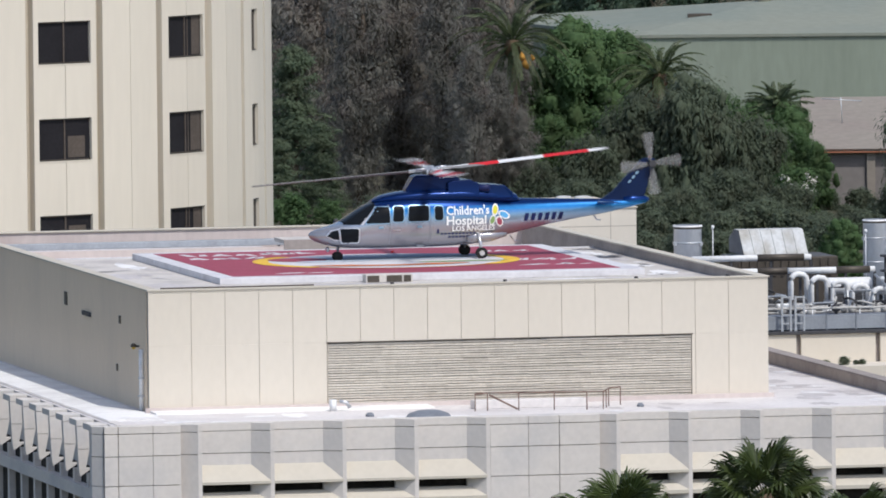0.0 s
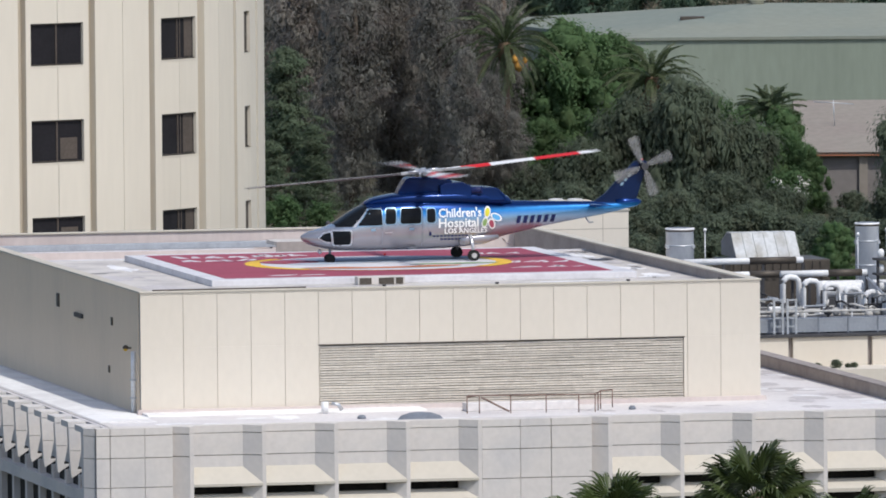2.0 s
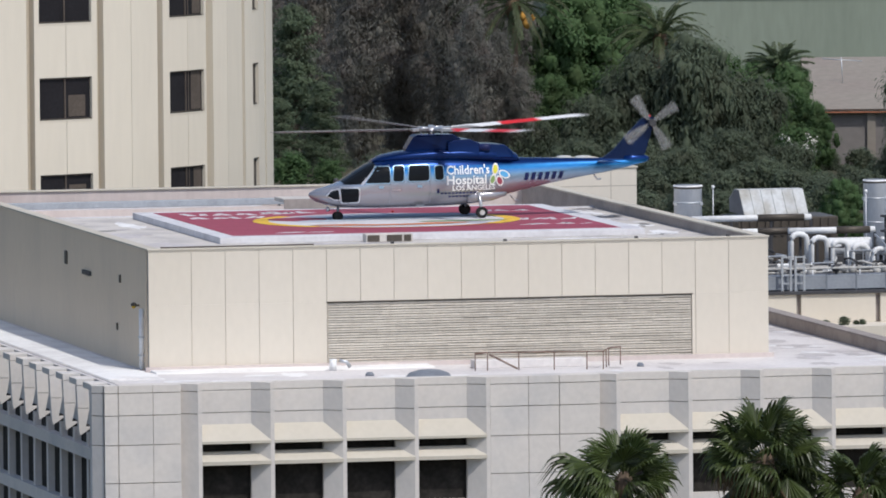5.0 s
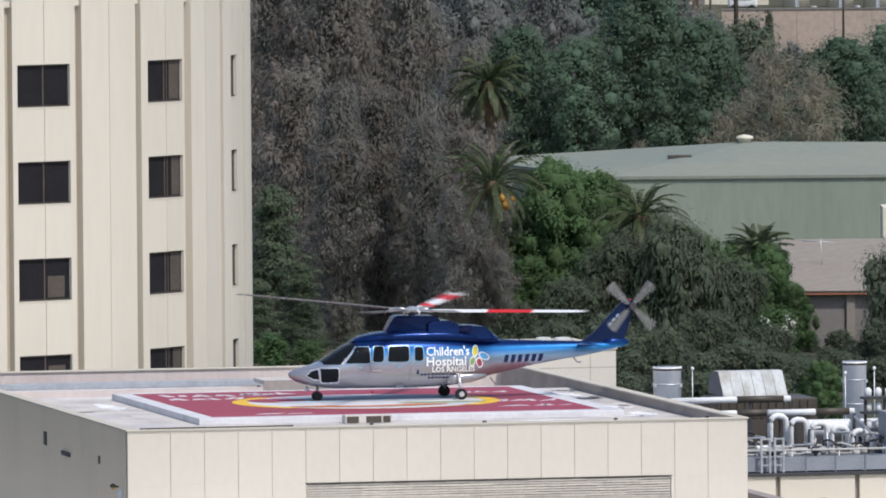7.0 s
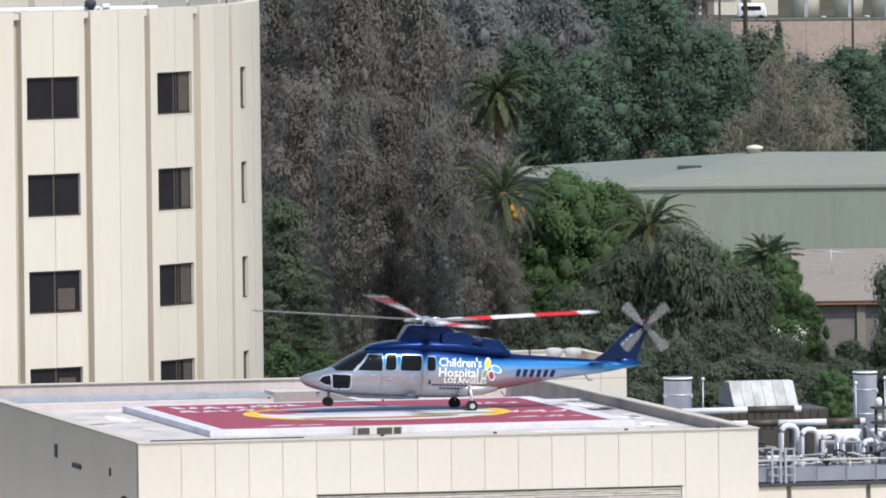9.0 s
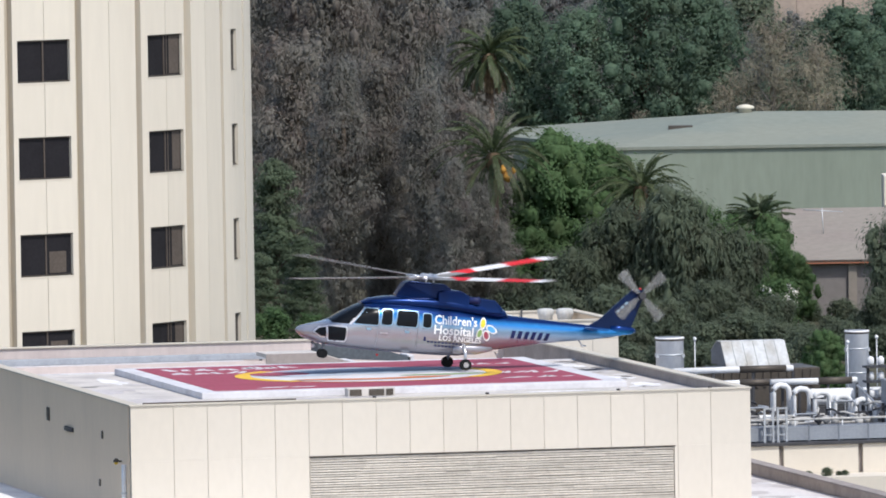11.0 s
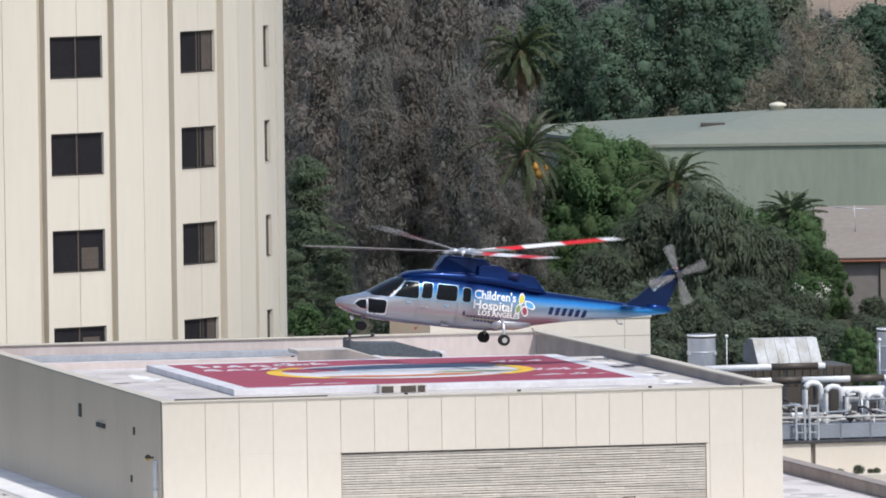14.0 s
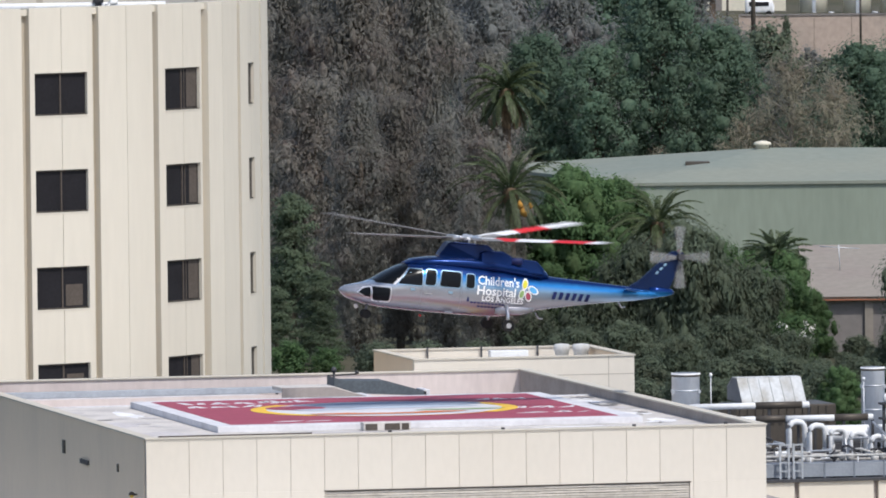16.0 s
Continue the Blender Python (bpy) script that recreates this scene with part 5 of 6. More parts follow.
for i in range(16):
    x, y, h = 21.0 + 0.48 * i, 25.6 + 2.6 * rnd.random(), 0.7 + 0.9 * rnd.random()
    k = thing("valve_set", (x, y, YT), 40 * i, "dark valve and pipe cluster in the yard", "valve", "valves in the plant yard")
    part("stem", tube(bmesh.new(), [(0, 0, 0), (0, 0, h)], 0.06, 7), DARK_METAL, k)
    part("body", lathe(bmesh.new(), [(0.08, 0), (0.17, 0.08), (0.17, 0.24), (0.08, 0.32)], 10, (0, 0, h * 0.55)), PIPE_OLD if i % 3 else DARK_METAL, k)
    part("branch", tube(bmesh.new(), [(0, 0, h), (0.35, 0.1, h + 0.05), (0.9, 0.2, h - 0.1)], 0.045, 7), DARK_METAL if i % 2 else PIPE_OLD, k)
for i in range(5):
    k = thing("cable_tray", (20.8, 25.4 + 0.9 * i, YT), 0, "dark cable tray across the plant roof", "cable tray", "cable trays")
    part("tray", boxed(0, 9.0, 0, 0.3, 0.25 + 0.12 * i, 0.32 + 0.12 * i), DARK_METAL, k)
    for j in range(4):
        part("foot", boxed(0.3 + j * 2.7, 0.4 + j * 2.7, 0.05, 0.25, 0, 0.25 + 0.12 * i), DARK_METAL, k)
for i in range(7):
    x, h = 22.2 + 0.92 * i, 0.55 + 0.35 * rnd.random()
    k = thing("pump_casing", (x, 27.2 + 1.2 * rnd.random(), YT), 25 * i, "small pale pump casing on the plant roof", "pump", "pumps in the plant yard")
    part("casing", tube(bmesh.new(), [(-0.22, 0, h), (-0.14, 0, h), (0.2, 0, h), (0.26, 0, h)], 0.13, 12), WHITE_PIPE, k)
    part("foot", boxed(-0.12, 0.12, -0.1, 0.1, 0, h - 0.1, 0.01), GREY_METAL, k)
for i in range(4):
    k = thing("grey_pipe_run", (20.9 + 0.3 * i, 27.8 + 0.9 * i, YT), 0, "long grey pipe run lying across the plant roof", "pipe", "pipe runs on the plant roof")
    part("run", tube(bmesh.new(), [(0, 0, 0.72), (6.8 - 0.4 * i, 0, 0.72)], 0.06, 8), PIPE_OLD, k)
    for j in range(4):
        part("bracket", boxed(0.4 + j * 1.9, 0.48 + j * 1.9, -0.05, 0.05, 0, 0.68), STEEL, k)
ledge = thing("planter_ledge", (0, 0, 0), 0, "cream planter ledge below the plant block", "ledge")
part("body", boxed(18.0, 34.0, 21.6, 23.98, 0, PAD - 5.9), CREAM, ledge)

# ---- far buildings ----
GREEN_WALL = material("green_sheet_wall", (0.262, 0.30, 0.24), rough=0.7, vary=0.05, scale=0.25, dirt=(0.24, 0.275, 0.22), dirt_scale=0.1, random_obj=0.02, streak=0.2)
GREEN_ROOF = material("green_roof", (0.245, 0.258, 0.212), rough=0.9, vary=0.06, scale=0.15, dirt=(0.20, 0.232, 0.204), dirt_scale=0.1)
TAN_ROOF = material("tan_roof", (0.27, 0.24, 0.205), rough=0.85, vary=0.08, scale=0.2, dirt=(0.26, 0.22, 0.195))
TAN_WALL = material("taupe_wall", (0.22, 0.20, 0.19), rough=0.9, vary=0.06, scale=0.2)
RED_TRIM = material("terracotta_trim", (0.42, 0.17, 0.10), rough=0.8, vary=0.1)
TANK = material("tank_cream", (0.72, 0.67, 0.55), rough=0.6, vary=0.05, scale=0.3, dirt=(0.62, 0.57, 0.46))
EARTH = material("retaining_wall", (0.44, 0.35, 0.29), rough=0.9, vary=0.1, scale=0.2, dirt=(0.36, 0.30, 0.25))
BARK = material("bark", (0.16, 0.13, 0.10), rough=0.95, vary=0.3, scale=2.0, bump=0.4, dirt=(0.10, 0.08, 0.065))


def far_thing(name, u, d, z=None, turn=0.0, label="", category="", group=""):
    x, y = far(u, d)
    return thing(name, (x, y, hill(u, d) if z is None else z), -math.degrees(AWAY) + turn, label, category, group)


shed = far_thing("green_warehouse", 13.4, 962, 0, 0, "large sage green sheet metal warehouse with low roof", "warehouse")
EAVE, RIDGE = 7.5, 9.5
# local x to the right, y away; the side wall runs back to the left
part("wall", boxed(0.1, 48, 0.1, 0.5, 0, EAVE), GREEN_WALL, shed)
side = bmesh.new()
prism(side, [(0.1, 0.1), (0.5, 0.1), (-9.0, 40), (-9.4, 40)], "z", 0, EAVE)
part("wall", side, GREEN_WALL, shed)
for i in range(96):
    part("sheet", boxed(i * 0.5, i * 0.5 + 0.5, 0.07 + 0.012 * (i % 2), 0.1, 0, EAVE - 0.02), GREEN_WALL, shed)
roof = bmesh.new()
a, b, c, d2 = (roof.verts.new(p) for p in ((-0.2, -0.05, EAVE), (49, -0.05, EAVE), (49, 40, EAVE), (-12.5, 40.5, EAVE)))
e1, e2, e3 = (roof.verts.new(p) for p in ((11.5, 21, RIDGE), (49, 21, RIDGE - 0.35), (-4.5, 30, EAVE + 0.7)))
for f in ((a, b, e2, e1), (b, c, e2), (c, d2, e3, e1, e2), (d2, a, e1, e3)):
    roof.faces.new(f)
bmesh.ops.recalc_face_normals(roof, faces=roof.faces[:])
ext = bmesh.ops.extrude_face_region(roof, geom=roof.faces[:])
bmesh.ops.translate(roof, verts=[v for v in ext["geom"] if isinstance(v, bmesh.types.BMVert)], vec=(0, 0, 0.25))
bmesh.ops.recalc_face_normals(roof, faces=roof.faces[:])
part("roof", roof, GREEN_ROOF, shed, "pale green low-pitched roof")
part("eave_trim", boxed(-0.3, 49, -0.12, -0.05, EAVE + 0.0, EAVE + 0.22), GREEN_ROOF, shed)
part("ventilator", lathe(bmesh.new(), [(0.55, 0), (0.55, 0.35), (0.75, 0.4), (0.7, 0.6), (0.2, 0.75)], 18, (11.2, 20.6, RIDGE + 0.1)), TANK, shed)
part("hatch", boxed(4.6, 6.6, 11.5, 12.8, EAVE + 1.0, EAVE + 1.5, 0.05), BRONZE, shed)

annex = far_thing("tan_annex", 24.4, 845, 0, 0, "low taupe building with a tan roof and terracotta fascia", "building")
part("wall", boxed(0.6, 30, 0.6, 14, 0, 3.75), TAN_WALL, annex)
part("pier", boxed(4.0, 4.6, 0.35, 0.6, 0, 3.75), TAN_ROOF, annex)
part("fascia", boxed(0.0, 30.5, 0.0, 0.25, 3.75, 4.02), RED_TRIM, annex)
rf = bmesh.new()
prism(rf, [(0.0, 4.02), (16.0, 7.05), (30.0, 4.1), (30.0, 3.9), (16.0, 6.85), (0.0, 3.84)], "x", -0.3, 30.5)
part("roof", rf, TAN_ROOF, annex)
part("aerial", tube(bmesh.new(), [(2.5, 8, 5.4), (2.4, 8, 7.4)], 0.035, 6), STEEL, annex)
part("aerial_arm", tube(bmesh.new(), [(1.0, 8, 7.3), (3.9, 8, 7.1)], 0.035, 6), STEEL, annex)
white = far_thing("white_stair_house", 33.1, 902, 0, 0, "small white plastered stair house", "building")
part("walls", boxed(0, 6, 0, 5, 0, 7.6, 0.05), TANK, white)
part("door_opening", boxed(0.5, 1.4, -0.03, 0.0, 4.2, 6.2), BRONZE, white)

# tanks on their terrace
ret = far_thing("retaining_wall", 0, 1253, 0, 0, "long pinkish retaining wall on the hillside", "wall")
for i in range(10):
    part("panel", boxed(29 + i * 4.0, 32.96 + i * 4.0, 0, 0.6, 6.5, 13.9), EARTH, ret)
part("coping", boxed(29, 69, -0.1, 0.7, 13.9, 14.05), TAN_WALL, ret)
for u in (37.4, 42.1, 46.1, 50.7):
    t = far_thing("storage_tank", u, 1268, 13.4, 0, "cream upright storage tank with a domed top", "tank", "tanks on the terrace")
    part("shell", lathe(bmesh.new(), [(1.5, 0), (1.5, 3.5), (1.42, 3.75), (1.1, 3.98), (0.5, 4.1), (0.15, 4.12)], 28), TANK, t)
    part("ladder", boxed(-0.2, 0.2, -1.62, -1.5, 0, 3.7), STEEL, t)
    part("outlet", tube(bmesh.new(), [(1.5, -0.6, 0.4), (2.1, -0.6, 0.4), (2.1, -0.6, 0.0)], 0.12, 8), STEEL, t)
for u, w, h in ((30.0, 4.6, 3.2), (26.0, 4.0, 2.6)):
    s = far_thing("terrace_shed", u, 1275, 13.6, 0, "grey-roofed shed with pale walls on the terrace", "shed", "sheds on the terrace")
    part("wall", boxed(0, w, 0, 4, 0, h), TANK, s)
    part("roof", prism(bmesh.new(), [(-0.4, h), (2.0, h + 0.9), (4.4, h), (4.4, h - 0.15), (2.0, h + 0.75), (-0.4, h - 0.15)], "x", -0.3, w + 0.3), GREY_METAL, s)
    part("door", boxed(0.6, 1.7, -0.04, 0, 0, 2.0), TAN_WALL, s)
house = far_thing("white_roofed_house", -60, 1275, hill(-45, 1275), 0, "long low house with a pale grey metal roof", "house")
part("wall", boxed(0, 22, 0, 8, 0, 2.6), TANK, house)
part("roof", prism(bmesh.new(), [(-0.6, 2.5), (4.0, 3.9), (8.6, 2.5), (8.6, 2.35), (4.0, 3.7), (-0.6, 2.35)], "x", -0.5, 22.5), WHITE_PIPE, house)
van = far_thing("parked_van", 31.5, 1262, 13.6, 0, "pale grey parked van behind the wall", "van")
part("body", loft([(1.5, 0.35, 1.2, 0.8, 4), (1.2, 0.3, 1.9, 0.9, 4), (-1.3, 0.3, 1.95, 0.9, 5), (-1.6, 0.35, 1.8, 0.85, 5)], 24), WHITE_PIPE, van)
part("window", boxed(-1.2, 0.9, -0.93, -0.89, 1.15, 1.6), GLASS, van)
for x in (-1.0, 0.9):
    part("wheel", tube(bmesh.new(), [(x, -0.95, 0.33), (x, -0.75, 0.33)], 0.33, 14), TYRE, van)
for u, d, h, r in ((29.6, 1215, 18.5, 0.28), (27.4, 1235, 12.5, 0.16), (41.7, 1246, 11.0, 0.14)):
    p = far_thing("utility_pole", u, d, None, 0, "tall dark wooden utility pole", "pole", "utility poles")
    part("shaft", tube(bmesh.new(), [(0, 0, -0.5), (0, 0, h)], r, 10, 0.7), BRONZE, p)
    part("crossarm", boxed(-1.0, 1.0, -0.08, 0.08, h - 1.0, h - 0.82), BRONZE, p)


# ---- plants ----
# Far tree leaves are greyed, blued and lifted: distance haze painted into their colour.
EUC_LEAF = leaf_material("eucalyptus_leaves", (0.312, 0.294, 0.256))
EUC_DARK = leaf_material("dark_eucalyptus_leaves", (0.270, 0.266, 0.236))
GREEN_LEAF = leaf_material("bright_green_leaves", (0.140, 0.228, 0.104))
OLIVE_LEAF = leaf_material("olive_leaves", (0.172, 0.210, 0.146))
CEDAR_LEAF = leaf_material("cedar_needles", (0.175, 0.225, 0.145))
HILL_EUC = leaf_material("hillside_eucalyptus_leaves", (0.274, 0.282, 0.266))
HILL_LEAF = leaf_material("hillside_leaves", (0.188, 0.275, 0.192))
DRY_LEAF = leaf_material("dry_twigs", (0.38, 0.355, 0.27))
PALM_LEAF = leaf_material("palm_fronds", (0.115, 0.150, 0.070), 0.3, 0.5, 0.45, 0.4)
YOUNG_LEAF = leaf_material("young_palm_fronds", (0.185, 0.235, 0.135), 0.2, 0.55, 0.5, 0.3)
FAN_LEAF = leaf_material("fan_palm_leaves", (0.062, 0.086, 0.026), 0.35, 0.3, 0.4, 0.45)
FRUIT = material("date_fruit", (0.55, 0.29, 0.06), rough=0.8, vary=0.3, scale=3.0, dirt=(0.40, 0.18, 0.05), dirt_scale=1.5)
DEAD_FROND = leaf_material("dead_fronds", (0.25, 0.19, 0.125), 0.3)
FLOWER = material("white_blossom", (0.75, 0.72, 0.66), rough=0.8, vary=0.1)
PALM_BARK = material("palm_bark", (0.14, 0.10, 0.07), rough=0.95, vary=0.3, scale=2.0, bump=0.4)


def leaf_cloud(name, centres, radii, per, length, width, droop, mat, seed, squash=1.0, heart_size=0.45):
    """Many small leaves on the outside of clumps, facing outward from clump and crown. droop 0: any way up; 1: hanging."""
    g = np.random.default_rng(seed)
    n = len(centres) * per
    cs = np.array(centres, dtype=float)
    heart = cs.mean(axis=0)
    c = np.repeat(cs, per, axis=0)
    r = np.repeat(np.array(radii), per)[:, None]
    u = g.normal(size=(n, 3))
    u /= np.linalg.norm(u, axis=1, keepdims=True)
    off = u * (heart_size * 0.9 + (1.12 - heart_size * 0.9) * g.random((n, 1)) ** 0.8)
    off[:, 2] *= squash
    p = c + off * r
    out = c - heart
    out /= np.linalg.norm(out, axis=1, keepdims=True) + 0.3
    nor = 0.9 * u + 0.45 * out + 0.14 * g.normal(size=(n, 3))
    nor[:, 2] += 0.25
    nor /= np.linalg.norm(nor, axis=1, keepdims=True)
    a = g.normal(size=(n, 3)) * (1 - 0.6 * droop)
    a[:, 2] -= droop * 2.2
    a -= nor * (a * nor).sum(axis=1, keepdims=True)
    a /= np.linalg.norm(a, axis=1, keepdims=True)
    b = np.cross(nor, a)
    ln = length * g.uniform(0.6, 1.3, (n, 1))
    w = width * g.uniform(0.6, 1.3, (n, 1))
    quad = np.stack([p, p + a * ln * 0.5 + b * w * 0.5, p + a * ln, p + a * ln * 0.5 - b * w * 0.5], axis=1).reshape(-1, 3)
    # a lumpy inner mass of foliage in each clump
    rings, seg = 3, 5
    ball = [(0, 0, -1)] + [(math.cos(k * math.tau / seg + 0.4 * q) * math.sin(math.pi * q / rings), math.sin(k * math.tau / seg + 0.4 * q) * math.sin(math.pi * q / rings), -math.cos(math.pi * q / rings)) for q in range(1, rings) for k in range(seg)] + [(0, 0, 1)]
    tris = []
    for k in range(seg):
        k2 = (k + 1) % seg
        tris += [(0, 1 + k2, 1 + k), (len(ball) - 1, 1 + (rings - 2) * seg + k, 1 + (rings - 2) * seg + k2)]
        for q in range(rings - 2):
            a0, a1, b0, b1 = 1 + q * seg + k, 1 + q * seg + k2, 1 + (q + 1) * seg + k, 1 + (q + 1) * seg + k2
            tris += [(a0, a1, b1), (a0, b1, b0)]
    ball, tris = np.array(ball), np.array(tris)
    m = len(cs)
    lump = ball[None] * np.array((1, 1, squash)) * (np.array(radii)[:, None, None] * heart_size * 1.15) * g.uniform(0.5, 1.3, (m, len(ball), 1)) + cs[:, None]
    mass = (tris[None] + (np.arange(m) * len(ball))[:, None, None]).reshape(-1, 3) + len(quad)
    verts = np.concatenate([quad, lump.reshape(-1, 3)])
    me = bpy.data.meshes.new(name)
    me.vertices.add(len(verts))
    me.vertices.foreach_set("co", verts.ravel())
    me.loops.add(4 * n + mass.size)
    me.loops.foreach_set("vertex_index", np.concatenate([np.arange(4 * n), mass.ravel()]))
    me.polygons.add(n + len(mass))
    me.polygons.foreach_set("loop_start", np.concatenate([np.arange(n) * 4, 4 * n + np.arange(len(mass)) * 3]))
    me.polygons.foreach_set("use_smooth", np.ones(n + len(mass), dtype=bool))
    me.update(calc_edges=True)
    me.materials.append(mat)
    return me


def limbs(bm, g, base, top, spread, count, r):
    """Tapered limbs from the trunk; returns their outer points."""
    ends = []
    for i in range(count):
        a = i * 2.4 + g.random() * 0.8
        z = base + (top - base) * (0.25 + 0.75 * (i + g.random()) / count)
        out = spread * (1.1 - 0.5 * (z - base) / max(0.1, top - base)) * (0.6 + 0.5 * g.random())
        s = Vector((0, 0, z - 0.25 * out))
        e = Vector((out * math.cos(a), out * math.sin(a), z + 0.35 * out))
        m = (s + e) / 2 + Vector((0, 0, 0.12 * out))
        tube(bm, [s, m, e], r * 0.4, 5, 0.3)
        ends += [m, e]
    return ends


def make_tree(name, height, spread, base, clumps, per, leaf, mat, label, seed, droop=0.0, clump_r=1.0, squash=0.8, shape="oval", trunk_r=0.3, twig=None, heart_size=0.32):
    g = random.Random(seed)
    t = thing(name, (0, 0, 0), 0, label, "tree")
    bm = bmesh.new()
    tube(bm, [(0, 0, -0.4), (0.1 * g.random(), 0.1, height * 0.35), (0.3 * g.random(), -0.2, height * 0.7), (0, 0, height * 0.92)], trunk_r, 9, 0.3)
    ends = limbs(bm, g, base, height * 0.92, spread * 0.75, 14, trunk_r)
    part("trunk", bm, twig or BARK, t)
    centres, radii = [], []
    for i in range(clumps):
        f = (i + 0.5) / clumps
        z = base + (height - base) * f
        if shape == "oval":
            lim = math.sqrt(max(0.04, 1 - (2 * f - 0.85) ** 2 / 1.35))
        elif shape == "column":
            lim = (0.55 + 0.45 * math.sin(math.pi * f)) * (0.75 + 0.35 * math.sin(f * 17 + seed))
        else:
            lim = 1.05 - 0.95 * f
        a, q = g.random() * math.tau, math.sqrt(g.random())
        lump = 0.82 + 0.3 * math.sin(3 * a + seed) * math.sin(7 * f + seed)
        centres.append((spread * lim * lump * q * math.cos(a), spread * lim * lump * q * math.sin(a), z + g.uniform(-0.4, 0.4)))
        radii.append(clump_r * (0.55 + 0.75 * g.random()))
    for e in ends:
        centres.append(tuple(e))
        radii.append(clump_r * 0.8)
    crown = new("crown", leaf_cloud("crown", centres, radii, per, leaf[0], leaf[1], droop, mat, seed, squash, heart_size))
    crown.parent = t
    return t


def plant(proto, spots, group=""):
    """Sets a tree out at spots (u, d, size, height factor, turn); the first takes the tree itself."""
    for i, (u, d, s, hz, turn) in enumerate(spots):
        x, y = far(u, d)
        m = pose(x, y, hill(u, d), 0, 0, turn)
        ob = proto if i == 0 else copy_thing(proto, m)
        ob.matrix_basis = m
        ob.scale = (s, s, s * hz)
        if group:
            tagged(ob, group=group)


euc_a = make_tree("eucalyptus", 20, 4.0, 1.2, 250, 100, (0.38, 0.10), EUC_LEAF, "tall brown-green eucalyptus with hanging foliage, haze in its leaf colour", 3, 0.75, 1.15, 1.3, "column", 0.35, None, 0.24)
plant(euc_a, [(-11.4, 862, 1.0, 0.98, 0), (-5.0, 852, 0.92, 1.0, 140), (1.0, 858, 0.82, 0.92, 60), (-8.4, 885, 1.12, 1.25, 200), (3.3, 862, 0.62, 1.12, 300), (-16.5, 880, 1.0, 1.2, 20), (-5.2, 900, 1.15, 1.3, 90)], "eucalyptus row")
euc_b = make_tree("eucalyptus", 20, 3.6, 1.2, 250, 100, (0.36, 0.10), EUC_DARK, "dark grey-green eucalyptus in a dense row", 8, 0.7, 1.1, 1.2, "column", 0.35, None, 0.24)
plant(euc_b, [(-8.0, 848, 0.93, 1.0, 20), (-1.8, 846, 0.82, 1.0, 100), (2.0, 831, 0.52, 0.98, 250), (3.0, 852, 0.6, 1.02, 190), (0.2, 829, 0.6, 1.0, 75), (3.6, 830, 0.40, 0.95, 130), (-3.0, 890, 1.15, 1.2, 320), (-13.4, 892, 1.2, 1.2, 70), (1.5, 905, 1.0, 1.0, 10), (-10.6, 905, 1.2, 1.25, 250)], "eucalyptus row")
cedar = make_tree("cedar", 12.0, 3.6, 0.8, 130, 80, (0.34, 0.13), CEDAR_LEAF, "blue-green cedar with layered boughs", 5, 0.3, 1.15, 0.3, "cone", 0.3)
plant(cedar, [(-12.6, 838, 1.0, 1.0, 0), (-10.6, 834, 0.66, 0.85, 130), (-13.6, 832, 0.6, 0.8, 40)], "cedars beside the tower")
broad = make_tree("broadleaf_tree", 10.5, 4.4, 1.0, 150, 84, (0.26, 0.18), GREEN_LEAF, "bright green leafy broadleaf tree", 11, 0.1, 1.15, 0.85, "oval", 0.35, None, 0.6)
plant(broad, [(-11.0, 905, 0.7, 1.9, 15), (7.6, 855, 1.05, 1.14, 0), (11.0, 862, 0.95, 1.14, 80), (14.0, 858, 0.75, 1.02, 250), (5.6, 848, 0.62, 0.95, 160), (17.6, 852, 0.66, 1.1, 330), (20.4, 850, 0.62, 1.06, 210), (22.6, 836, 0.58, 1.2, 30), (20.9, 834, 0.45, 1.3, 100), (24.3, 832, 0.36, 1.3, 160), (-14.0, 925, 0.9, 1.5, 70), (23.6, 746, 0.40, 1.0, 60)], "green trees before the warehouse")
pepper = make_tree("pepper_tree", 7.6, 4.2, 0.2, 170, 64, (0.46, 0.13), OLIVE_LEAF, "weeping olive-green pepper tree", 17, 0.85, 1.05, 1.35, "oval", 0.3)
plant(pepper, [(12.0, 832, 0.95, 1.1, 0), (16.0, 830, 1.05, 1.17, 90), (19.6, 830, 0.85, 1.0, 200), (8.4, 830, 0.75, 0.95, 150), (14.6, 846, 1.0, 1.2, 45), (31.6, 822, 0.9, 1.15, 10), (29.6, 806, 0.6, 0.8, 75), (34.6, 826, 1.05, 1.2, 120), (4.6, 830, 0.62, 0.8, 260), (17.8, 812, 0.7, 0.75, 30), (11.0, 814, 0.7, 0.7, 80), (22.0, 815, 0.55, 0.7, 190), (14.4, 806, 0.6, 0.7, 260), (7.4, 812, 0.6, 0.75, 20), (20.2, 800, 0.5, 0.7, 100)], "weeping trees")
bush = make_tree("round_bush", 3.2, 2.1, 0.1, 60, 40, (0.26, 0.18), GREEN_LEAF, "rounded bright green bush", 23, 0.0, 0.6, 0.9, "oval", 0.12)
plant(bush, [(-12.8, 820, 0.9, 0.8, 60), (-10.0, 822, 0.7, 0.8, 160)], "bushes")
scrub = make_tree("round_bush", 3.0, 2.3, 0.0, 60, 36, (0.34, 0.19), OLIVE_LEAF, "dull olive scrub bush", 29, 0.5, 0.65, 1.0, "oval", 0.12)
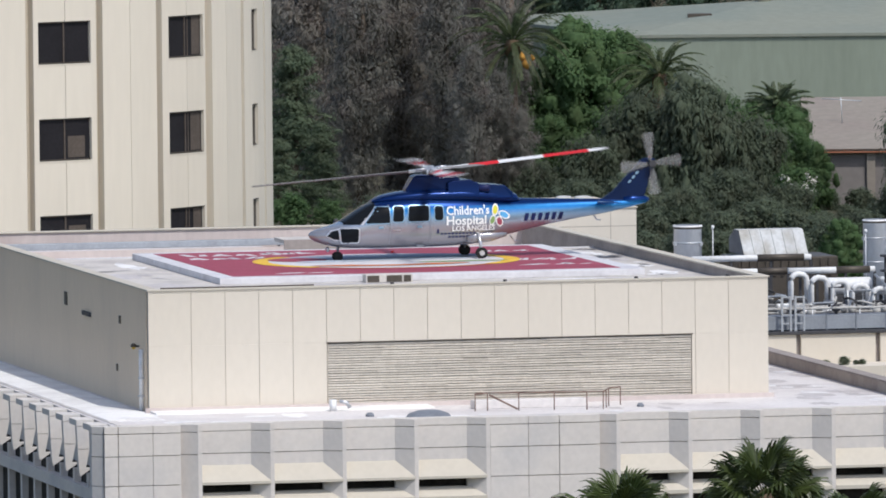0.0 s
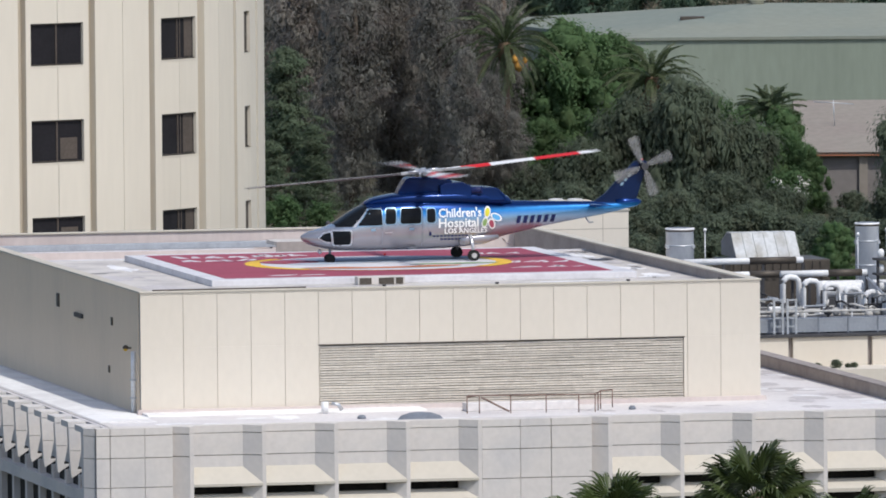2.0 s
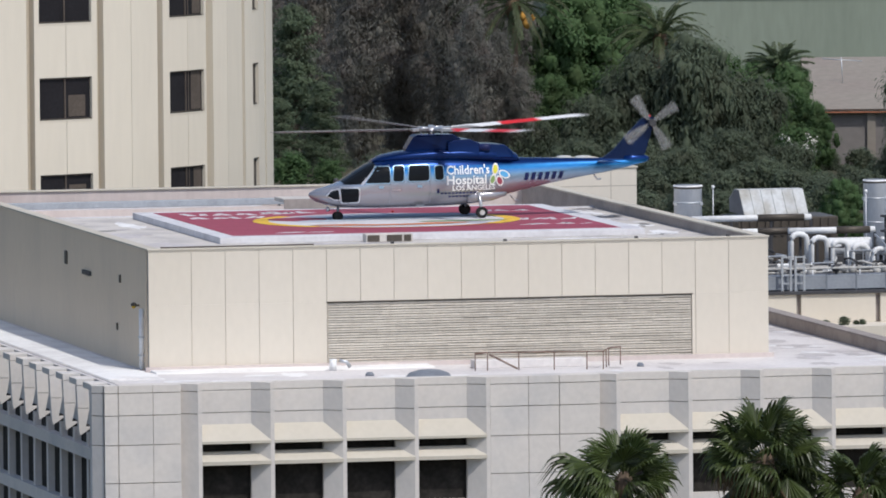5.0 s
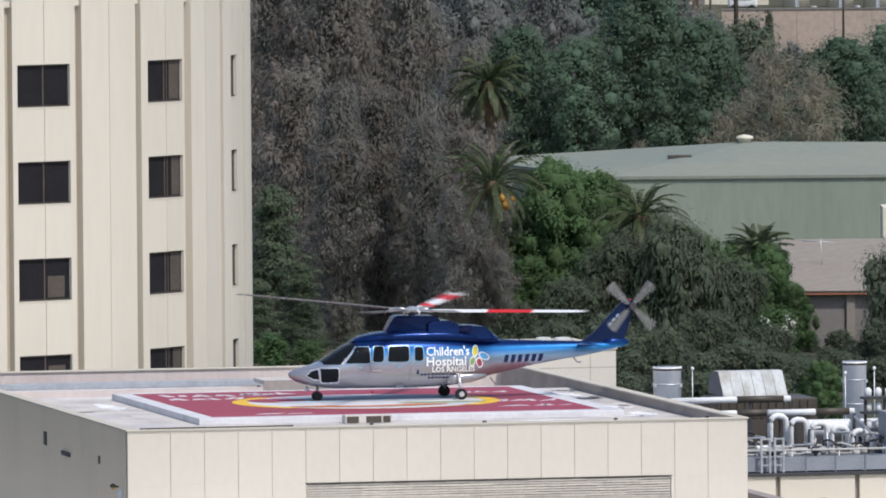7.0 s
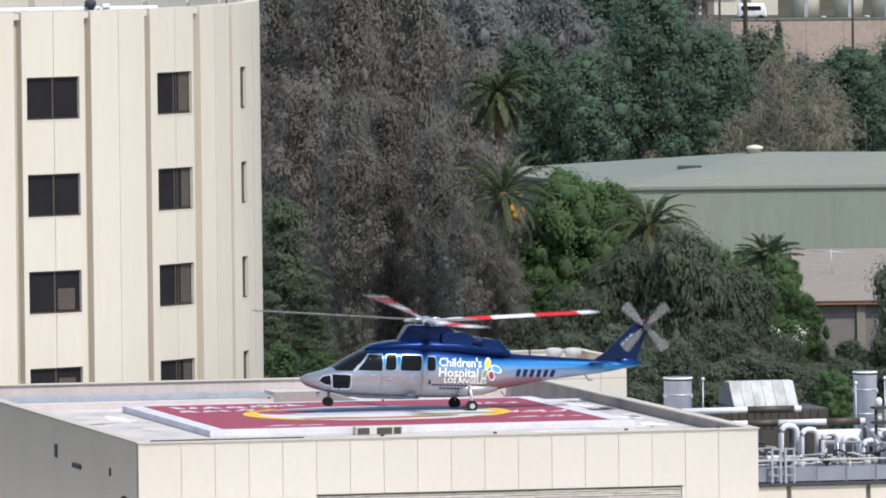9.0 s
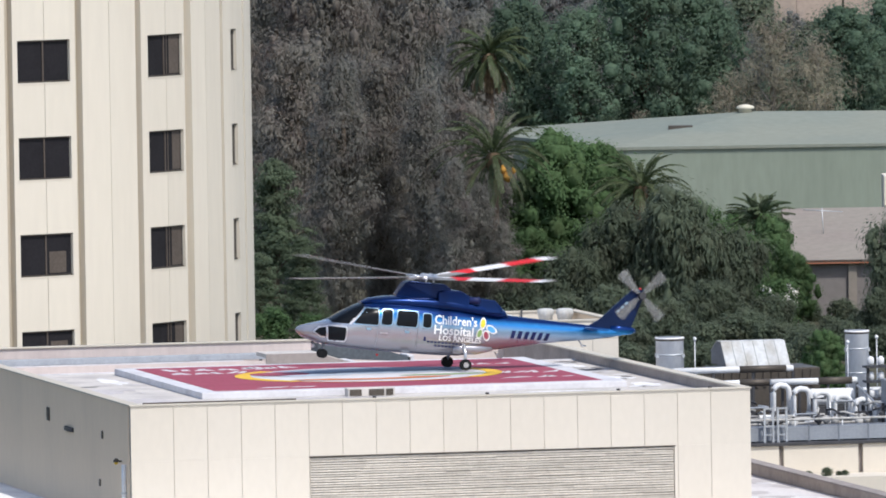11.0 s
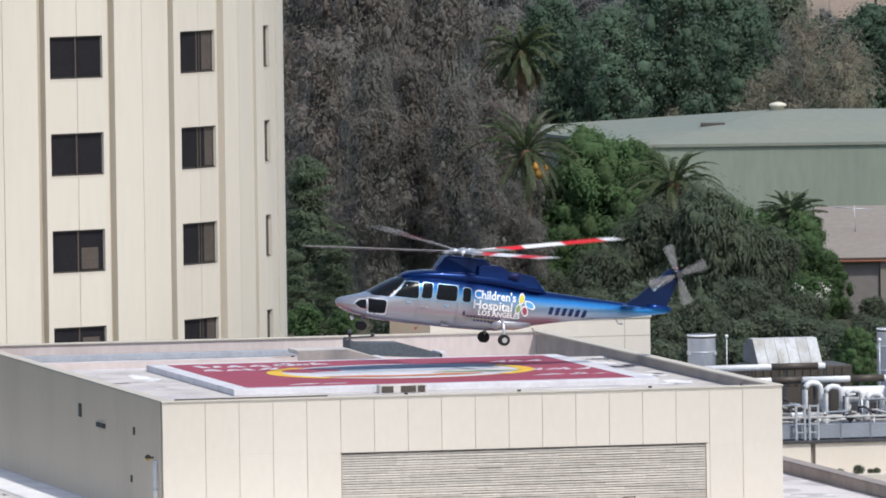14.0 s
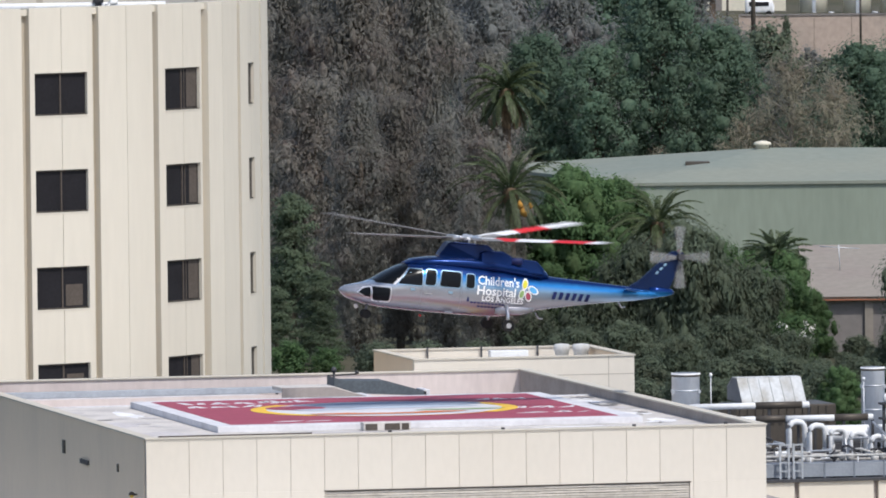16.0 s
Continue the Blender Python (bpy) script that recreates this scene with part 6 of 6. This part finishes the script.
plant(scrub, [(u, d, k, 0.85, 47 * u) for u, d, k in ((-6.5, 824, 0.8), (-3.0, 824, 0.8), (0.5, 824, 0.8), (3.5, 820, 0.8), (7.0, 818, 0.9), (30.5, 808, 0.9), (14.2, 808, 0.8), (16.8, 798, 0.8), (19.0, 800, 0.9), (21.5, 798, 0.8), (23.4, 796, 0.7), (12.0, 800, 0.8), (9.6, 804, 0.8), (9.0, 776, 0.75), (11.6, 778, 0.7), (14.0, 774, 0.8), (16.4, 778, 0.7), (18.9, 775, 0.75), (21.2, 778, 0.7), (31.0, 776, 0.75), (23.8, 785, 0.8), (26.4, 790, 0.9), (28.6, 786, 0.85), (25.4, 838, 0.5), (27.6, 836, 0.6), (26.2, 815, 0.55), (28.4, 818, 0.6), (24.2, 812, 0.5), (33.5, 800, 1.0), (36.0, 798, 1.0))], "scrub bushes")
rose = thing("flowering_shrub", (*far(22.9, 826), 0), 0, "shrub with clusters of white blossom", "shrub")
gq = random.Random(6)
cs = [(gq.uniform(-1.4, 1.4), gq.uniform(-1.0, 0.2), gq.uniform(0.4, 3.4)) for i in range(40)]
lo = new("foliage", leaf_cloud("foliage", cs, [0.75] * 40, 60, 0.28, 0.18, 0.1, GREEN_LEAF, 31))
lo.parent = rose
bl = new("blossom", leaf_cloud("blossom", [(x * 1.05, y - 0.55, z) for x, y, z in cs[:22]], [0.42] * 22, 14, 0.16, 0.14, 0, FLOWER, 32, 1.0, 0.05))
bl.parent = rose
part("stem", tube(bmesh.new(), [(0, 0, -0.3), (0, 0, 2.4)], 0.12, 7, 0.5), BARK, rose)
for x, y, k in ((22.65, 22.6, 0.6), (23.37, 22.5, 0.95), (23.88, 22.6, 0.5), (24.13, 22.6, 0.6)):
    c = copy_thing(scrub, pose(x, y, PAD - 5.9, 0, 0, 70 * x))
    c.scale = (k * 0.13, k * 0.13, k * 0.11)
    tagged(c, "small dull green shrub on the planter ledge", group="ledge shrubs")
# hillside
hill_a = make_tree("hillside_tree", 9.0, 4.0, 0.2, 100, 48, (0.34, 0.20), HILL_LEAF, "dark green hillside tree", 41, 0.3, 1.25, 0.9, "oval", 0.3)
hill_b = make_tree("hillside_tree", 10.0, 3.6, 0.2, 100, 48, (0.42, 0.15), HILL_EUC, "grey-green hillside eucalyptus, haze in its leaf colour", 43, 0.6, 1.25, 1.1, "column", 0.3)
hill_c = make_tree("hillside_tree", 8.0, 3.8, 0.2, 100, 48, (0.34, 0.20), OLIVE_LEAF, "olive green hillside tree", 47, 0.2, 1.2, 0.85, "oval", 0.3)
gh = random.Random(12)
spots = ([], [], [])
for d, step, u0, u1 in ((1040, 5.0, -24, 44), (1100, 5.0, 20, 48), (1165, 5.2, -30, 54), (1222, 5.2, -32, 24)):
    u = u0
    while u < u1:
        k = gh.choice((0, 0, 1, 2) if u > 6 else (1, 1, 1, 0, 2))
        s = gh.uniform(0.95, 1.3) * (1.25 if u < 20 else 1.0)
        if d > 1120 and u > 24:
            s *= 0.6
        spots[k].append((u + gh.uniform(-1.6, 1.6), d + gh.uniform(-12, 12), s, gh.uniform(0.9, 1.25), gh.uniform(0, 360)))
        u += step * gh.uniform(0.8, 1.2)
for d in (1275, 1330):
    for i in range(16):
        u = -34 + i * 5.6 + gh.uniform(-2, 2)
        if not (24 < u and d < 1300):
            spots[i % 3].append((u, d + gh.uniform(-12, 12), gh.uniform(1.0, 1.4), gh.uniform(0.9, 1.2), gh.uniform(0, 360)))
for proto, where in zip((hill_a, hill_b, hill_c), spots):
    plant(proto, where, "trees on the hillside")
# the tall trees that stand at the foot of the slope, behind the warehouse
oak = make_tree("tall_broadleaf_tree", 19.0, 6.2, 0.5, 230, 88, (0.30, 0.19), HILL_LEAF, "tall dense dark green broadleaf tree", 51, 0.25, 1.6, 0.9, "oval", 0.5, None, 0.34)
plant(oak, [(16.8, 1012, 1.0, 1.12, 0), (11.0, 1010, 0.85, 1.0, 80), (21.8, 1016, 0.9, 1.02, 150), (33.8, 1010, 0.9, 0.95, 220), (38.4, 1016, 0.95, 0.95, 300), (6.0, 1014, 0.85, 1.05, 40)], "tall trees behind the warehouse")
gum = make_tree("eucalyptus", 19.0, 4.6, 0.5, 210, 90, (0.40, 0.13), HILL_EUC, "brown-grey eucalyptus at the slope's foot, haze in its leaf colour", 57, 0.6, 1.35, 1.15, "column", 0.4)
plant(gum, [(-14.5, 1010, 1.0, 1.05, 0), (-9.0, 1016, 1.05, 1.1, 70), (-3.2, 1008, 0.95, 1.08, 160), (1.8, 1018, 1.0, 1.12, 240), (8.6, 1024, 0.95, 1.15, 310), (26.0, 1026, 0.7, 0.95, 20)], "tall trees behind the warehouse")
dry = make_tree("bare_tree", 9.5, 3.4, 1.0, 110, 40, (0.5, 0.06), DRY_LEAF, "pale half-bare tree with dry twigs", 53, 0.2, 0.9, 1.0, "oval", 0.22, TAN_ROOF, 0.02)
plant(dry, [(27.3, 1003, 1.35, 1.25, 0), (31.2, 1001, 1.2, 1.25, 100), (24.0, 1004, 1.0, 1.15, 220), (16.2, 1002, 0.7, 1.2, 50)], "pale bare trees")
cyp = make_tree("cypress", 5.0, 0.55, 0.2, 50, 50, (0.25, 0.12), OLIVE_LEAF, "slim dark upright cypress tree", 59, 0.0, 0.35, 1.2, "column", 0.1)
plant(cyp, [(33.6, 1236, 1.0, 1.0, 0)])


def frond_mesh(name, length, rise, fall, mat, seed, pairs=38, leaf=0.46):
    """A feather frond in the plane x-z from the origin: its rib leaves at angle rise, bends to angle fall, and carries leaflets."""
    g = random.Random(seed)
    verts, faces = [], []
    steps = 24
    path = [Vector((0, 0, 0))]
    for i in range(steps):
        a = radians(rise + (fall - rise) * ((i + 0.5) / steps) ** 1.15)
        path.append(path[-1] + Vector((math.cos(a), 0, math.sin(a))) * (length / steps))

    def point(f):
        k = min(steps - 1, int(f * steps))
        return path[k].lerp(path[k + 1], f * steps - k)

    def quad(*ps):
        k = len(verts)
        verts.extend(tuple(p) for p in ps)
        faces.append(tuple(range(k, k + len(ps))))
    last = point(0)
    for i in range(1, 9):
        p = point(i / 8)
        w, h = Vector((0, 0.05 * (1 - i / 9), 0)), Vector((0, 0, 0.05 * (1 - i / 9)))
        quad(last - w, last + w, p + w, p - w), quad(last - h, last + h, p + h, p - h)
        last = p
    for i in range(pairs):
        f = 0.12 + 0.87 * i / pairs
        p, q = point(f), point(min(0.999, f + 0.03))
        d = (q - p).normalized()
        ln = leaf * math.sin(math.pi * (0.14 + 0.76 * f)) ** 0.8 * g.uniform(0.8, 1.15)
        for s in (1, -1):
            tip = p + d * ln * 0.7 + Vector((0, s * ln * 0.6, -ln * g.uniform(0.05, 0.45)))
            m = (p + tip) / 2 + Vector((0, 0, 0.03))
            quad(p, m + d * 0.075, tip, m - d * 0.075)
    return mesh_from(name, verts, faces, mat)


def feather_palm(u, d, base, height, size, label, seed, count=46, dead=10, lean=0.0, fruit=False, low=-40.0, bend=1.0, mat=None):
    """A date palm; low is the angle at which the lowest live fronds leave the stem."""
    x, y = far(u, d)
    t = thing("date_palm", (x, y, base), 0, label, "palm", "date palms")
    g = random.Random(seed)
    bm = bmesh.new()
    tube(bm, [(0, 0, -0.4), (lean * 0.4, 0, height * 0.5), (lean, 0, height)], 0.38, 12, 0.85)
    part("trunk", bm, PALM_BARK, t)
    part("boss", lathe(bmesh.new(), [(0.3, -1.1), (0.55, -0.5), (0.6, 0.0), (0.4, 0.4)], 14, (lean, 0, height)), DEAD_FROND, t)
    kinds = 6
    live = []
    for i in range(kinds):
        f = (i + 0.5) / kinds
        rise = 88 + (low - 88) * f ** 1.25
        live.append(frond_mesh("frond", size * (0.85 + 0.2 * math.sin(math.pi * f)), rise, rise - bend * (45 + 55 * math.sin(math.pi * min(0.9, f + 0.15))), mat or PALM_LEAF, seed + i))
    old = frond_mesh("dead_frond", size * 0.72, -38, -84, DEAD_FROND, seed + 9)
    for i in range(count):
        f = i / count
        ob = new("frond", live[int(f * kinds)])
        ob.parent = t
        ob.matrix_basis = pose(lean, 0, height + 0.1, 0, g.uniform(-8, 8), i * 137.5 + g.uniform(-12, 12)) @ pose(0, 0, 0, g.uniform(-25, 25), 0, 0)
    for i in range(dead):
        ob = new("dead_frond", old)
        ob.parent = t
        ob.matrix_basis = pose(lean, 0, height - 0.2, 0, g.uniform(-14, 10), i * 360 / dead + g.uniform(-14, 14))
    if fruit:
        for k, (dx, dz, q) in enumerate(((0.35, -1.15, 1.25), (0.0, -0.7, 0.9), (0.75, -0.8, 0.7))):
            part("fruit_cluster", lathe(bmesh.new(), [(0.05, -0.42 * q), (0.22 * q, -0.28 * q), (0.3 * q, -0.05 * q), (0.16 * q, 0.12 * q), (0.05, 0.3 * q)], 10, (lean + dx + 0.3, -1.7, height + dz)), FRUIT, t)
    return t


feather_palm(3.0, 838, 0, 12.0, 5.2, "tall date palm with drooping fronds and orange fruit", 61, 46, 2, 0.0, True, -48)
feather_palm(2.9, 866, 0, 18.2, 3.7, "tall date palm with a dry brown skirt", 67, 52, 16, 0.0, False, -50)
feather_palm(13.5, 840, 0, 9.4, 4.2, "date palm rising above the weeping trees", 71, 40, 4, 0.0, False, -20)
feather_palm(21.9, 838, 0, 7.2, 2.7, "young palm with upright fronds among trees", 73, 44, 2, 0.0, False, 0, 0.75, YOUNG_LEAF)
feather_palm(-7.5, 1180, hill(-7.5, 1180), 13.5, 3.8, "pale grey-green palm on the hillside", 79, 40, 6)
feather_palm(25.2, 1205, hill(25.2, 1205), 11.6, 3.0, "palm with a dry brown skirt below the terrace", 81, 34, 16)
feather_palm(19.6, 1205, hill(19.6, 1205), 11.6, 3.2, "dark palm at the top of the slope", 82, 36, 5)


def fan_mesh(name, radius, mat, seed, n=26, fold=0.5, droop=1.0):
    """A fan leaf: a stalk, a pleated blade folded along its middle, and split tips that hang; springs from the origin along x."""
    g = random.Random(seed)
    verts, faces = [], []

    def quad(*ps):
        k = len(verts)
        verts.extend(tuple(p) for p in ps)
        faces.append(tuple(range(k, k + len(ps))))
    stalk = radius * 0.9
    o = Vector((stalk, 0, -0.06 * radius))
    for w in (Vector((0, 0.025, 0)), Vector((0, 0, 0.025))):
        mid = Vector((stalk * 0.55, 0, 0.03))
        quad(-w, w, mid + w, mid - w), quad(mid - w, mid + w, o + w * 0.7, o - w * 0.7)

    def at_r(r, b, lift=0.0, sag=0.0):
        return o + Vector((r * math.cos(b), r * math.sin(b) * (1 - 0.35 * fold), lift - fold * r * abs(math.sin(b)) * 0.75 - 0.16 * r * r / radius - sag))
    for i in range(n):
        a = radians(-125 + 250 * (i + 0.5) / n)
        h = radians(250 / n * 0.5)
        ln = radius * g.uniform(0.9, 1.15) * (0.72 + 0.28 * math.cos(a))
        r1, r2 = ln * g.uniform(0.62, 0.74), ln * 0.86
        quad(o, at_r(r1, a - h), at_r(r1, a, 0.05)), quad(o, at_r(r1, a, 0.05), at_r(r1, a + h))
        s1 = droop * g.uniform(0.03, 0.12) * ln
        s2 = droop * g.uniform(0.25, 0.65) * ln
        quad(at_r(r1, a - h), at_r(r2, a - h * 0.45, 0, s1), at_r(r2, a + h * 0.1, 0.03, s1), at_r(r1, a, 0.05))
        quad(at_r(r1, a, 0.05), at_r(r2, a + h * 0.1, 0.03, s1), at_r(r2, a + h * 0.5, 0, s1), at_r(r1, a + h))
        quad(at_r(r2, a - h * 0.45, 0, s1), at_r(ln * 0.93, a + g.uniform(-h, h), 0, s2), at_r(r2, a + h * 0.5, 0, s1))
    return mesh_from(name, verts, faces, mat)


def fan_palm(x, y, height, size, label, seed, count=20, long=()):
    t = thing("fan_palm", (x, y, 0), 0, label, "palm", "fan palms before the wing")
    g = random.Random(seed)
    part("trunk", tube(bmesh.new(), [(0, 0, -0.4), (0.1, 0, height * 0.5), (0, 0, height)], 0.26, 12, 0.8), PALM_BARK, t)
    part("boss", lathe(bmesh.new(), [(0.2, -0.8), (0.34, -0.3), (0.3, 0.1), (0.12, 0.35)], 12, (0, 0, height)), PALM_BARK, t)
    fans = [fan_mesh("fan_leaf", size * k, FAN_LEAF, seed + i, 26, f, d) for i, (k, f, d) in enumerate(((1.0, 0.35, 0.5), (0.95, 0.6, 1.0), (1.1, 0.75, 1.3)))]
    brown = fan_mesh("dead_leaf", size * 0.85, DEAD_FROND, seed + 7, 20, 1.3, 1.5)
    for i in range(count):
        f = i / count
        dry = f > 0.6 and i % 3 == 0
        ob = new("dead_leaf" if dry else "fan_leaf", brown if dry else fans[min(2, int(f * 3.2))])
        ob.parent = t
        ob.matrix_basis = pose(0, 0, height, 0, -78 + 132 * f ** 0.9 + g.uniform(-9, 9), i * 137.5 + g.uniform(-16, 16)) @ pose(0, 0, 0, g.uniform(-40, 40), 0, 0)
    for dip, turn in long:
        ob = new("fan_leaf", fans[2])
        ob.parent = t
        ob.matrix_basis = pose(0, 0, height, 0, dip, turn) @ Matrix.Scale(1.25, 4)
    for i in range(20):
        ob = new("dead_leaf", brown)
        ob.parent = t
        ob.matrix_basis = pose(0, 0, height - 0.3, 0, 30 + g.uniform(0, 44), i * 18 + g.uniform(-10, 10)) @ pose(0, 0, 0, g.uniform(-30, 30), 0, 0)
    return t


fan_palm(0.35, -56.8, PAD - 4.72, 1.16, "green fan palm with a wide shaggy crown", 83, 42)
fan_palm(-4.15, -55.8, PAD - 5.4, 1.02, "green fan palm with one long outlying leaf", 89, 34, ((-32, 186), (-8, 170)))
fan_palm(3.5, -57.2, PAD - 6.0, 1.0, "low green fan palm with dry lower leaves", 97, 34)


# ---- what moves ----
def motions():
    """The helicopter stands with its rotors turning, then rises and drifts back."""
    flight = [
        (0.0, 1.99, 0.0, -0.2, 2.8), (3.7, 1.99, 0.0, -0.3, 2.8), (6.0, 1.99, 0.0, -0.4, 2.8), (6.5, 1.99, 0.0, -0.2, 2.8), (7.0, 1.99, 0.01, 0.2, 2.8),
        (7.5, 1.99, 0.01, 0.6, 2.8), (8.0, 1.99, 0.02, 1.1, 2.8), (8.5, 1.98, 0.03, 2.0, 2.9), (9.2, 1.98, 0.07, 3.5, 3.2), (10.2, 1.99, 0.17, 5.6, 3.8),
        (11.0, 2.03, 0.22, 6.35, 3.9), (11.5, 2.03, 0.239, 6.59, 4.0), (12.0, 2.04, 0.269, 6.8, 4.2), (12.5, 2.075, 0.336, 6.8, 4.5),
        (13.0, 2.084, 0.488, 7.07, 5.38), (13.5, 2.174, 0.739, 7.24, 5.56), (14.0, 2.27, 1.058, 7.45, 5.75), (14.5, 2.415, 1.466, 7.43, 5.94),
        (15.0, 2.569, 1.913, 7.5, 6.12), (15.5, 2.776, 2.415, 7.05, 6.31), (16.0, 3.056, 2.969, 6.3, 6.5),
    ]
    walk(heli, [(t, pose(x, 1.03, PAD + z, 0, -nose, 180 + yaw)) for t, x, z, nose, yaw in flight])
    times = [r[0] for r in flight]
    drift = [(0, 99), (0.5, 100), (1, 102), (1.5, 103), (2, 102), (2.5, 100), (3, 97.4), (3.5, 82), (3.7, 80), (4.6, 48), (5.6, 8), (6, 5), (6.5, 0), (7, -14), (7.5, -23), (8, -41), (8.5, -56), (11, -135), (11.5, -154),
             (12, -174), (12.5, -193), (13, -208), (13.5, -221), (14, -240), (14.5, -259), (15, -275), (15.5, -290), (16, -308)]
    disc_tilt = [(0, 5.2), (2.0, 5.1), (2.5, 4.2), (3, 2.7), (3.5, 1.4), (6, 0.5), (6.5, -0.5), (7, -2), (8.5, -2), (11, -0.6), (12.5, -2.3), (13.5, -1.0), (16, -2.5)]
    side_tilt = [(0, 0.6), (3, 0.6), (3.5, 0.0), (6.5, -1.0), (8, -2.6), (11, -3.0), (16, -3.0)]
    cone = [(0, 0.8), (3, 1.0), (3.7, 1.4), (6.5, 2.2), (8, 2.9), (11, 3.1), (16, 3.3)]
    tail_phase = [(0, 5), (1, 8), (2, 20), (3.5, 43), (6, 25), (6.5, 5), (7, 45), (7.5, 45), (8.5, 45), (11, 45), (11.5, 30), (12, 10), (12.5, 8), (13, 20), (13.5, 10), (14, 25), (14.5, 20), (15, 35), (15.5, 30), (16, 4)]

    def between(table, t):
        return float(np.interp(t, [r[0] for r in table], [r[1] for r in table]))

    spin, tail_spin = [], []
    for f in range(int(16 * FPS) + 1):
        t = f / FPS
        nose = float(np.interp(t, times, [r[3] for r in flight]))
        yaw = float(np.interp(t, times, [r[4] for r in flight]))
        turn = 1800.0 * t + between(drift, t) - 12.3 - 180 - yaw
        spin.append((t, pose(0, 0, MAST, between(side_tilt, t), between(disc_tilt, t) + nose, 0) @ pose(0, 0, 0, 0, 0, turn % 360)))
        tail_spin.append((t, pose(-8.41, 0.26, 3.33, 0, (1800.0 * t + between(tail_phase, t)) % 360, 0)))
    for i, b in enumerate(BLADES):
        walk(b, [(t, pose(0, 0, 0.02, 0, 0, 90 * i) @ pose(0, 0, 0, 0, -c, 0)) for t, c in cone])
    walk(rotor, spin)
    walk(tail, tail_spin)


motions()
